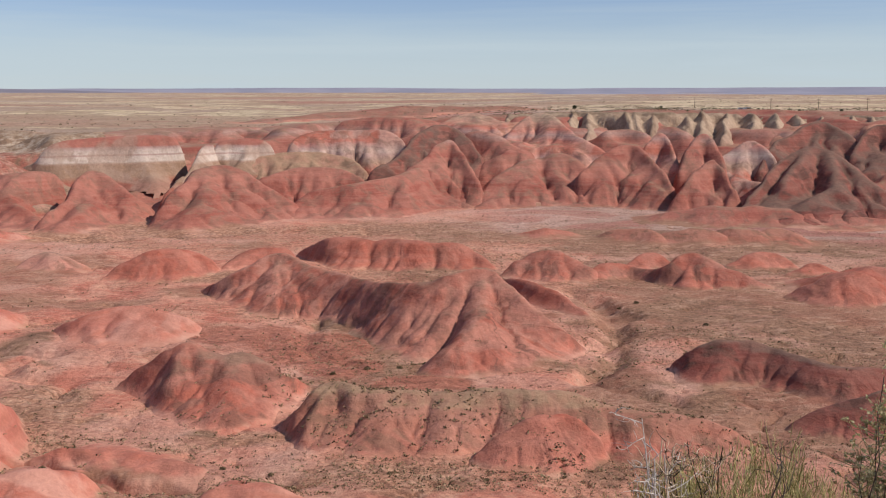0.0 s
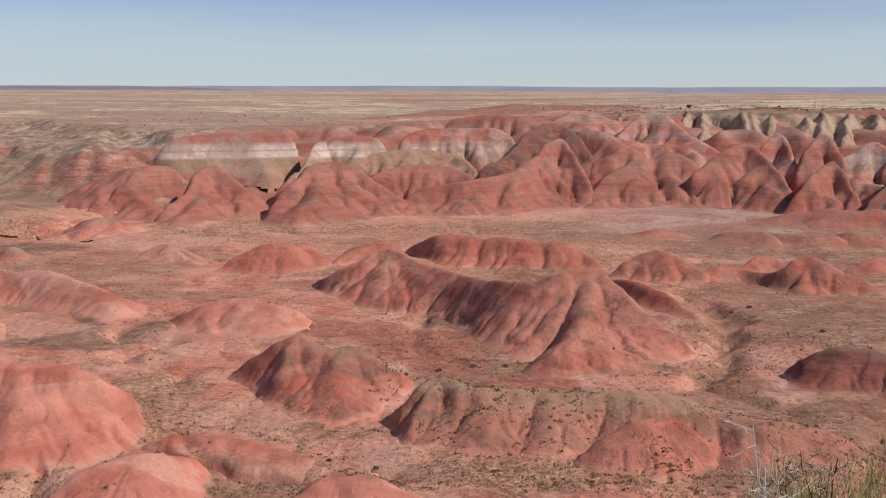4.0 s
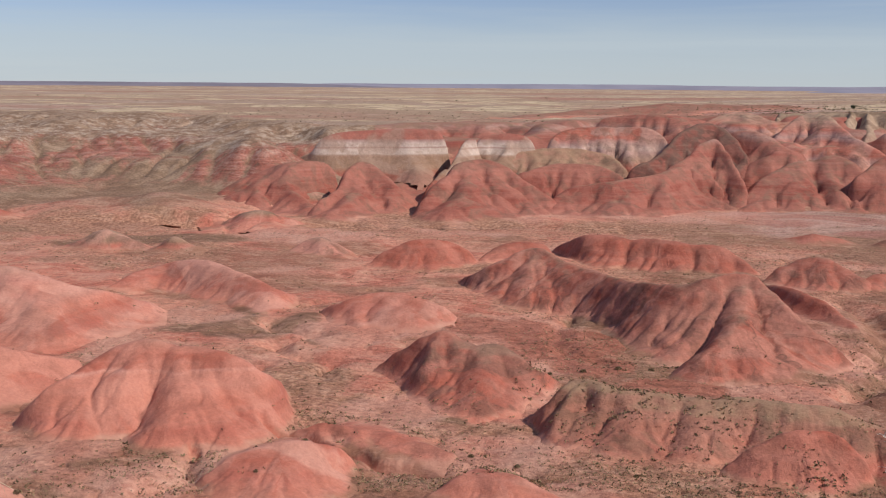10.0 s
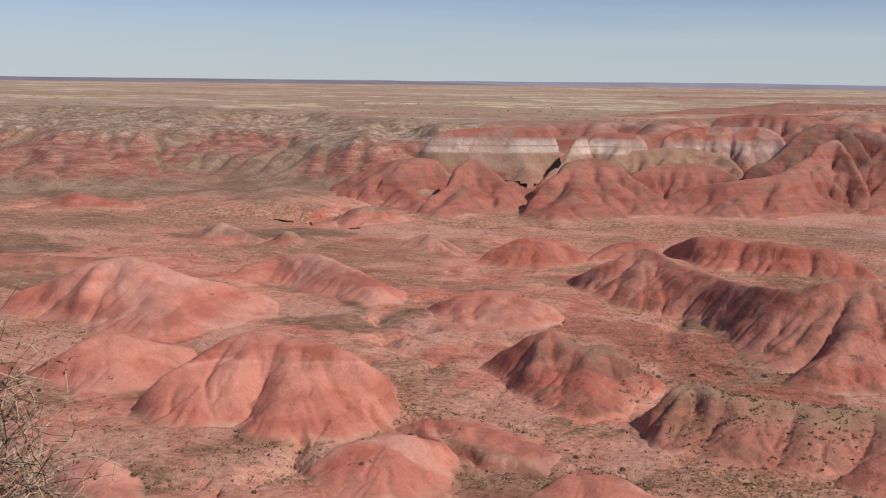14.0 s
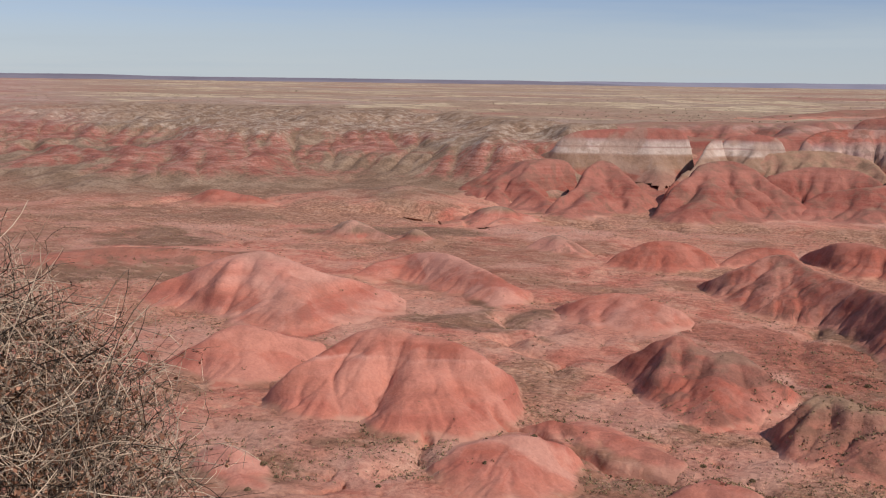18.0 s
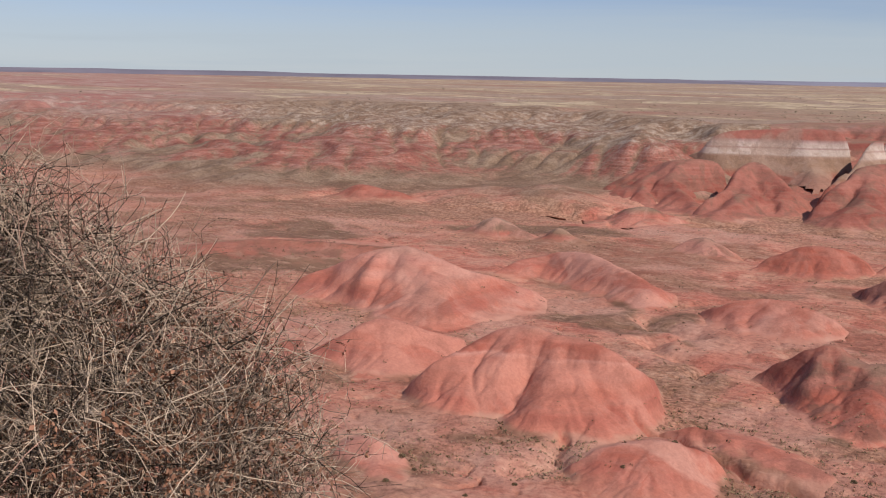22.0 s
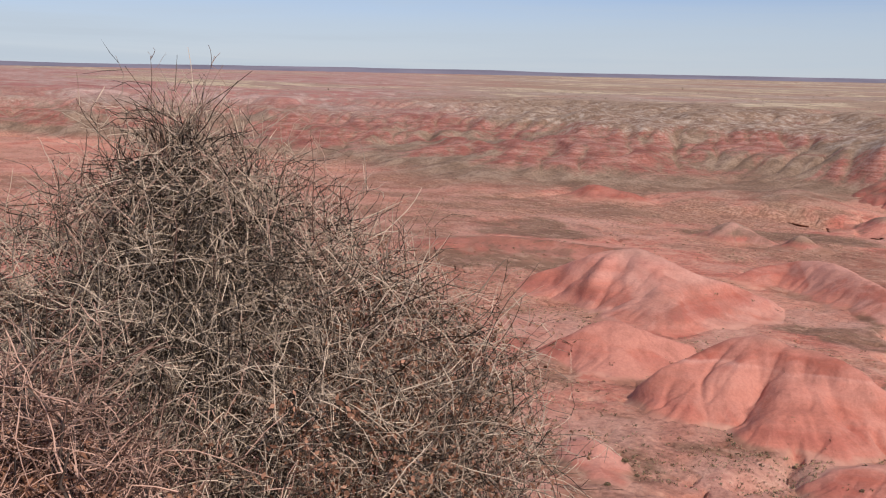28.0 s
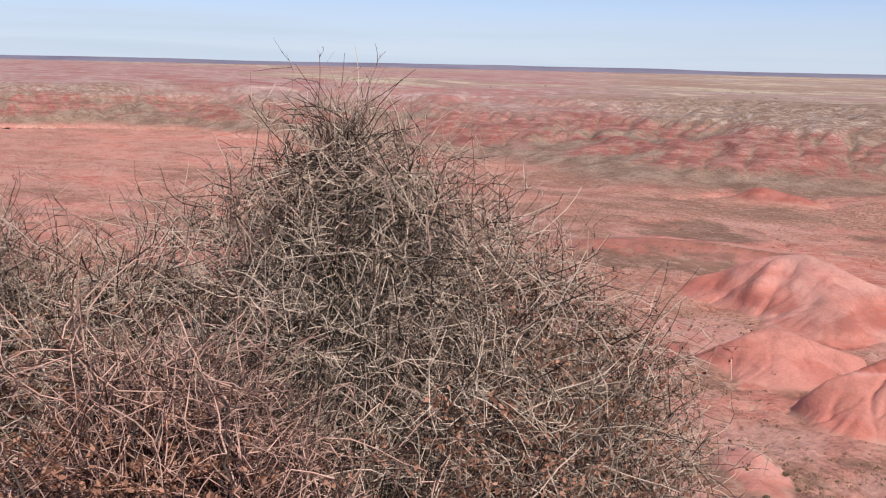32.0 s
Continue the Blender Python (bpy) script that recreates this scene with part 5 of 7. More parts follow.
mound("pink topped clay mound with a red foot", mat_pink,
      [[(-140.4, 228.2, 0.7), (-137.5, 235.1, 3), (-134, 243.8, 4.2), (-126.4, 242.1, 5.9), (-119.4, 239.6, 6.5), (-113.2, 235.2, 5.5), (-103.1, 229.8, 4.6), (-95.6, 226.3, 3.1), (-94.3, 233.7, 0.1)]],
      [(-141.2, 227.2), (-134, 226.3), (-126.9, 230.9), (-112.8, 222), (-101.9, 217.9), (-94.7, 214.5), (-89.6, 217.2), (-90.6, 227.6), (-94.7, 236.2), (-94.9, 235.3), (-99.9, 236.3), (-109.5, 244.1), (-120.8, 251), (-128.6, 258.2), (-135.3, 259.1), (-141.1, 256.8), (-142.3, 243.2), (-141.1, 229.3)],
      cuts=[[(-133.2, 242.4, 2, 0.4), (-131.5, 234.7, 3, 1), (-131.8, 228.1, 3, 0.6)],
            [(-115.5, 233.3, 3, 0.4), (-107.1, 224.1, 4, 1.1), (-105.2, 218.6, 3, 0.6)]], bulge=1.4, wave=5.0, rill=0.6, rough=0.7)
mound("smooth pale pink clay mound with a dark gullied side", mat_pink,
      [[(-81.3, 217.8, 0.7), (-76, 214.7, 3.4), (-70.6, 217.8, 4.6), (-65.9, 219, 5.1), (-60.5, 218.2, 4.7), (-54.3, 218.1, 3), (-50.9, 219.4, 0.8)],
       [(-65.6, 218.1, 4.8), (-62.6, 212.8, 3)]],
      [(-82, 218.1), (-75.8, 208.1), (-69.6, 202.4), (-65.7, 205.2), (-59.8, 203.9), (-53.2, 205.2), (-50.4, 216.7), (-51.5, 222), (-56.4, 226.6), (-64.3, 231.8), (-70.3, 233.7), (-74.8, 230.9), (-79.4, 224.3), (-82.1, 220.1)],
      cuts=[[(-77.6, 215.7, 1.5, 0.6), (-73.5, 209.8, 2.5, 1.2), (-70.7, 203.8, 2.5, 1)],
            [(-68.9, 216.5, 2, 0.3), (-68.6, 210.2, 3, 1), (-65.4, 206.1, 2, 0.5)]], bulge=1.5, wave=4.0, rill=0.7, rough=0.6)
mound("low pink clay mound with a crumbling gullied edge", mat_pink,
      [[(-59.3, 115.4, 1.5), (-56.7, 118.4, 3.3), (-53.2, 121.2, 4.4), (-50.4, 123.9, 4.5), (-47.6, 125, 4.3), (-45.6, 128.1, 2.5), (-44.1, 128.5, 0.8)]],
      [(-60.6, 115.6), (-56, 110.6), (-47.5, 108.6), (-41.9, 112.4), (-39.8, 119.6), (-43, 128), (-45.2, 131.9), (-48.6, 136.5), (-52.6, 138.1), (-55.9, 137.4), (-58.7, 133.8), (-60.8, 126.9), (-60.6, 118.1)],
      cuts=[[(-47.4, 125.4, 1, 0.4), (-46.2, 124.5, 1.5, 1), (-44.8, 124, 1.5, 0.5)]], bulge=1.5, wave=4.0, rill=0.8, rough=0.8)
mound("low pink clay mound on gravelly flat", mat_pink,
      [[(-31.1, 121.8, 0), (-28.4, 123.9, 1.7), (-25.8, 125.3, 2.4), (-22, 124.4, 2.2), (-16.8, 123, 1.2), (-14.3, 122.1, 0.3)]],
      [(-32.1, 121.3), (-25, 115.3), (-18.4, 115.5), (-13.5, 121.7), (-14.4, 123.1), (-17.4, 127.5), (-23.6, 133.4), (-27.8, 135.2), (-30, 131), (-31.5, 123.3)], bulge=1.5, wave=4.0, rill=0.6, rough=0.8)
mound("low bank of red clay with a gullied brow", mat_red,
      [[(-56, 139.7, 0.3), (-52.3, 140.3, 1.4), (-48.7, 139.9, 1.2), (-43.7, 139.9, 0.9), (-37.2, 137.6, 0.9), (-31.6, 136.2, 0.3)]],
      [(-56, 138.6), (-50.9, 136.3), (-45.1, 131.5), (-39.5, 131.7), (-34.8, 131.5), (-30.7, 134), (-32.1, 138.5), (-38.8, 143.7), (-46.3, 148.2), (-51.3, 147.4), (-53.9, 144.4), (-56.6, 141)],
      cuts=[[(-51.3, 139.8, 1, 0.6), (-49, 137, 1.5, 1), (-46.9, 133.2, 1.5, 0.5)],
            [(-45.2, 139.4, 1, 0.5), (-43.3, 136.2, 1.5, 0.8)]], bulge=1.5, wave=3.0, rill=1.4, rough=1.0)
mound("flat slab of bare pink clay", mat_pink,
      [[(-87.2, 103.1, 1.7), (-84.2, 104.1, 2.9), (-80.9, 104.6, 3.1), (-78.3, 105.3, 1.4)]],
      [(-88.4, 102.7), (-81.2, 97), (-74.8, 96.4), (-73.3, 101.2), (-77.2, 105.8), (-80, 107.7), (-86.7, 112.1), (-90.1, 111.4), (-90.6, 107.1)],
      cuts=[[(-84.6, 103.5, 1, 0.3), (-80.2, 101.2, 1.5, 0.6), (-76.9, 102.4, 1.5, 0.4)]], bulge=1.8, wave=3.0, rill=1.0, rough=0.8)
mound("long red clay shoulder below the banded mesa", mat_far,
      [[(-197.9, 407.3, 5.4), (-188.5, 418.7, 10.9), (-180.7, 427.2, 14.7), (-167.5, 423, 16.9), (-160.5, 434.7, 16.9), (-152.4, 434.1, 13)]],
      [(-193.8, 392.2), (-176.5, 388.3), (-161.4, 383.9), (-143.5, 371.2), (-141, 394), (-166.2, 473.4), (-178.9, 484.4), (-186.6, 471.2), (-198.8, 470.2), (-202.4, 449.6), (-205.6, 423.1)], group=FAR, far=True, bulge=1.3, wave=10.0, rill=1.4, toe=1.5)
mound("triangular red clay hill below the banded mesa", mat_far,
      [[(-144.7, 381.2, 4.2), (-142.9, 396.9, 9.8), (-142.5, 415.4, 15), (-140.9, 424.3, 17.2), (-138.2, 427.3, 17.5), (-129.8, 420.5, 13.1), (-120.9, 416.1, 7.9), (-116, 422, 3.7)]],
      [(-145.4, 370), (-129.9, 367.7), (-118.3, 377.4), (-113, 397.2), (-113, 421.1), (-118.8, 432.4), (-127.6, 439.2), (-142, 460.3), (-155.2, 479.7), (-157.9, 475.6), (-158, 460.7), (-153.2, 425.7), (-149.2, 393)],
      cuts=[[(-141.6, 405.8, 3, 1), (-140.5, 389.8, 4, 2.4), (-139.5, 377.9, 4, 1)],
            [(-128.2, 415.1, 3, 0.5), (-125.3, 394.3, 4, 1.2)]], group=FAR, far=True, bulge=1.3, wave=10.0, rill=1.3, toe=1.5)
mound("broad red clay dome beside a dark gully", mat_far,
      [[(-106.9, 392.3, 4), (-104.9, 404.2, 9.1), (-100.8, 416.7, 14.5), (-98.1, 429.7, 18), (-91.2, 435.3, 18.3), (-84.3, 435, 16.9), (-74.1, 428.8, 12.4), (-64.5, 425.7, 7.9), (-57.5, 423.2, 4)]],
      [(-108.7, 382.3), (-91.7, 372.9), (-78.4, 380.5), (-65.6, 395.1), (-53.4, 414.1), (-59.2, 435.8), (-68.1, 448.8), (-80.3, 465), (-93.9, 485), (-102.8, 490.7), (-110.2, 483), (-111.2, 459.8), (-112.1, 432), (-110.3, 405)],
      cuts=[[(-96.9, 424.1, 3, 0.6), (-97.9, 404, 4, 1.6), (-100.3, 387.1, 4, 1)],
            [(-85.6, 430, 3, 0.5), (-82.6, 408.1, 4, 1.2), (-80.9, 388.5, 4, 0.7)]], group=FAR, far=True, bulge=1.9, wave=9.0, rill=1.4, toe=1.5)
mound("long smooth brick red clay hill", mat_far,
      [[(-60.9, 423.8, 4.2), (-55.3, 433.3, 8), (-46.4, 437, 9.8), (-33.8, 440.4, 10.7), (-20.2, 451.8, 13.5), (-8.5, 469.7, 15.3), (-0.5, 479.1, 15.7), (5.2, 471, 11.5), (9.4, 464, 7.6), (13.2, 457.4, 4.3)]],
      [(-64.2, 412), (-41.3, 405.9), (-18.5, 410.6), (0.2, 431.5), (15.9, 447.7), (13.5, 470.2), (9.9, 487.2), (5.6, 505.6), (-0.6, 527.4), (-9.4, 516.4), (-22.1, 492.9), (-36.3, 472.8), (-49.6, 467.5), (-58.4, 457.6), (-62.8, 436.7)],
      cuts=[[(-20, 447.1, 3, 0.4), (-21.7, 432.8, 4, 1.4), (-25.6, 420, 4, 0.8)],
            [(-42.8, 435.4, 3, 0.4), (-44, 424.8, 4, 1.2)]], group=FAR, far=True, bulge=1.25, wave=12.0, rill=1.0, toe=1.5)
mound("two peaked red clay hill with a dark notch", mat_far,
      [[(14.9, 458.6, 4.9), (22.1, 472.8, 10.3), (29.7, 482.2, 14.2), (38.3, 494.2, 17.2), (46, 498.4, 17.5), (55.2, 505.7, 20.5), (60.4, 499.3, 18.2), (66.1, 485.4, 13.4), (71, 474.3, 8.5), (77.5, 466.9, 4.1)]],
      [(11.1, 445.9), (26.6, 442.7), (42.4, 451), (62.6, 449.2), (80.7, 457.9), (79.4, 478.3), (74.4, 497), (71, 521.6), (66.4, 548.5), (61.3, 561), (50.4, 546.1), (41.9, 541.3), (32.1, 521.4), (23.5, 501.6), (15.4, 472.1)],
      cuts=[[(46, 497.8, 3, 1.5), (46.4, 482.3, 5, 4.5), (49.6, 462.8, 4, 1.5)],
            [(63.7, 486.9, 3, 0.4), (64.1, 469.8, 4, 1.2)]], group=FAR, far=True, bulge=1.9, wave=10.0, rill=1.0, toe=1.5)
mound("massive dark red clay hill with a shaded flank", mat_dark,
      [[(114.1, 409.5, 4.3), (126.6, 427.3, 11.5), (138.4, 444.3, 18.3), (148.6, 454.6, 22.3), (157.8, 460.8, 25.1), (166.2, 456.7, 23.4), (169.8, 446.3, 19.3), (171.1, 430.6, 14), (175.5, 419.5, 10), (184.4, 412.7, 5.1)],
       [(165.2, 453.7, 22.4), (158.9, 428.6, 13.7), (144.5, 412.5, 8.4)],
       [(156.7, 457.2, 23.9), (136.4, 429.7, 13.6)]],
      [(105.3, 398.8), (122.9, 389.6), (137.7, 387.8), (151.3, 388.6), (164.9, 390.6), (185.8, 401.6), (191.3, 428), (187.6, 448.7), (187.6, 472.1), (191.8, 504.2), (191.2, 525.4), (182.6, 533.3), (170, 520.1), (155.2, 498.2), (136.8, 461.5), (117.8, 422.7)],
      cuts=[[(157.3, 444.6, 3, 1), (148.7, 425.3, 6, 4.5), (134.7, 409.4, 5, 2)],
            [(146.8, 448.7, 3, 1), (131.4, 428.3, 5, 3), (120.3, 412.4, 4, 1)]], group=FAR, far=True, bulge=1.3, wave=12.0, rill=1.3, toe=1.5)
mound("high dark red clay dome with a long spur", mat_dark,
      [[(-34.1, 478.8, 14.4), (-24.5, 490.3, 17.4), (-16.8, 510.4, 24.2), (-10.9, 524.1, 28.8), (-5.4, 532.7, 31.5), (1.7, 536.4, 32.2), (7.8, 532.6, 30.1), (14.1, 521.5, 25.1), (19.9, 508.4, 19)]],
      [(-38.3, 460.4), (-22.4, 466.5), (-6.1, 472), (10.6, 476.9), (22, 481.5), (21, 536.5), (15.2, 565.3), (8.7, 589.4), (1.8, 598.6), (-6, 593), (-12, 577.3), (-18.2, 552), (-25.7, 514.5), (-35.3, 495.1)], group=FAR, far=True, bulge=1.3, wave=9.0, rill=1.5, toe=1.5)
mound("pink and red clay hill below the dome", mat_far,
      [[(-20.6, 459.2, 12.9), (-9.8, 473.9, 18.5), (-2.4, 490.1, 24.5), (4.2, 497.5, 27), (8, 489.1, 23.5), (14, 471.5, 16.2), (18.1, 460.1, 11.4)]],
      [(-25.7, 446.3), (-7.4, 446.9), (11, 449.9), (19, 451.6), (18.5, 468.8), (14.6, 492.5), (8.7, 528.8), (4.6, 546.2), (-2.6, 532.3), (-10.4, 500.9), (-21.1, 471.8)], group=FAR, far=True, bulge=1.3, wave=9.0, rill=1.5, toe=1.5)
mound("sloping red clay ridge", mat_far,
      [[(4.5, 532.2, 29.6), (15.7, 532.1, 29.6), (24, 528.7, 28.6), (31.8, 518.2, 23.9), (39.7, 513, 20.6), (47, 519, 20.3)]],
      [(9, 471.9), (22.8, 471.4), (37.2, 480.6), (46.5, 489.8), (49.9, 550.5), (42.2, 545.6), (34.4, 560.7), (26.6, 586), (17.5, 592.3), (5, 592.5)], group=FAR, far=True, bulge=1.3, wave=9.0, rill=1.5, toe=1.5)
mound("grey backed clay peak with red flanks", mat_tan,
      [[(28.8, 538.5, 25.7), (39.7, 553.3, 33.7), (49, 560.2, 37.9), (56.1, 556.7, 37.4), (61.5, 538.7, 31.4), (68.2, 524.2, 26.3), (75, 512.7, 22.3), (81.2, 508.5, 19.8)]],
      [(22.5, 511.5), (39.5, 500.4), (59.2, 493.5), (73.3, 491.6), (82.5, 495.2), (83.5, 523.2), (78.1, 533.7), (72.3, 555.6), (66.5, 582.9), (62.1, 616.5), (54.4, 621.4), (43.3, 603.8), (30.4, 568.4)], group=FAR, far=True, bulge=1.3, wave=9.0, rill=1.5, toe=1.5)
mound("grey crested red clay hill", mat_far,
      [[(59, 469.8, 13.9), (67.8, 480.1, 18.2), (79.9, 492.8, 23.4), (88, 494.4, 24.3), (93.6, 481.9, 20.6), (98.1, 465.8, 15.4), (99.3, 453.7, 11.5)]],
      [(51.3, 454.1), (68.8, 446.7), (86.6, 443.6), (99.4, 443), (101.6, 464.2), (102.8, 488.2), (101, 520.1), (96.8, 543.8), (87.5, 539.4), (72.2, 511.1), (61.2, 487.7)], group=FAR, far=True, bulge=1.3, wave=9.0, rill=1.5, toe=1.5)
mound("steep pink and maroon clay peak", mat_tan,
      [[(90.3, 499, 20.9), (98.8, 510.2, 28.3), (105.1, 512.3, 30.4), (107.9, 508.7, 29), (108.4, 493.7, 21.8), (109.6, 484.5, 16.6)]],
      [(82.9, 474.8), (92.7, 467.9), (101.8, 466), (107.6, 467.8), (113.6, 501.8), (114.4, 521.3), (116.8, 550.7), (114.4, 557.4), (106.7, 551.2), (95, 525.1)], group=FAR, far=True, bulge=1.3, wave=9.0, rill=1.5, toe=1.5)
mound("steep grey and maroon clay peak", mat_far,
      [[(104.5, 478.7, 17), (114.3, 495.1, 26.4), (122.2, 501.3, 30.1), (125.6, 496.2, 27.7), (127.6, 485, 21.8), (128.7, 476.9, 17.2)]],
      [(97.8, 461.8), (107.6, 457.5), (118.2, 457), (125.3, 459.2), (133.6, 495.1), (134.8, 512.3), (135.4, 535.3), (133, 545.3), (122.8, 531.8), (108.5, 496.8)], group=FAR, far=True, bulge=1.3, wave=9.0, rill=1.5, toe=1.5)
mound("pointed pink and red clay cone", mat_far,
      [[(94.6, 436.8, 9.4), (105.3, 449.1, 15.5), (117, 461.2, 21.2), (120.5, 452.8, 18.4), (121.3, 441.6, 13.7), (123, 434.7, 10.4)]],
      [(89.4, 434.9), (101.1, 430.3), (115.3, 426.7), (123.5, 429.6), (124.7, 440.5), (125.2, 455.8), (127.4, 478.4), (125.3, 494), (109.7, 467.8), (95.3, 440.4)], group=FAR, far=True, bulge=1.3, wave=9.0, rill=1.5, toe=1.5)
mound("pink clay spur under the tan cliffs", mat_scallop,
      [[(123.8, 487.6, 17.7), (134.9, 493.2, 23.4), (144.1, 498.5, 26.8), (148.5, 490.8, 24.5), (150.7, 480.2, 19.5), (151.9, 473.2, 16.2)]],
      [(113.6, 468.4), (123.9, 455.4), (135.6, 450), (147.2, 453.7), (158.3, 493.2), (159.5, 508.4), (160.8, 531.4), (157.5, 544.8), (145.3, 531.2), (129.9, 511.8)], group=FAR, far=True, bulge=1.3, wave=9.0, rill=1.5, toe=1.5)
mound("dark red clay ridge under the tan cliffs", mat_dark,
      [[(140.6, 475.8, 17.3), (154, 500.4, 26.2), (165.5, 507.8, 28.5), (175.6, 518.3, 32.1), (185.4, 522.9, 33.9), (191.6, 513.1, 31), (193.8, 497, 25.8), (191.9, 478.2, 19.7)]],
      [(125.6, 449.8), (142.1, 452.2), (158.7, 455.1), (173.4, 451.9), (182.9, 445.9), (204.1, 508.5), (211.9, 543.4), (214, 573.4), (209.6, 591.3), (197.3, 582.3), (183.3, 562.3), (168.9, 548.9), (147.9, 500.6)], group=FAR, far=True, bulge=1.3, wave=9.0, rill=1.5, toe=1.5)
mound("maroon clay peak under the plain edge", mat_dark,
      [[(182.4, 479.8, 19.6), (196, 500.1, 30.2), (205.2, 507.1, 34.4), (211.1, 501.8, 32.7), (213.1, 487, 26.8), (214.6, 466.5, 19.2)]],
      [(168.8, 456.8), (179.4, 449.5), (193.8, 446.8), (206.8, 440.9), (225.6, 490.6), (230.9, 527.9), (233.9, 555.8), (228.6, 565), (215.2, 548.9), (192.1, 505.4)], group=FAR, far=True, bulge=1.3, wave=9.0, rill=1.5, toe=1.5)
mound("pale pink and tan clay dome", mat_tan,
      [[(-5.9, 586.5, 29.7), (5, 599, 34.6), (14.6, 605.1, 37), (24.1, 601.2, 35.8), (33, 591.1, 32.6), (43.4, 582.9, 28.9)]],
      [(-10.9, 551.9), (8.4, 546.9), (30.6, 546.1), (43.6, 550.3), (45.9, 616.3), (35.6, 636), (26.3, 655.9), (16, 663.5), (5.4, 650), (-6.3, 622.3)], group=FAR, far=True, bulge=1.3, wave=9.0, rill=1.5, toe=1.5)
mound("red clay hill on the rim", mat_far,
      [[(-71.9, 607.2, 29.8), (-53.6, 618.8, 32.7), (-34, 619, 34), (-14.4, 615.7, 33.5), (1.9, 613.2, 31)]],
      [(-47.5, 590.1), (-19.7, 581.7), (7.5, 592), (2, 636.5), (-15.1, 647.3), (-35.9, 652.4), (-56.2, 647.7), (-74.2, 626.6)], group=FAR, far=True, bulge=1.3, wave=9.0, rill=1.5, toe=1.5)
mound("red clay hill with a shadowed hollow", mat_far,
      [[(-82.6, 450.7, 11.6), (-74.1, 457.9, 13.5), (-65.3, 465.1, 15.4), (-55.5, 465.9, 14.8), (-46, 469.5, 15.1), (-38.3, 466.6, 13.3), (-31.8, 462.1, 11.2)]],
      [(-76.9, 440.3), (-59.1, 443.1), (-44, 447.8), (-28.5, 453.1), (-32.4, 471.9), (-39.6, 482.8), (-48.1, 491.2), (-58, 486.8), (-68.5, 487.6), (-76.8, 474.5), (-84.6, 461.7)], group=FAR, far=True, bulge=1.3, wave=9.0, rill=1.5, toe=1.5)
mound("brown clay foot below the white cliff", mat_olive,
      [[(-97.5, 483.9, 15.2), (-87.9, 495.4, 18.4), (-75.5, 500.7, 19.4), (-60.2, 506.1, 19.9), (-43.8, 502.6, 17.9), (-33.5, 488.2, 13.7)]],
      [(-97.3, 456.8), (-75.8, 455.7), (-55, 460.7), (-28.4, 467.1), (-35, 510), (-47.1, 540.7), (-65.6, 551.4), (-82, 544), (-94.9, 534.7), (-103, 511.2)], group=FAR, far=True, bulge=1.3, wave=9.0, rill=1.5, toe=1.5)
mound("flat mesa with a red cap above a white band", mat_mesa,
      [[(-186.6, 465.8, 19.2), (-177, 460.6, 23), (-170.1, 465.9, 27.3), (-159.2, 474, 28.2), (-148.3, 479.6, 28.7), (-134.5, 484.7, 29), (-118.8, 488.8, 29.4), (-113.3, 487, 27.6)]],
      [(-206.7, 482.6), (-187.2, 465.8), (-165.6, 453.7), (-143.5, 460.1), (-122.9, 451.6), (-113.4, 467.5), (-127.9, 550.1), (-134.8, 554.6), (-152.8, 550.7), (-167.6, 542), (-178.8, 532.4), (-188.3, 515.8), (-190.2, 495), (-197.2, 492.4)], group=FAR, far=True, name="banded_mesa", category="mesa", steps=((0, 1), (0.1, 0.985), (0.2, 0.86), (0.25, 0.6), (0.4, 0.46), (1, 0)), bands=MESA_BEDS, wave=6.0, rill=0.8, rough=0.4)
mound("pale clay spur beside the banded mesa", mat_mesa,
      [[(-109.1, 487.9, 26.1), (-100.7, 494.9, 26.8), (-90.9, 498.8, 27.1), (-83.2, 500.1, 26.8), (-76.3, 498.2, 24.5)]],
      [(-103.2, 462.6), (-90.5, 467.3), (-71.4, 472.6), (-81.8, 534.1), (-90.1, 541.6), (-98.6, 540.9), (-109, 536), (-117.9, 527.1)], group=FAR, far=True, bulge=1.0, wave=6.0, rill=2.0, rough=0.6)
mound("scalloped clay cliff with white streaks", mat_scallop,
      [[(-77.3, 499, 21.8), (-72.7, 509.8, 27.2), (-61.2, 516.4, 29.1), (-45.2, 520, 29.5), (-28.7, 521.2, 30), (-19, 519.7, 28.4), (-14.6, 509.8, 21.8)]],
      [(-75.7, 476), (-62.3, 480), (-47.4, 483.7), (-32, 484.9), (-14.1, 491.8), (-15.3, 534.4), (-20.4, 558), (-31, 562.8), (-48.7, 560.5), (-65.9, 555.8), (-77.7, 545.3), (-81.1, 523.4)],
      cuts=[[(-76.4, 507.5, 3, 2), (-77.1, 497.2, 5, 4), (-77.4, 487.2, 4, 2)],
            [(-44.9, 517.2, 3, 1), (-41.2, 503.7, 5, 3), (-37.6, 490.9, 4, 1)],
            [(-31.3, 517.6, 3, 1), (-25.2, 505.5, 5, 3), (-27.3, 492.7, 4, 1)]], group=FAR, far=True, bulge=1.2, wave=7.0, rill=2.2)
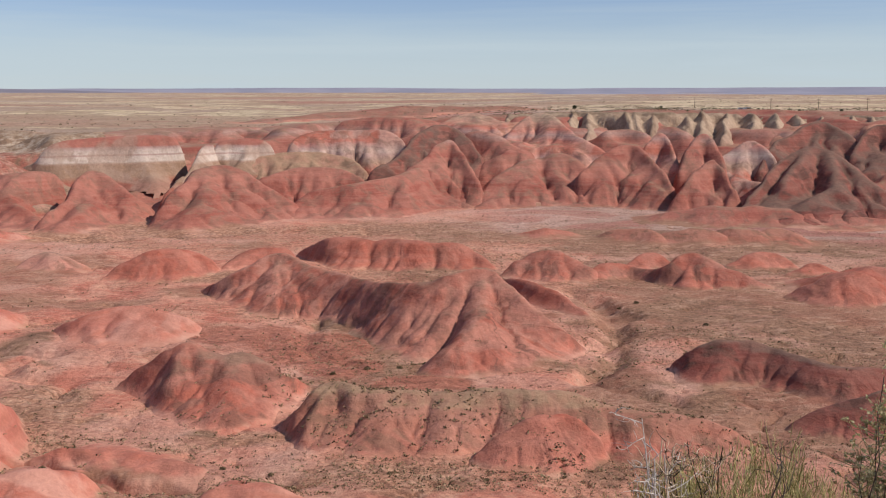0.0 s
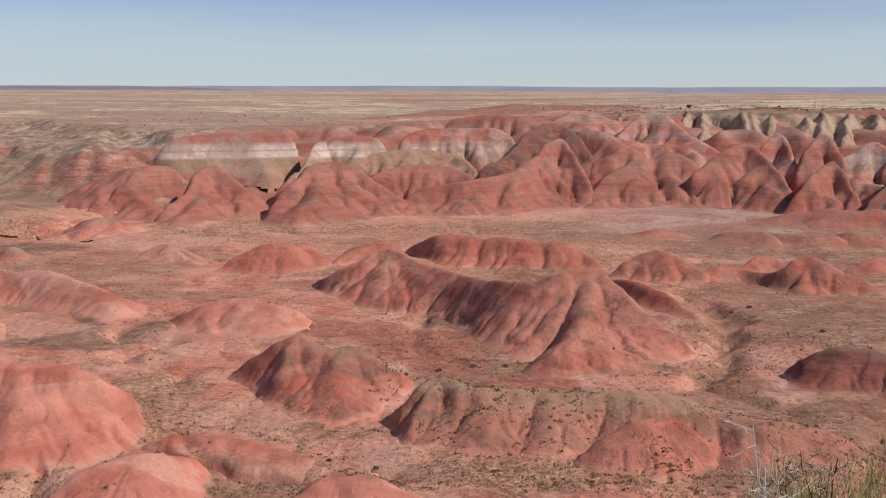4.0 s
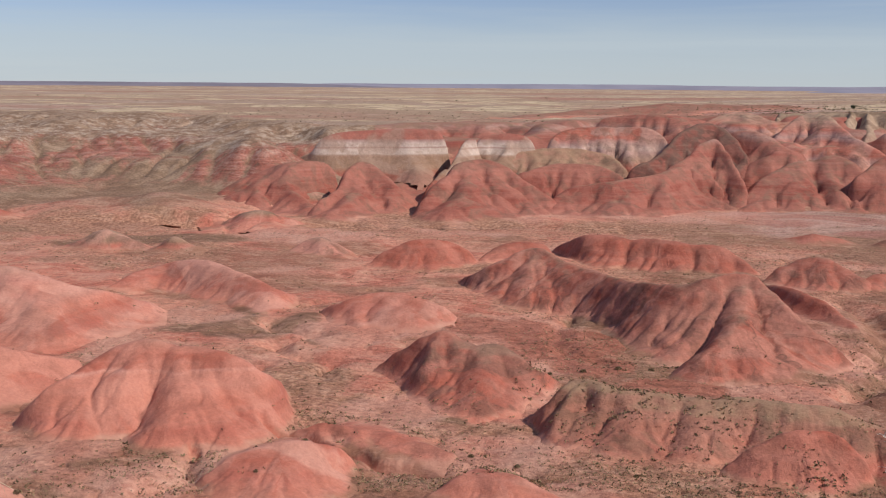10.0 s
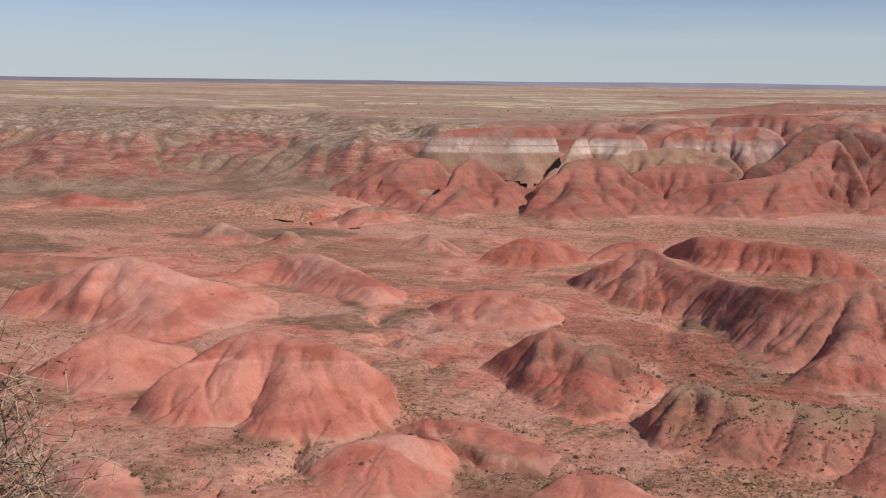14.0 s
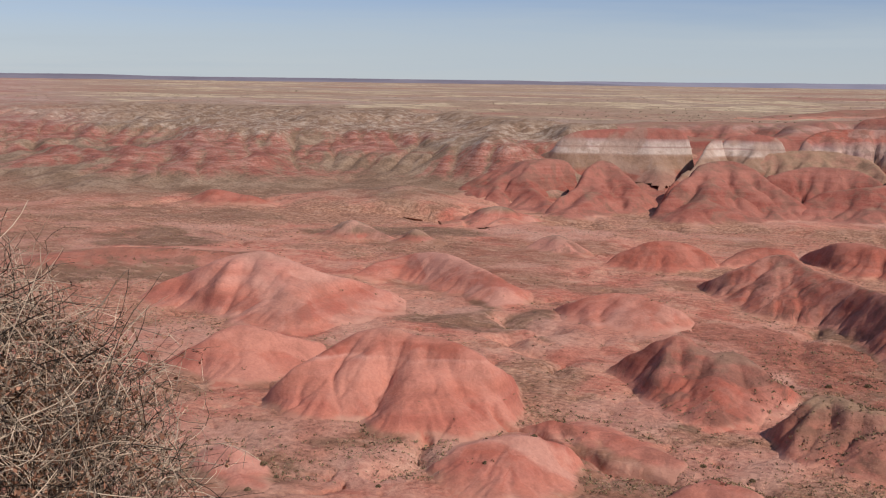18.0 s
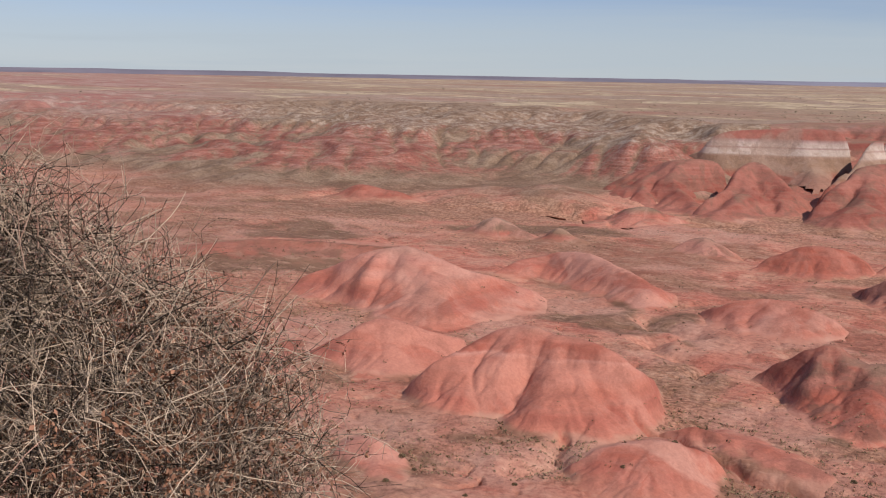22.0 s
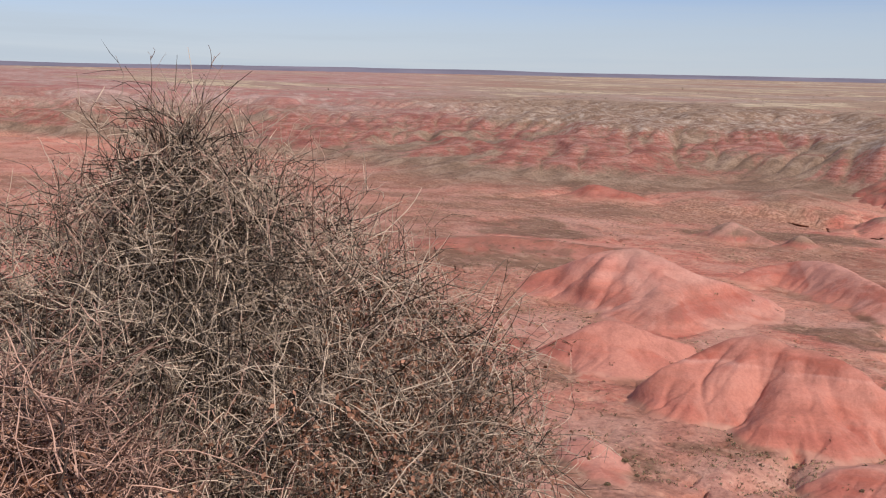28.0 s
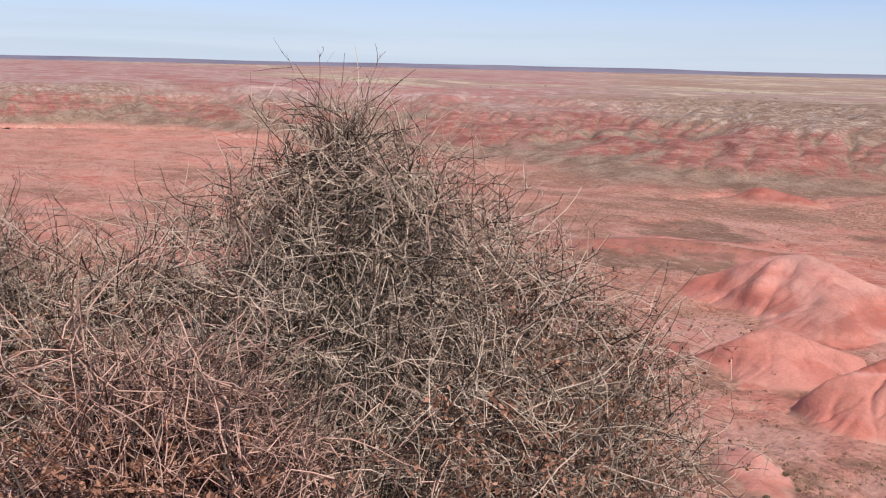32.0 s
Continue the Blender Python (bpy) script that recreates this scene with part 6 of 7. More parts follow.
mound("steep pale spur with a shadowed side at the mesa end", mat_mesa,
      [[(-104.7, 495.1, 26.5), (-109.7, 484.7, 25.2), (-109.8, 463.2, 18.9), (-111.6, 444.2, 13.8), (-112.6, 425.3, 8.1)]],
      [(-107.8, 496.6), (-113, 485.3), (-112.8, 463.3), (-114.5, 444.4), (-115.3, 425.5), (-112.9, 420.4), (-100.5, 424.7), (-98.6, 443.2), (-95.7, 462.5), (-94.9, 482.4), (-90.3, 488)], group=FAR, far=True, toe=1.0, bulge=1.0, wave=5.0, rill=0.8, rough=0.4)
hill("small dusky olive and pink knoll", mat_grey,
     [[(-184.4, 282.5, 2.2), (-176.8, 286.5, 5.8), (-165.9, 286.4, 2.9)]])
hill("small grey olive knoll", mat_grey,
     [[(-159.6, 284.9, 1.8), (-155.2, 289.1, 4.8), (-147.4, 287.2, 1.7)]])
hill("low grey clay cone with a white tip", mat_grey,
     [[(-163.3, 348.2, 1.2), (-155.2, 355.1, 5.4), (-144.9, 359.8, 1.4)]], slope=0.5)
hill("low pink clay rise far across the flat", mat_red,
     [[(-278.2, 333.2, 2.2), (-274.2, 339.8, 5.2), (-257.9, 343.8, 3.3)]], slope=0.4)
hill("broad low dusky red swell", mat_olive,
     [[(-223.7, 204.0, 2.0), (-207.5, 221.8, 3.2), (-191.6, 229.3, 2.6), (-178.5, 237.9, 1.8)]], slope=0.2, rill=0.4)
hill("small low red clay bump", mat_red,
     [[(26.5, 363.8, 1.5), (34.4, 364.1, 3.1), (42.2, 363.8, 1.5)]], slope=0.5)
hill("low red clay apron of the badlands", mat_far,
     [[(86.9, 410.1, 2.5), (106.9, 411.6, 5.9), (133.5, 405.3, 5.3), (164.5, 395.9, 2.1)]], group="badlands below the far rim", bite=0.05, rounds=10, sharp=0.3, soft=0.8, top=2.6, slope=0.3, rill=0.8, wave=14.0)
hill("low red hills on the far plain", mat_far,
     [[(-120.6, 750.4, 29.1), (-77.4, 796.2, 32.8), (-27.7, 819.5, 36.7), (50.0, 818.5, 36.7), (90.5, 794.9, 33.0)]], group="badlands below the far rim", bite=0.05, rounds=10, sharp=0.3, soft=0.8, slope=0.15, rill=0.8, wave=30.0, top=8.0)
hill("low dusky red knoll in a row", mat_olive,
     [[(57.1, 359.9, 3.0), (68.3, 357.7, 3.9), (71.2, 353.2, 3.0)]], slope=0.55, rill=1.2, wave=6.0)
hill("low olive and red knoll in a row", mat_olive,
     [[(75.0, 353.2, 3.0), (84.6, 353.8, 4.6), (89.8, 351.8, 3.6)]], slope=0.55, rill=1.2, wave=6.0)
hill("low rounded olive knoll in a row", mat_olive,
     [[(92.7, 351.8, 3.6), (99.3, 352.1, 5.1), (105.4, 350.3, 4.1)]], slope=0.55, rill=1.2, wave=6.0)
hill("small low olive knoll at a row's end", mat_olive,
     [[(106.2, 349.8, 3.8), (111.4, 351.5, 4.8), (117.1, 348.6, 3.3)]], slope=0.55, rill=1.2, wave=6.0)
hill("low dusky red swell on scrubby ground", mat_red,
     [[(100.3, 267.2, 4.3), (110.9, 272.1, 4.9), (119.3, 271.0, 4.4)]], slope=0.4, rill=0.6)
hill("small red clay knob at the far slope's foot", mat_far,
     [[(-213.3, 430.0, 10.1), (-215.1, 451.4, 12.8), (-201.6, 441.1, 10.0)]], group="badlands below the far rim", bite=0.03, rounds=10, sharp=0.1, soft=0.8, top=2.6, slope=0.55, rill=1.2, wave=9.0)
hill("grey olive clay foot of the far slope", mat_grey,
     [[(-181.4, 411.8, 5.8), (-174.4, 425.7, 8.1), (-157.7, 416.1, 5.8)]], group="badlands below the far rim", bite=0.03, rounds=10, sharp=0.1, soft=0.8, top=2.6, slope=0.4, rill=1.4, wave=9.0)
hill("red clay shoulder streaming from the banded mesa", mat_far,
     [[(-194.2, 400.4, 3.1), (-191.6, 429.2, 9.2), (-184.0, 443.3, 10.9), (-169.9, 448.9, 11.0)]], group="badlands below the far rim", bite=0.03, rounds=10, sharp=0.1, soft=0.8, top=2.6, slope=0.55, rill=1.5, wave=9.0)

def spire_cliff(label, az0, az1, rim, reach):
    """A cliff of tent-like fins that run out from the rim and come to points."""
    rng = np.random.default_rng(404)
    step = 1.0
    ends = [bearing(a, r) for a in (az0, az1) for r in (rim - reach, rim + 12)]
    X, Y = np.meshgrid(np.arange(min(e.x for e in ends), max(e.x for e in ends), step), np.arange(min(e.y for e in ends) - 14, max(e.y for e in ends), step))
    r, az = np.hypot(X, Y), np.degrees(np.arctan2(-X, Y))
    wr = r + (fbm(X / 30, Y / 30, 3, 601) - 0.5) * 22 + 9 * np.sin(np.radians(az * 24))
    waz = az + (fbm(X / 12, Y / 12, 3, 605) - 0.5) * 0.45
    out = np.maximum(rim - wr, 0)
    H = 22 - 0.3 * out
    for a in np.arange(az0 + 0.3, az1, 1.15):
        a, lean, high = a + rng.uniform(-0.42, 0.42), rng.uniform(-0.012, 0.012), rng.choice((0.6, 0.0, -1.5)) + rng.uniform(-0.6, 0.6)
        side = np.abs(np.radians(waz - a - lean * out) * r)
        apex, start, fall = 38.0 + high - 0.12 * max(0, -a - 12), rng.uniform(1, 6) + max(0, -high) * 2, rng.uniform(0.42, 0.62)
        H = np.maximum(H, apex - fall * np.maximum(out - start, 0) - rng.uniform(0.95, 1.25) * side - 0.3 * np.maximum(start - out, 0))
    top = 36.8 - 0.1 * np.maximum(0, -az - 12)
    H = np.where(wr > rim, np.maximum(H, top - 0.5 * (6 - np.minimum(wr - rim, 6))), H)
    g = ground_z(X, Y)
    H = H + (np.abs(2 * fbm(X / 7, Y / 7, 3, 609) - 1) - 0.3) * -2.4
    H, catch, _ = erode(H, g - 20, step, 2, 0.05)
    H = H - 9 * smooth(reach - 26, reach - 4, rim - r)
    edge = smooth(0.0, 0.5, az - az0) * smooth(0.0, 0.5, az1 - az)
    Z = H * edge + (g - 4) * (1 - edge)
    hill_tops.append((X[0, 0], Y[0, 0], step, Z, label))
    keep = (az > az0) & (az < az1) & (Z > g - 3) & (r < rim + 12) & (r > rim - reach)
    keep = keep[:-1, :-1] & keep[1:, 1:]
    n = np.arange(X.size).reshape(X.shape)
    f = np.stack([n[:-1, :-1], n[:-1, 1:], n[1:, 1:], n[1:, :-1]], -1)[keep]
    used = np.unique(f)
    remap = np.zeros(X.size, dtype=np.int64)
    remap[used] = np.arange(len(used))
    V = np.stack([X, Y, Z], -1).reshape(-1, 3)[used]
    c = V.mean(0)
    ones = np.ones(len(used))
    ob = new("spire_cliff", mesh_from("spire_cliff", V - c, remap[f], mat_spire, {"foot": ones, "skirt": ones * 0.6}, False, np.stack([np.radians(az) * 600, out * 0, out * 0.2], -1).reshape(-1, 3)[used]))
    ob.location = c
    return tagged(ob, label, "cliff", FAR)


spire_cliff("row of pale tan pointed clay spires under the plain", -24.5, -3.0, 612, 64)

# ---- the far distance ----
def far_mesa(label, az0, az1, r, z0, z1, seed, mat):
    """A long low tableland on the horizon: sloping front, level uneven top."""
    a = np.radians(np.linspace(az0, az1, 160))
    u = np.linspace(0, 1, 160)
    fade = smooth(0, 0.12, u) * smooth(1, 0.88, u)
    crest = z0 + (z1 - z0) * u + (fbm(u * 9, u * 0, 4, seed) - 0.5) * 9
    rows = []
    for dr, k in ((-260, -0.1), (-120, 0.45), (-60, 0.8), (0, 1.0), (90, 1.0), (160, -0.1)):
        rr = r + dr + (fbm(u * 30, u * 0 + dr, 3, seed + 1) - 0.5) * 60
        base = ground_z(-np.sin(a) * rr, np.cos(a) * rr)
        rows.append(np.stack([-np.sin(a) * rr, np.cos(a) * rr, base - 1.0 + np.maximum(crest - base, 1.0) * k * fade], -1))
    v = np.concatenate(rows)
    n = np.arange(len(v)).reshape(len(rows), -1)
    f = np.stack([n[:-1, :-1], n[:-1, 1:], n[1:, 1:], n[1:, :-1]], -1).reshape(-1, 4)
    mid = (az0 + az1) / 2
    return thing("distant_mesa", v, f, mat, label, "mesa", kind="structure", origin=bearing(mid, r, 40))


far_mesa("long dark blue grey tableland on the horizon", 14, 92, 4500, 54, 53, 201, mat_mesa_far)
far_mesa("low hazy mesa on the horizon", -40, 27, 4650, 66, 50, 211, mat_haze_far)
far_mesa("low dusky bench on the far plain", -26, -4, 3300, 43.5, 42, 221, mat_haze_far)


# ---- twigs and shrubs ----
def tubes(P, R, sides=3):
    """Thin tapering stems: P is n x k x 3, R is n x k."""
    n, k, _ = P.shape
    T = np.gradient(P, axis=1)
    T /= np.linalg.norm(T, axis=2, keepdims=True) + 1e-9
    ref = np.where(np.abs(T[..., 2:3]) < 0.9, np.array([0, 0, 1.0]), np.array([1.0, 0, 0]))
    A = np.cross(T, ref)
    A /= np.linalg.norm(A, axis=2, keepdims=True) + 1e-9
    B = np.cross(T, A)
    ang = np.arange(sides) * 2 * np.pi / sides
    V = P[:, :, None] + R[:, :, None, None] * (np.cos(ang)[:, None] * A[:, :, None] + np.sin(ang)[:, None] * B[:, :, None])
    i = np.arange(n * k * sides).reshape(n, k, sides)
    j = np.roll(i, -1, axis=2)
    F = np.stack([i[:, :-1], j[:, :-1], j[:, 1:], i[:, 1:]], -1).reshape(-1, 4)
    return V.reshape(-1, 3), F


def grow(rng, start, way, length, k=6, bend=0.35, curl=0.25, lift=0.0):
    """Crooked lines from start points along their ways."""
    n = len(start)
    P = np.zeros((n, k, 3))
    P[:, 0] = start
    d = way / (np.linalg.norm(way, axis=1, keepdims=True) + 1e-9)
    turn = rng.normal(size=(n, 3)) * curl
    for i in range(1, k):
        d = d + rng.normal(size=(n, 3)) * bend / k * 1.6 + turn / k
        d[:, 2] += lift / k
        d /= np.linalg.norm(d, axis=1, keepdims=True)
        P[:, i] = P[:, i - 1] + d * (length / (k - 1))[:, None]
    return P, d


def pick(rng, P, n, lo, hi):
    """n places along lines, with the way of the line there."""
    a, i = rng.integers(0, P.shape[0], n), rng.uniform(lo, hi, n) * (P.shape[1] - 1.001)
    k, f = i.astype(int), (i % 1)[:, None]
    return P[a, k] * (1 - f) + P[a, k + 1] * f, P[a, k + 1] - P[a, k]


def taper(n, k, r0, r1, rng):
    return np.linspace(r0, r1, k)[None, :] * rng.uniform(0.7, 1.35, (n, 1))


def leaves(rng, at, size):
    """Small crumpled leaf quads at places."""
    n = len(at)
    a, b = rng.normal(size=(n, 3)), rng.normal(size=(n, 3))
    a /= np.linalg.norm(a, axis=1, keepdims=True)
    b = np.cross(a, b)
    b /= np.linalg.norm(b, axis=1, keepdims=True)
    s = (size * rng.uniform(0.6, 1.5, n))[:, None]
    V = np.stack([at - a * s, at + b * s * 0.5, at + a * s, at - b * s * 0.5], 1).reshape(-1, 3)
    return V, np.arange(n * 4).reshape(n, 4)


def ribbons(rng, at, way, length, width):
    """Narrow bent blades or twiglets, two quads each."""
    n = len(at)
    d = way / (np.linalg.norm(way, axis=1, keepdims=True) + 1e-9)
    side = np.cross(d, rng.normal(size=(n, 3)))
    side /= np.linalg.norm(side, axis=1, keepdims=True) + 1e-9
    bend = np.cross(d, side) * rng.normal(0, 0.45, (n, 1))
    L, W = length[:, None], (width * rng.uniform(0.6, 1.4, n))[:, None]
    mid, tip = at + (d + bend) * L * 0.5, at + d * L
    V = np.stack([at - side * W, at + side * W, mid - side * W, mid + side * W, tip - side * W * 0.4, tip + side * W * 0.4], 1).reshape(-1, 3)
    k = np.arange(n)[:, None] * 6
    F = np.concatenate([k + [0, 1, 3, 2], k + [2, 3, 5, 4]], 1).reshape(-1, 4)
    return V, F


def dry_bush(label, az, r, size, seed, mains=70, seconds=900, fines=7000, bits=2500, twig=None, leaf=None, top=1.0, name="dry_shrub", stem_r=0.011, thin=0.0015, length=1.0, wisps=0, leaf_size=0.009, stem_mat=None, peaked=False, curl=1.6):
    """A dome of tangled bare twigs. size: half width, depth and height of the crown above the soil."""
    rng = np.random.default_rng(seed)
    p = bearing(az, r)
    z = float(ground_z(np.array([p.x]), np.array([p.y]))[0])
    ob = tagged(new(name), label, "shrub", "shrubs at the overlook")
    ob.location = (p.x, p.y, z - 0.05)
    ob.rotation_euler.z = radians(az)
    w, d, h = size
    # stems lean out from the root to all parts of the dome
    th, up = rng.uniform(0, 2 * np.pi, mains), rng.uniform(0.0, 1.0, mains) ** 0.85
    lump = 1 + 0.12 * np.sin(th * 3 + seed) * (1 - up) + 0.08 * np.sin(th * 7 + up * 5)
    wide = (1 - up ** 2.0 * 0.97) ** 0.76 if peaked else np.sqrt(1 - up ** 2 * 0.97)
    goal = np.stack([np.cos(th) * w * wide * lump, np.sin(th) * d * wide * lump, h * (0.28 + 0.72 * up)], -1) * rng.uniform(0.35, 1.0, (mains, 1)) ** 0.22
    goal[:, 2] *= rng.uniform(0.9, 1.0, mains)
    high = rng.uniform(0, 1, mains) < 0.22
    goal[high] = np.stack([rng.normal(0, (0.13 if peaked else 0.24) * w, high.sum()), rng.normal(0, (0.13 if peaked else 0.24) * d, high.sum()), h * rng.uniform(0.72, 1.02, high.sum())], -1)
    root = np.stack([rng.normal(0, 0.09, mains), rng.normal(0, 0.09, mains), np.zeros(mains)], -1)
    # each stem is a bow from root to goal with a crooked waist
    u = np.linspace(0, 1, 10)[None, :, None]
    waist = (root + goal) / 2 + rng.normal(size=(mains, 3)) * 0.07 * h / 2 + np.array([0, 0, 0.08 * h])
    M = root[:, None] * (1 - u) ** 2 + 2 * waist[:, None] * u * (1 - u) + goal[:, None] * u ** 2 + rng.normal(size=(mains, 10, 3)) * 0.022 * u
    girth = taper(mains, 10, stem_r, 0.0018, rng)
    if mains > 20:
        v, f = tubes(M, girth, 4)
        piece("stem", v, f, stem_mat or mat_bark, ob, "dark woody stems", kind="stuff")
    for i in range(mains if mains <= 20 else 0):
        v, f = tubes(M[i:i + 1], girth[i:i + 1], 5)
        piece("stem", v, f, stem_mat or mat_bark, ob)
    s, sw = pick(rng, M, seconds, 0.5, 1.0)
    S, _ = grow(rng, s, sw / np.linalg.norm(sw, axis=1, keepdims=True) * 0.4 + rng.normal(size=s.shape) * np.array([0.8, 0.8, 0.5]), rng.uniform(0.1, 0.36, seconds) * length, 6, 0.69 * curl, curl, 0.7 - 0.5 * curl)
    girth = taper(seconds, 6, 0.0024, 0.001, rng)
    if seconds > 100:
        v, f = tubes(S, girth, 3)
        branch = piece("branch", v, f, twig or mat_twig, ob, kind="stuff")
    for i in range(seconds if seconds <= 100 else 0):
        v, f = tubes(S[i:i + 1], girth[i:i + 1] * 1.3, 4)
        branch = piece("branch", v, f, twig or mat_twig, ob)
    s, sw = pick(rng, S, fines, 0.1, 1.0)
    F1, dirs = grow(rng, s, sw / (np.linalg.norm(sw, axis=1, keepdims=True) + 1e-9) * 0.4 + rng.normal(size=s.shape) * 0.8, rng.uniform(0.05, 0.2, fines) * length, 5, 1.0, 1.3, 0.0)
    v, f = tubes(F1, taper(fines, 5, thin * 1.3, thin * 0.6, rng), 3)
    piece("twig", v, f, twig or mat_twig, branch if seconds > 100 else ob, "tangled bleached twigs" if twig is None else "", kind="stuff")
    if wisps:
        at, ww = pick(rng, np.concatenate([S[:, :5], F1]), wisps, 0.0, 1.0)
        v, f = ribbons(rng, at, ww / (np.linalg.norm(ww, axis=1, keepdims=True) + 1e-9) * 0.5 + rng.normal(size=at.shape) * 0.8, rng.uniform(0.04, 0.15, wisps) * length, thin * 0.62)
        piece("wisp", v, f, twig or mat_twig, branch, "fine dry wisps", True, "stuff")
    if bits:
        some = F1[(np.sin(F1[:, 0, 0] * 5 + seed) + np.sin(F1[:, 0, 2] * 6 + 1) + rng.normal(0, 0.5, len(F1)) > (0.5 if leaf is None else -9)) & (F1[:, 0, 2] < (0.8 if leaf is None else 2.0) * h)]
        at, _ = pick(rng, some, bits, 0.2, 1.0)
        v, f = leaves(rng, at + rng.normal(size=at.shape) * 0.004, leaf_size)
        piece("leaf", v, f, leaf or mat_rust, ob, "small withered leaves", True, "stuff")
    return ob


def tangle_bush(label, az, r, size, seed, mains, seconds, fines, wisps, bits, sprigs):
    """A full dome of arching grey twigs over dark stems, with wiry shoots above and withered leaves within."""
    rng = np.random.default_rng(seed)
    p = bearing(az, r)
    z = float(ground_z(np.array([p.x]), np.array([p.y]))[0])
    ob = tagged(new("dry_shrub"), label, "shrub", "shrubs at the overlook")
    ob.location = (p.x, p.y, z - 0.05)
    ob.rotation_euler.z = radians(az)
    w, d, h = size

    def unit(v):
        return v / (np.linalg.norm(v, axis=1, keepdims=True) + 1e-9)

    def skin(n, lo):
        # places on the dome and a little within it
        th, up = rng.uniform(0, 2 * np.pi, n), rng.uniform(0.02, 1.0, n) ** 0.8
        wide = (1 - up) * 2.85
        wide = wide / (1 + wide ** 6) ** (1 / 6) * (1 + 0.07 * np.sin(th * 3 + seed) + 0.06 * np.sin(th * 7 + up * 9))
        full = rng.uniform(lo, 1.0, (n, 1)) ** 0.5
        return np.stack([np.cos(th) * w * wide, np.sin(th) * d * wide, h * (0.06 + 0.94 * up)], -1) * full

    goal = skin(mains, 0.3)
    root = np.stack([rng.normal(0, 0.12, mains), rng.normal(0, 0.12, mains), np.zeros(mains)], -1)
    u = np.linspace(0, 1, 12)[None, :, None]
    waist = (root + goal) / 2 + rng.normal(size=(mains, 3)) * 0.12 + np.array([0, 0, 0.1 * h])
    walk_off = np.cumsum(rng.normal(size=(mains, 12, 3)), 1) * 0.016
    M = root[:, None] * (1 - u) ** 2 + 2 * waist[:, None] * u * (1 - u) + goal[:, None] * u ** 2 + walk_off * u
    v, f = tubes(M, taper(mains, 12, 0.0055, 0.0013, rng), 4)
    piece("stem", v, f, mat_stem, ob, "dark woody stems", kind="stuff")
    # arching twigs lie along and across the dome
    s, sw = pick(rng, M, seconds // 3, 0.42, 1.0)
    crown = skin(seconds - seconds // 3, 0.55)
    s, sw = np.concatenate([s, crown]), np.concatenate([unit(sw), unit(np.cross(crown, rng.normal(size=crown.shape)))])
    out = unit(s - np.array([0, 0, 0.35 * h]))
    way = unit(sw) * 0.5 + out * 0.3 + rng.normal(size=s.shape) * 0.62
    S, _ = grow(rng, s, way, rng.uniform(0.1, 0.36, seconds), 6, 0.75, 1.25, -0.15)
    v, f = tubes(S, taper(seconds, 6, 0.002, 0.0008, rng), 3)
    branch = piece("branch", v, f, mat_twig, ob, kind="stuff")
    s, sw = pick(rng, S, fines, 0.1, 1.0)
    F1, _ = grow(rng, s, unit(sw) * 0.55 + rng.normal(size=s.shape) * 0.6, rng.uniform(0.05, 0.2, fines), 4, 0.8, 1.2, 0.05)
    v, f = tubes(F1, taper(fines, 4, 0.0012, 0.0006, rng), 3)
    piece("twig", v, f, mat_twig, branch, "tangled bleached twigs", kind="stuff")
    at, ww = pick(rng, np.concatenate([S[:, :4], F1]), wisps, 0.0, 1.0)
    v, f = ribbons(rng, at, unit(ww) * 0.6 + rng.normal(size=at.shape) * 0.7, rng.uniform(0.03, 0.13, wisps), 0.00085)
    piece("wisp", v, f, mat_twig, branch, "fine dry wisps", True, "stuff")
    # wiry shoots stand above the crown
    at = skin(sprigs, 0.92)
    keep = at[:, 2] > 0.55 * h
    at = at[keep]
    W, _ = grow(rng, at, unit(at) * 0.5 + rng.normal(size=at.shape) * 0.35 + np.array([0, 0, 0.6]), rng.uniform(0.1, 0.34, len(at)), 8, 0.8, 0.9, 0.1)
    v, f = tubes(W, taper(len(at), 8, 0.0021, 0.0009, rng), 4)
    shoot = piece("shoot", v, f, mat_shoot, ob, "wiry red brown shoots", kind="stuff")
    s, sw = pick(rng, W, len(at) * 4, 0.2, 1.0)
    T, _ = grow(rng, s, unit(sw) + rng.normal(size=s.shape) * 0.6, rng.uniform(0.03, 0.12, len(s)), 5, 0.8, 1.0, 0.1)
    v, f = tubes(T, taper(len(s), 5, 0.001, 0.0006, rng), 3)
    piece("tip", v, f, mat_shoot, shoot, kind="stuff")
    # withered leaves hang on in drifts, mostly in the lower half
    patchy = np.sin(F1[:, 0, 0] * 4.3 + seed) + np.sin(F1[:, 0, 2] * 5 + 1) + np.sin(F1[:, 0, 1] * 3.7) + rng.normal(0, 0.4, len(F1))
    some = F1[(patchy > 0.35) & (F1[:, 0, 2] < 0.75 * h)]
    at, _ = pick(rng, some, bits, 0.1, 1.0)
    v, f = leaves(rng, at + rng.normal(size=at.shape) * 0.006, 0.009)
    piece("leaf", v, f, mat_rust, ob, "small withered leaves", True, "stuff")
    return ob


tangle_bush("large grey dry bush of tangled bare twigs at the overlook", 60.7, 3.5, (1.22, 1.0, 2.28), 5, 420, 17000, 16000, 60000, 60000, 300)
dry_bush("low red brown twiggy bush beside the grey one", 69.5, 2.5, (0.62, 0.5, 1.2), 9, mains=160, seconds=2600, fines=4200, bits=20000, twig=mat_redtwig, wisps=9000)
tangle_bush("grey dry bush behind the large one", 78.5, 3.8, (1.2, 0.9, 2.1), 13, 220, 6500, 6000, 24000, 9000, 90)


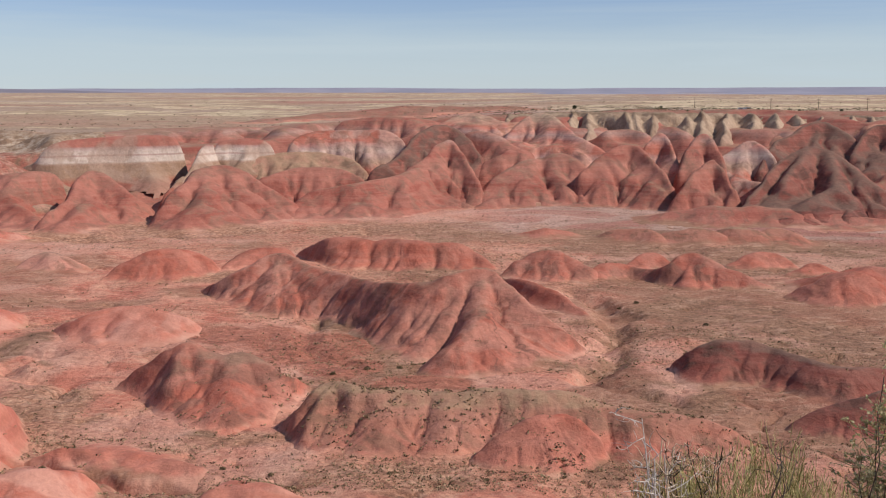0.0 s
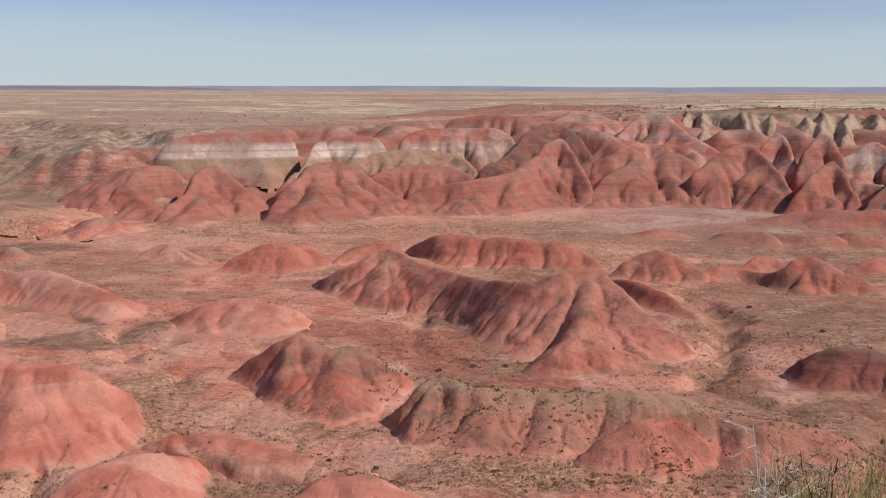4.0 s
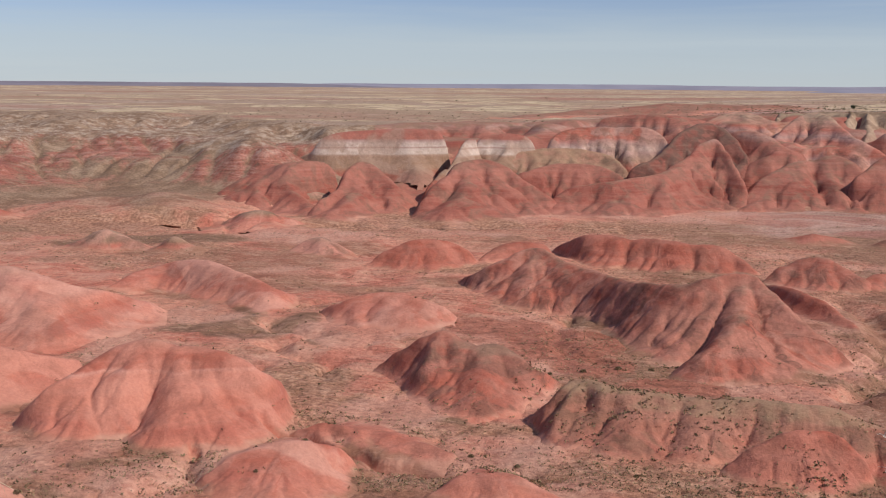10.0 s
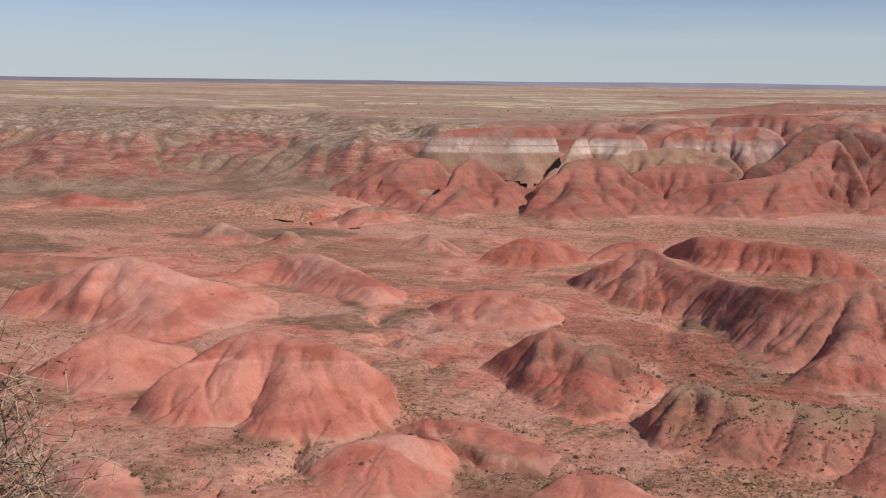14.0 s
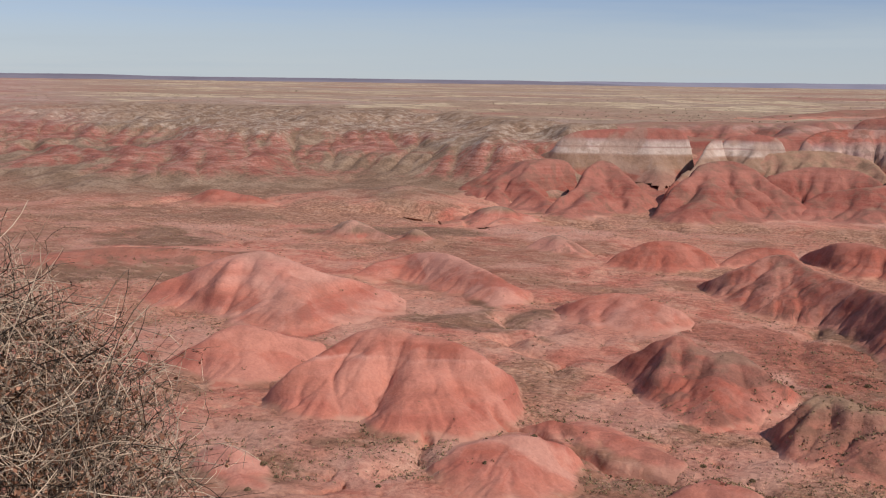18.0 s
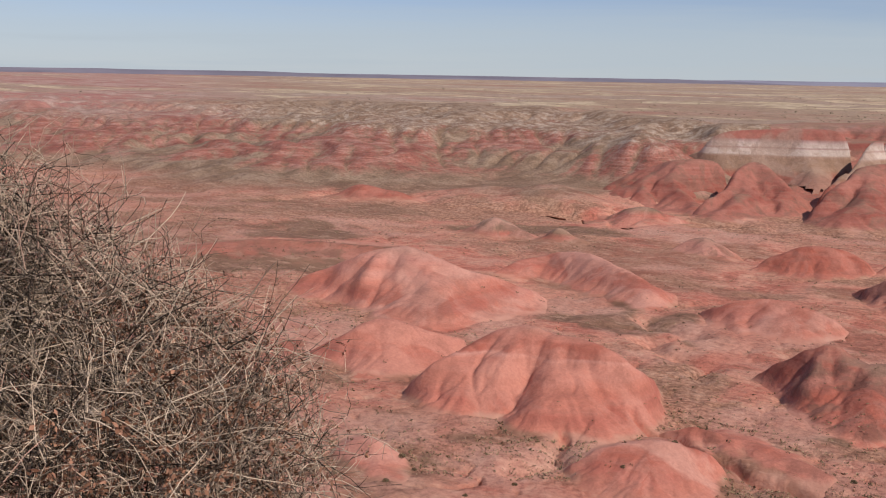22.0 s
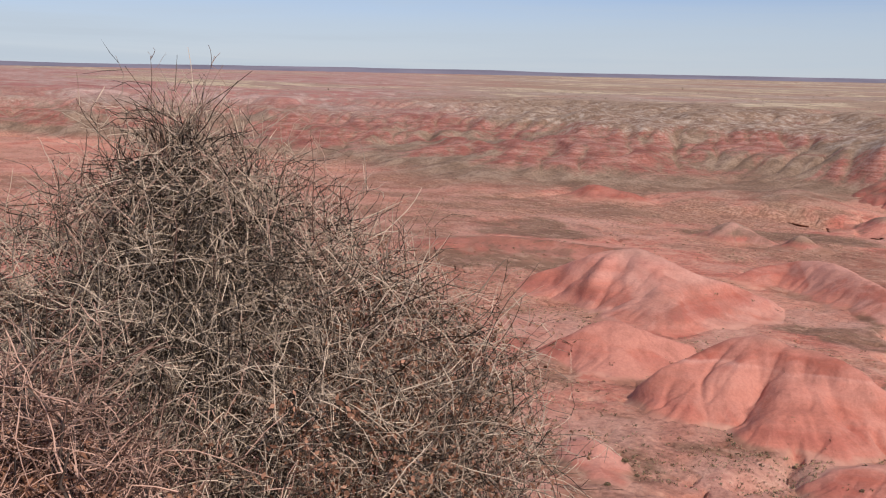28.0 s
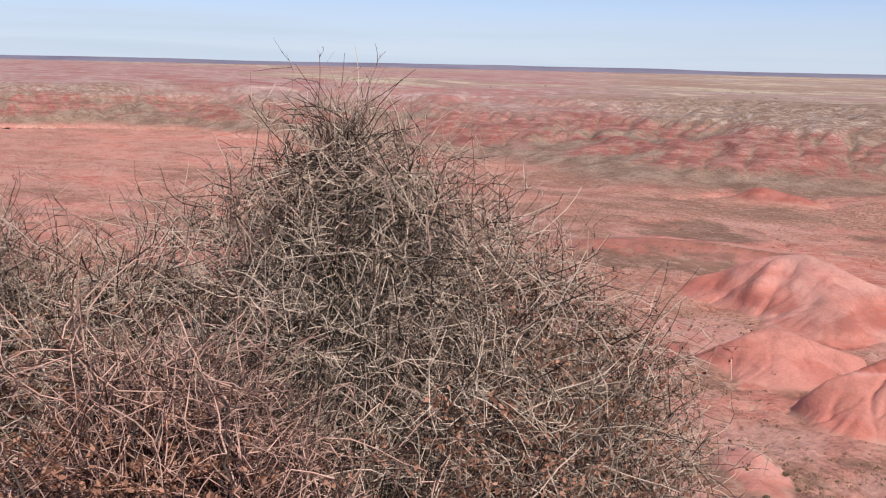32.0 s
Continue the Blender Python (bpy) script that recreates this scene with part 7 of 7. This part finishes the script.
def stem_bush(label, az, r, w, h, seed, n=420, mat=None, name="green_shrub"):
    """A broom of fine upright green stems that fork."""
    rng = np.random.default_rng(seed)
    p = bearing(az, r)
    z = float(ground_z(np.array([p.x]), np.array([p.y]))[0])
    ob = tagged(new(name), label, "shrub", "shrubs at the overlook")
    ob.location = (p.x, p.y, z - 0.05)
    k = max(20, n // 6)
    root = np.stack([rng.normal(0, w * 0.25, k), rng.normal(0, w * 0.25, k), np.zeros(k)], -1)
    way = np.stack([root[:, 0] * 1.2 / w, root[:, 1] * 1.2 / w, np.full(k, 1.1)], -1) + rng.normal(size=(k, 3)) * 0.2
    M, _ = grow(rng, root, way, rng.uniform(0.4, 0.66, k) * h, 7, 0.3, 0.25, 0.1)
    v, f = tubes(M, taper(k, 7, 0.006, 0.002, rng), 4)
    piece("stem", v, f, mat_bark, ob, "woody lower stems")
    # tufts of stems fill an uneven crown
    th, rad, up = rng.uniform(0, 2 * np.pi, n), rng.uniform(0, 1, n) ** 0.5, rng.uniform(0.3, 1.0, n)
    top = h * (1 - 0.35 * rad ** 2) * (0.86 + 0.14 * np.sin(th * 3 + rad * 6 + seed))
    at = np.stack([np.cos(th) * rad * w, np.sin(th) * rad * w, top * up * 0.86], -1)
    S, _ = grow(rng, at, np.stack([np.cos(th) * rad * 0.25, np.sin(th) * rad * 0.25, np.ones(n)], -1) + rng.normal(size=(n, 3)) * 0.18, rng.uniform(0.08, 0.18, n), 5, 0.25, 0.2, 0.1)
    v, f = tubes(S, taper(n, 5, 0.0024, 0.0012, rng), 3)
    fine_stems = piece("twig", v, f, mat or mat_green, ob, "fine yellow green stems", kind="stuff")
    at, ww = pick(rng, S, n * 9, 0.0, 1.0)
    ww = ww / (np.linalg.norm(ww, axis=1, keepdims=True) + 1e-9) + rng.normal(size=at.shape) * 0.3 + np.array([0, 0, 0.4])
    v, f = ribbons(rng, at + rng.normal(size=at.shape) * 0.02, ww, rng.uniform(0.03, 0.085, len(at)), 0.0015)
    piece("sprig", v, f, mat or mat_green, fine_stems, "green jointed sprigs", True, "stuff")
    return ob


stem_bush("yellow green broom-like shrub on the rim", -17.4, 5.0, 0.55, 2.0, 21, 4200)
stem_bush("yellow green broom-like shrub on the rim", -13.4, 5.1, 0.45, 1.86, 23, 2600)
stem_bush("low yellow green broom-like shrub on the rim", -9.0, 5.3, 0.45, 1.6, 25, 1100)
stem_bush("yellow green broom-like shrub on the rim", -20.6, 5.2, 0.5, 1.9, 27, 2200)
stem_bush("low yellow green broom-like shrub on the rim", -15.4, 4.6, 0.45, 1.7, 28, 2000)

dry_bush("dead white bare shrub on the rim", -12.2, 4.5, (0.17, 0.17, 1.86), 31, mains=16, seconds=70, fines=420, bits=0, twig=mat_white, name="dead_shrub", stem_r=0.008, stem_mat=mat_white, length=0.5, curl=0.4)
dry_bush("grey dry twigs beside the green shrub", -13.2, 4.6, (0.3, 0.3, 1.6), 33, mains=40, seconds=340, fines=1800, bits=400, name="dead_shrub", stem_r=0.006, stem_mat=mat_twig, length=0.5, curl=0.5)
dry_bush("pale sage green shrub with bent dark stems", -24.0, 4.5, (0.34, 0.3, 2.0), 35, mains=40, seconds=900, fines=2600, bits=24000, twig=mat_sage, leaf=mat_sage, name="sage_shrub", leaf_size=0.008, stem_r=0.004, length=0.6, curl=0.8)


dry_bush("dark bare crooked branches among the green stems", -19.0, 4.3, (0.28, 0.25, 1.66), 37, mains=12, seconds=40, fines=320, bits=0, twig=mat_bark, name="dead_shrub", stem_r=0.009)


# ---- scrub over the floor and the hills ----
def scatter(rng, n, el0, el1, az0, az1):
    a, e = np.radians(rng.uniform(az0, az1, n)), np.radians(rng.uniform(el0, el1, n))
    r = 50 / np.tan(e)
    return -np.sin(a) * r, np.cos(a) * r


def clumps(rng, x, y, z, size, blades, tall, spread):
    """Each clump is a handful of small bent blades."""
    n = len(x)
    th, lean = rng.uniform(0, 2 * np.pi, (n, blades)), rng.uniform(0.1, 1.0, (n, blades)) * spread
    s = size[:, None]
    dx, dy = np.cos(th) * lean * s, np.sin(th) * lean * s
    h = s * tall * rng.uniform(0.5, 1.0, (n, blades)) * (1.1 - 0.6 * lean / spread)
    w = s * rng.uniform(0.18, 0.36, (n, blades))
    bx, by = x[:, None] + dx * 0.45, y[:, None] + dy * 0.45
    V = np.stack([
        np.stack([bx - np.sin(th) * w, by + np.cos(th) * w, z[:, None] + h * 0.25 - 0.06], -1),
        np.stack([bx + np.sin(th) * w, by - np.cos(th) * w, z[:, None] + h * 0.15 - 0.06], -1),
        np.stack([x[:, None] + dx, y[:, None] + dy, z[:, None] + h], -1)], 2).reshape(-1, 3)
    return V, np.arange(n * blades * 3).reshape(-1, 3)


SCRUBBY = np.array([0.9 if any(w in h[4] for w in ("olive", "scrubby", "gravel", "dusky")) else 0.06 for h in hill_tops])
rng = np.random.default_rng(77)
x, y = scatter(rng, 66000, 4.9, 21.5, -27, 82)
z, on = surface_z(x, y)
chance = np.where(on < 0, 0.16 + 0.84 * veg_mask(x, y), SCRUBBY[on] * 1.5 * smooth(0.35, 0.6, fbm(x / 14, y / 14, 3, 91)))
k = rng.uniform(0, 1, len(x)) < chance * 0.6
size = rng.uniform(0.14, 0.36, k.sum()) * rng.uniform(0.7, 1.5, k.sum())
way = rng.normal(size=(k.sum(), 6, 3)) * np.array([0.55, 0.55, 0.35])
way[..., 2] = np.abs(way[..., 2])
at = (np.stack([x[k], y[k], z[k]], -1)[:, None] + way * size[:, None, None]).reshape(-1, 3)
v, f = leaves(rng, at, np.repeat(size, 6) * 0.42)
thing("desert_scrub", v, f, mat_scrub, "small grey green desert shrubs dotted over the floor", "shrubs", kind="stuff", flat=True)
# low shrubs on the gravelly crests near the overlook
x, y = scatter(rng, 14000, 12.0, 21.5, -27, 10)
z, on = surface_z(x, y)
k = (on >= 0) & (rng.uniform(0, 1, len(x)) < np.where(on < 0, 0, SCRUBBY[on]) * smooth(0.38, 0.6, fbm(x / 8, y / 8, 3, 95)) * 0.5)
size = rng.uniform(0.25, 0.6, k.sum())
way = rng.normal(size=(k.sum(), 7, 3)) * np.array([0.5, 0.5, 0.3])
way[..., 2] = np.abs(way[..., 2])
at = (np.stack([x[k], y[k], z[k]], -1)[:, None] + way * size[:, None, None]).reshape(-1, 3)
v, f = leaves(rng, at, np.repeat(size, 7) * 0.4)
thing("crest_scrub", v, f, mat_scrub, "small olive brown shrubs on the gravelly ridge crests", "shrubs", kind="stuff", flat=True)
x, y = scatter(rng, 60000, 5.5, 21.5, -27, 82)
z, on = surface_z(x, y)
k = rng.uniform(0, 1, len(x)) < np.where(on < 0, veg_mask(x, y), 0.0)
v, f = clumps(rng, x[k], y[k], z[k], rng.uniform(0.15, 0.4, k.sum()), 5, 0.8, 0.9)
thing("dry_grass", v, f, mat_tuft, "tufts of pale dry grass on the valley floor", "grass", kind="stuff", flat=True)


# dark shrubs and low junipers over the high plain, thickest along the rim
ra, rr = np.radians(rng.uniform(-27, 60, 70000)), 600 + 1300 * rng.uniform(0, 1, 70000) ** 1.8
x, y = -np.sin(ra) * rr, np.cos(ra) * rr
_, _, far_u, _, _ = ground_parts(x, y)
k = (far_u > 1.02) & (rng.uniform(0, 1, len(x)) < 0.07 + 0.9 * smooth(4, -4, np.degrees(ra)) * smooth(1000, 700, rr)) & (fbm(x / 60, y / 60, 3, 97) > 0.42)
x, y = x[k], y[k]
z, _ = surface_z(x, y)
size = rng.uniform(0.35, 0.85, len(x)) * np.where(rng.uniform(0, 1, len(x)) < 0.08, 1.8, 1.0)
way = rng.normal(size=(len(x), 9, 3)) * np.array([0.55, 0.55, 0.32])
way[..., 2] = np.abs(way[..., 2])
at = (np.stack([x, y, z], -1)[:, None] + way * size[:, None, None]).reshape(-1, 3)
v, f = leaves(rng, at, np.repeat(size, 9) * 0.42)
thing("rim_scrub", v, f, mat_rimscrub, "dark olive shrubs and low junipers over the high plain", "shrubs", kind="stuff", flat=True)


# single larger bushes on the near floor
salt = None
for az, r, size in ((36.6, 131, 1.1), (35.9, 129, 0.8), (37.5, 124, 0.9), (21.5, 141, 1.3), (19.6, 141, 1.5), (33.0, 121, 0.7), (30.2, 125, 0.8), (24.2, 128, 0.8), (39.8, 118, 0.9), (41.5, 127, 0.8), (12.2, 140, 1.0), (9.6, 136, 0.9), (15.0, 133, 0.8), (3.0, 133, 0.9), (-2.5, 131, 0.8), (6.1, 185, 1.2), (4.2, 188, 1.4), (2.4, 190, 1.3), (7.9, 184, 1.0), (1.0, 193, 1.2), (-14.2, 232, 1.3), (-10.5, 250, 1.4), (-9.6, 246, 1.1), (44.5, 133, 0.9), (47.0, 140, 0.9)):
    spot = bearing(az, r)
    spot.z = float(surface_z(np.array([spot.x]), np.array([spot.y]))[0][0]) - 0.06
    if salt is None:
        brng = np.random.default_rng(808)
        salt = tagged(new("saltbush"), "rounded grey green saltbush on the valley floor", "shrub", "saltbushes on the near floor")
        P, _ = grow(brng, np.zeros((14, 3)), brng.normal(size=(14, 3)) * np.array([1, 1, 0.3]) + np.array([0, 0, 0.8]), brng.uniform(0.3, 0.5, 14), 5, 0.4, 0.3)
        v, f = tubes(P, taper(14, 5, 0.02, 0.006, brng), 4)
        piece("stem", v, f, mat_bark, salt)
        d = brng.normal(size=(260, 3))
        d /= np.linalg.norm(d, axis=1, keepdims=True)
        at = np.abs(d) * np.sign(d * np.array([1, 1, 0]) + np.array([0, 0, 1])) * brng.uniform(0.55, 1.0, (260, 1)) * np.array([0.5, 0.5, 0.42]) + np.array([0, 0, 0.08])
        v, f = leaves(brng, at, 0.085)
        piece("crown", v, f, mat_scrub, salt, "small grey green leaves", True)
        salt.location = spot
    else:
        copy_thing(salt, Matrix.Translation(spot) @ Matrix.Rotation(az * 7.7, 4, "Z")).scale = (size, size, size * 0.9)


# ---- small things on the far plain ----
def boxes_mesh(items):
    V, F = [], []
    for x0, x1, y0, y1, z0, z1 in items:
        n = len(V)
        V += [(x0, y0, z0), (x1, y0, z0), (x1, y1, z0), (x0, y1, z0), (x0, y0, z1), (x1, y0, z1), (x1, y1, z1), (x0, y1, z1)]
        F += [(n, n + 3, n + 2, n + 1), (n + 4, n + 5, n + 6, n + 7), (n, n + 1, n + 5, n + 4), (n + 1, n + 2, n + 6, n + 5), (n + 2, n + 3, n + 7, n + 6), (n + 3, n, n + 4, n + 7)]
    return np.array(V, dtype=float), np.array(F)


def on_top(az, r):
    p = bearing(az, r)
    p.z = float(surface_z(np.array([p.x]), np.array([p.y]))[0][0])
    return p


for az, r, wide in ((-15.55, 690, 3.4), (-15.85, 694, 2.6)):
    hut = tagged(new("white_hut"), "small white painted hut on the far rim", "hut", "white huts on the far rim")
    hut.location = on_top(az, r) - Vector((0, 0, 0.2))
    piece("wall", *boxes_mesh([(-wide / 2, wide / 2, -1.3, 1.3, 0, 2.3)]), mat_whitewall, hut, flat=True)
    piece("roof", *boxes_mesh([(-wide / 2 - 0.2, wide / 2 + 0.2, -1.5, 1.5, 2.304, 2.45)]), mat_mesa_far, hut, flat=True)
    piece("door", *boxes_mesh([(-0.4, 0.4, -1.34, -1.304, 0.05, 1.95)]), mat_bark, hut, flat=True)

pole = None
for az, r in ((-17.0, 760), (-19.3, 740), (-21.6, 720), (-13.2, 820)):
    if pole is None:
        pole = tagged(new("utility_pole"), "weathered wooden utility pole with a crossarm", "pole", "utility poles on the far rim")
        P = np.array([[(0, 0, z) for z in np.linspace(0, 9, 6)]], dtype=float)
        v, f = tubes(P, np.linspace(0.17, 0.11, 6)[None], 8)
        piece("shaft", v, f, mat_pole, pole)
        piece("crossarm", *boxes_mesh([(-1.1, 1.1, -0.19, -0.11, 8.3, 8.45)]), mat_pole, pole, flat=True)
        pole.location = on_top(az, r) - Vector((0, 0, 0.3))
    else:
        copy_thing(pole, Matrix.Translation(on_top(az, r) - Vector((0, 0, 0.3))))


def juniper(az, r, size, seed):
    """A dark round desert juniper: trunk, and a crown of small leaf clumps."""
    rng = np.random.default_rng(seed)
    ob = tagged(new("juniper"), "dark round juniper on the far plain", "tree", "junipers on the far plain")
    ob.location = on_top(az, r) - Vector((0, 0, 0.15))
    P = np.cumsum(np.concatenate([np.zeros((4, 1, 3)), rng.normal(0, 0.09, (4, 5, 3)) * size + np.array([0, 0, size * 0.13])], 1), 1)
    v, f = tubes(P, np.linspace(0.09, 0.03, 6)[None].repeat(4, 0) * size, 5)
    piece("trunk", v, f, mat_bark, ob)
    n = 420
    a = rng.normal(size=(n, 3))
    a /= np.linalg.norm(a, axis=1, keepdims=True)
    at = a * rng.uniform(0.35, 1.0, (n, 1)) ** 0.4 * np.array([0.62, 0.62, 0.45]) * size * rng.uniform(0.8, 1.1, (n, 1)) + np.array([0, 0, 0.62 * size])
    v, f = leaves(rng, at, 0.13 * size)
    piece("crown", v, f, mat_juniper, ob, "dense dark green crown", True)
    return ob


for k, (az, r, size) in enumerate(((-7.0, 800, 2.6), (-16.4, 700, 1.6), (-14.6, 720, 1.4), (-18.4, 690, 1.5), (-20.4, 700, 1.6), (-11.5, 850, 1.7))):
    juniper(az, r, size, 500 + k)
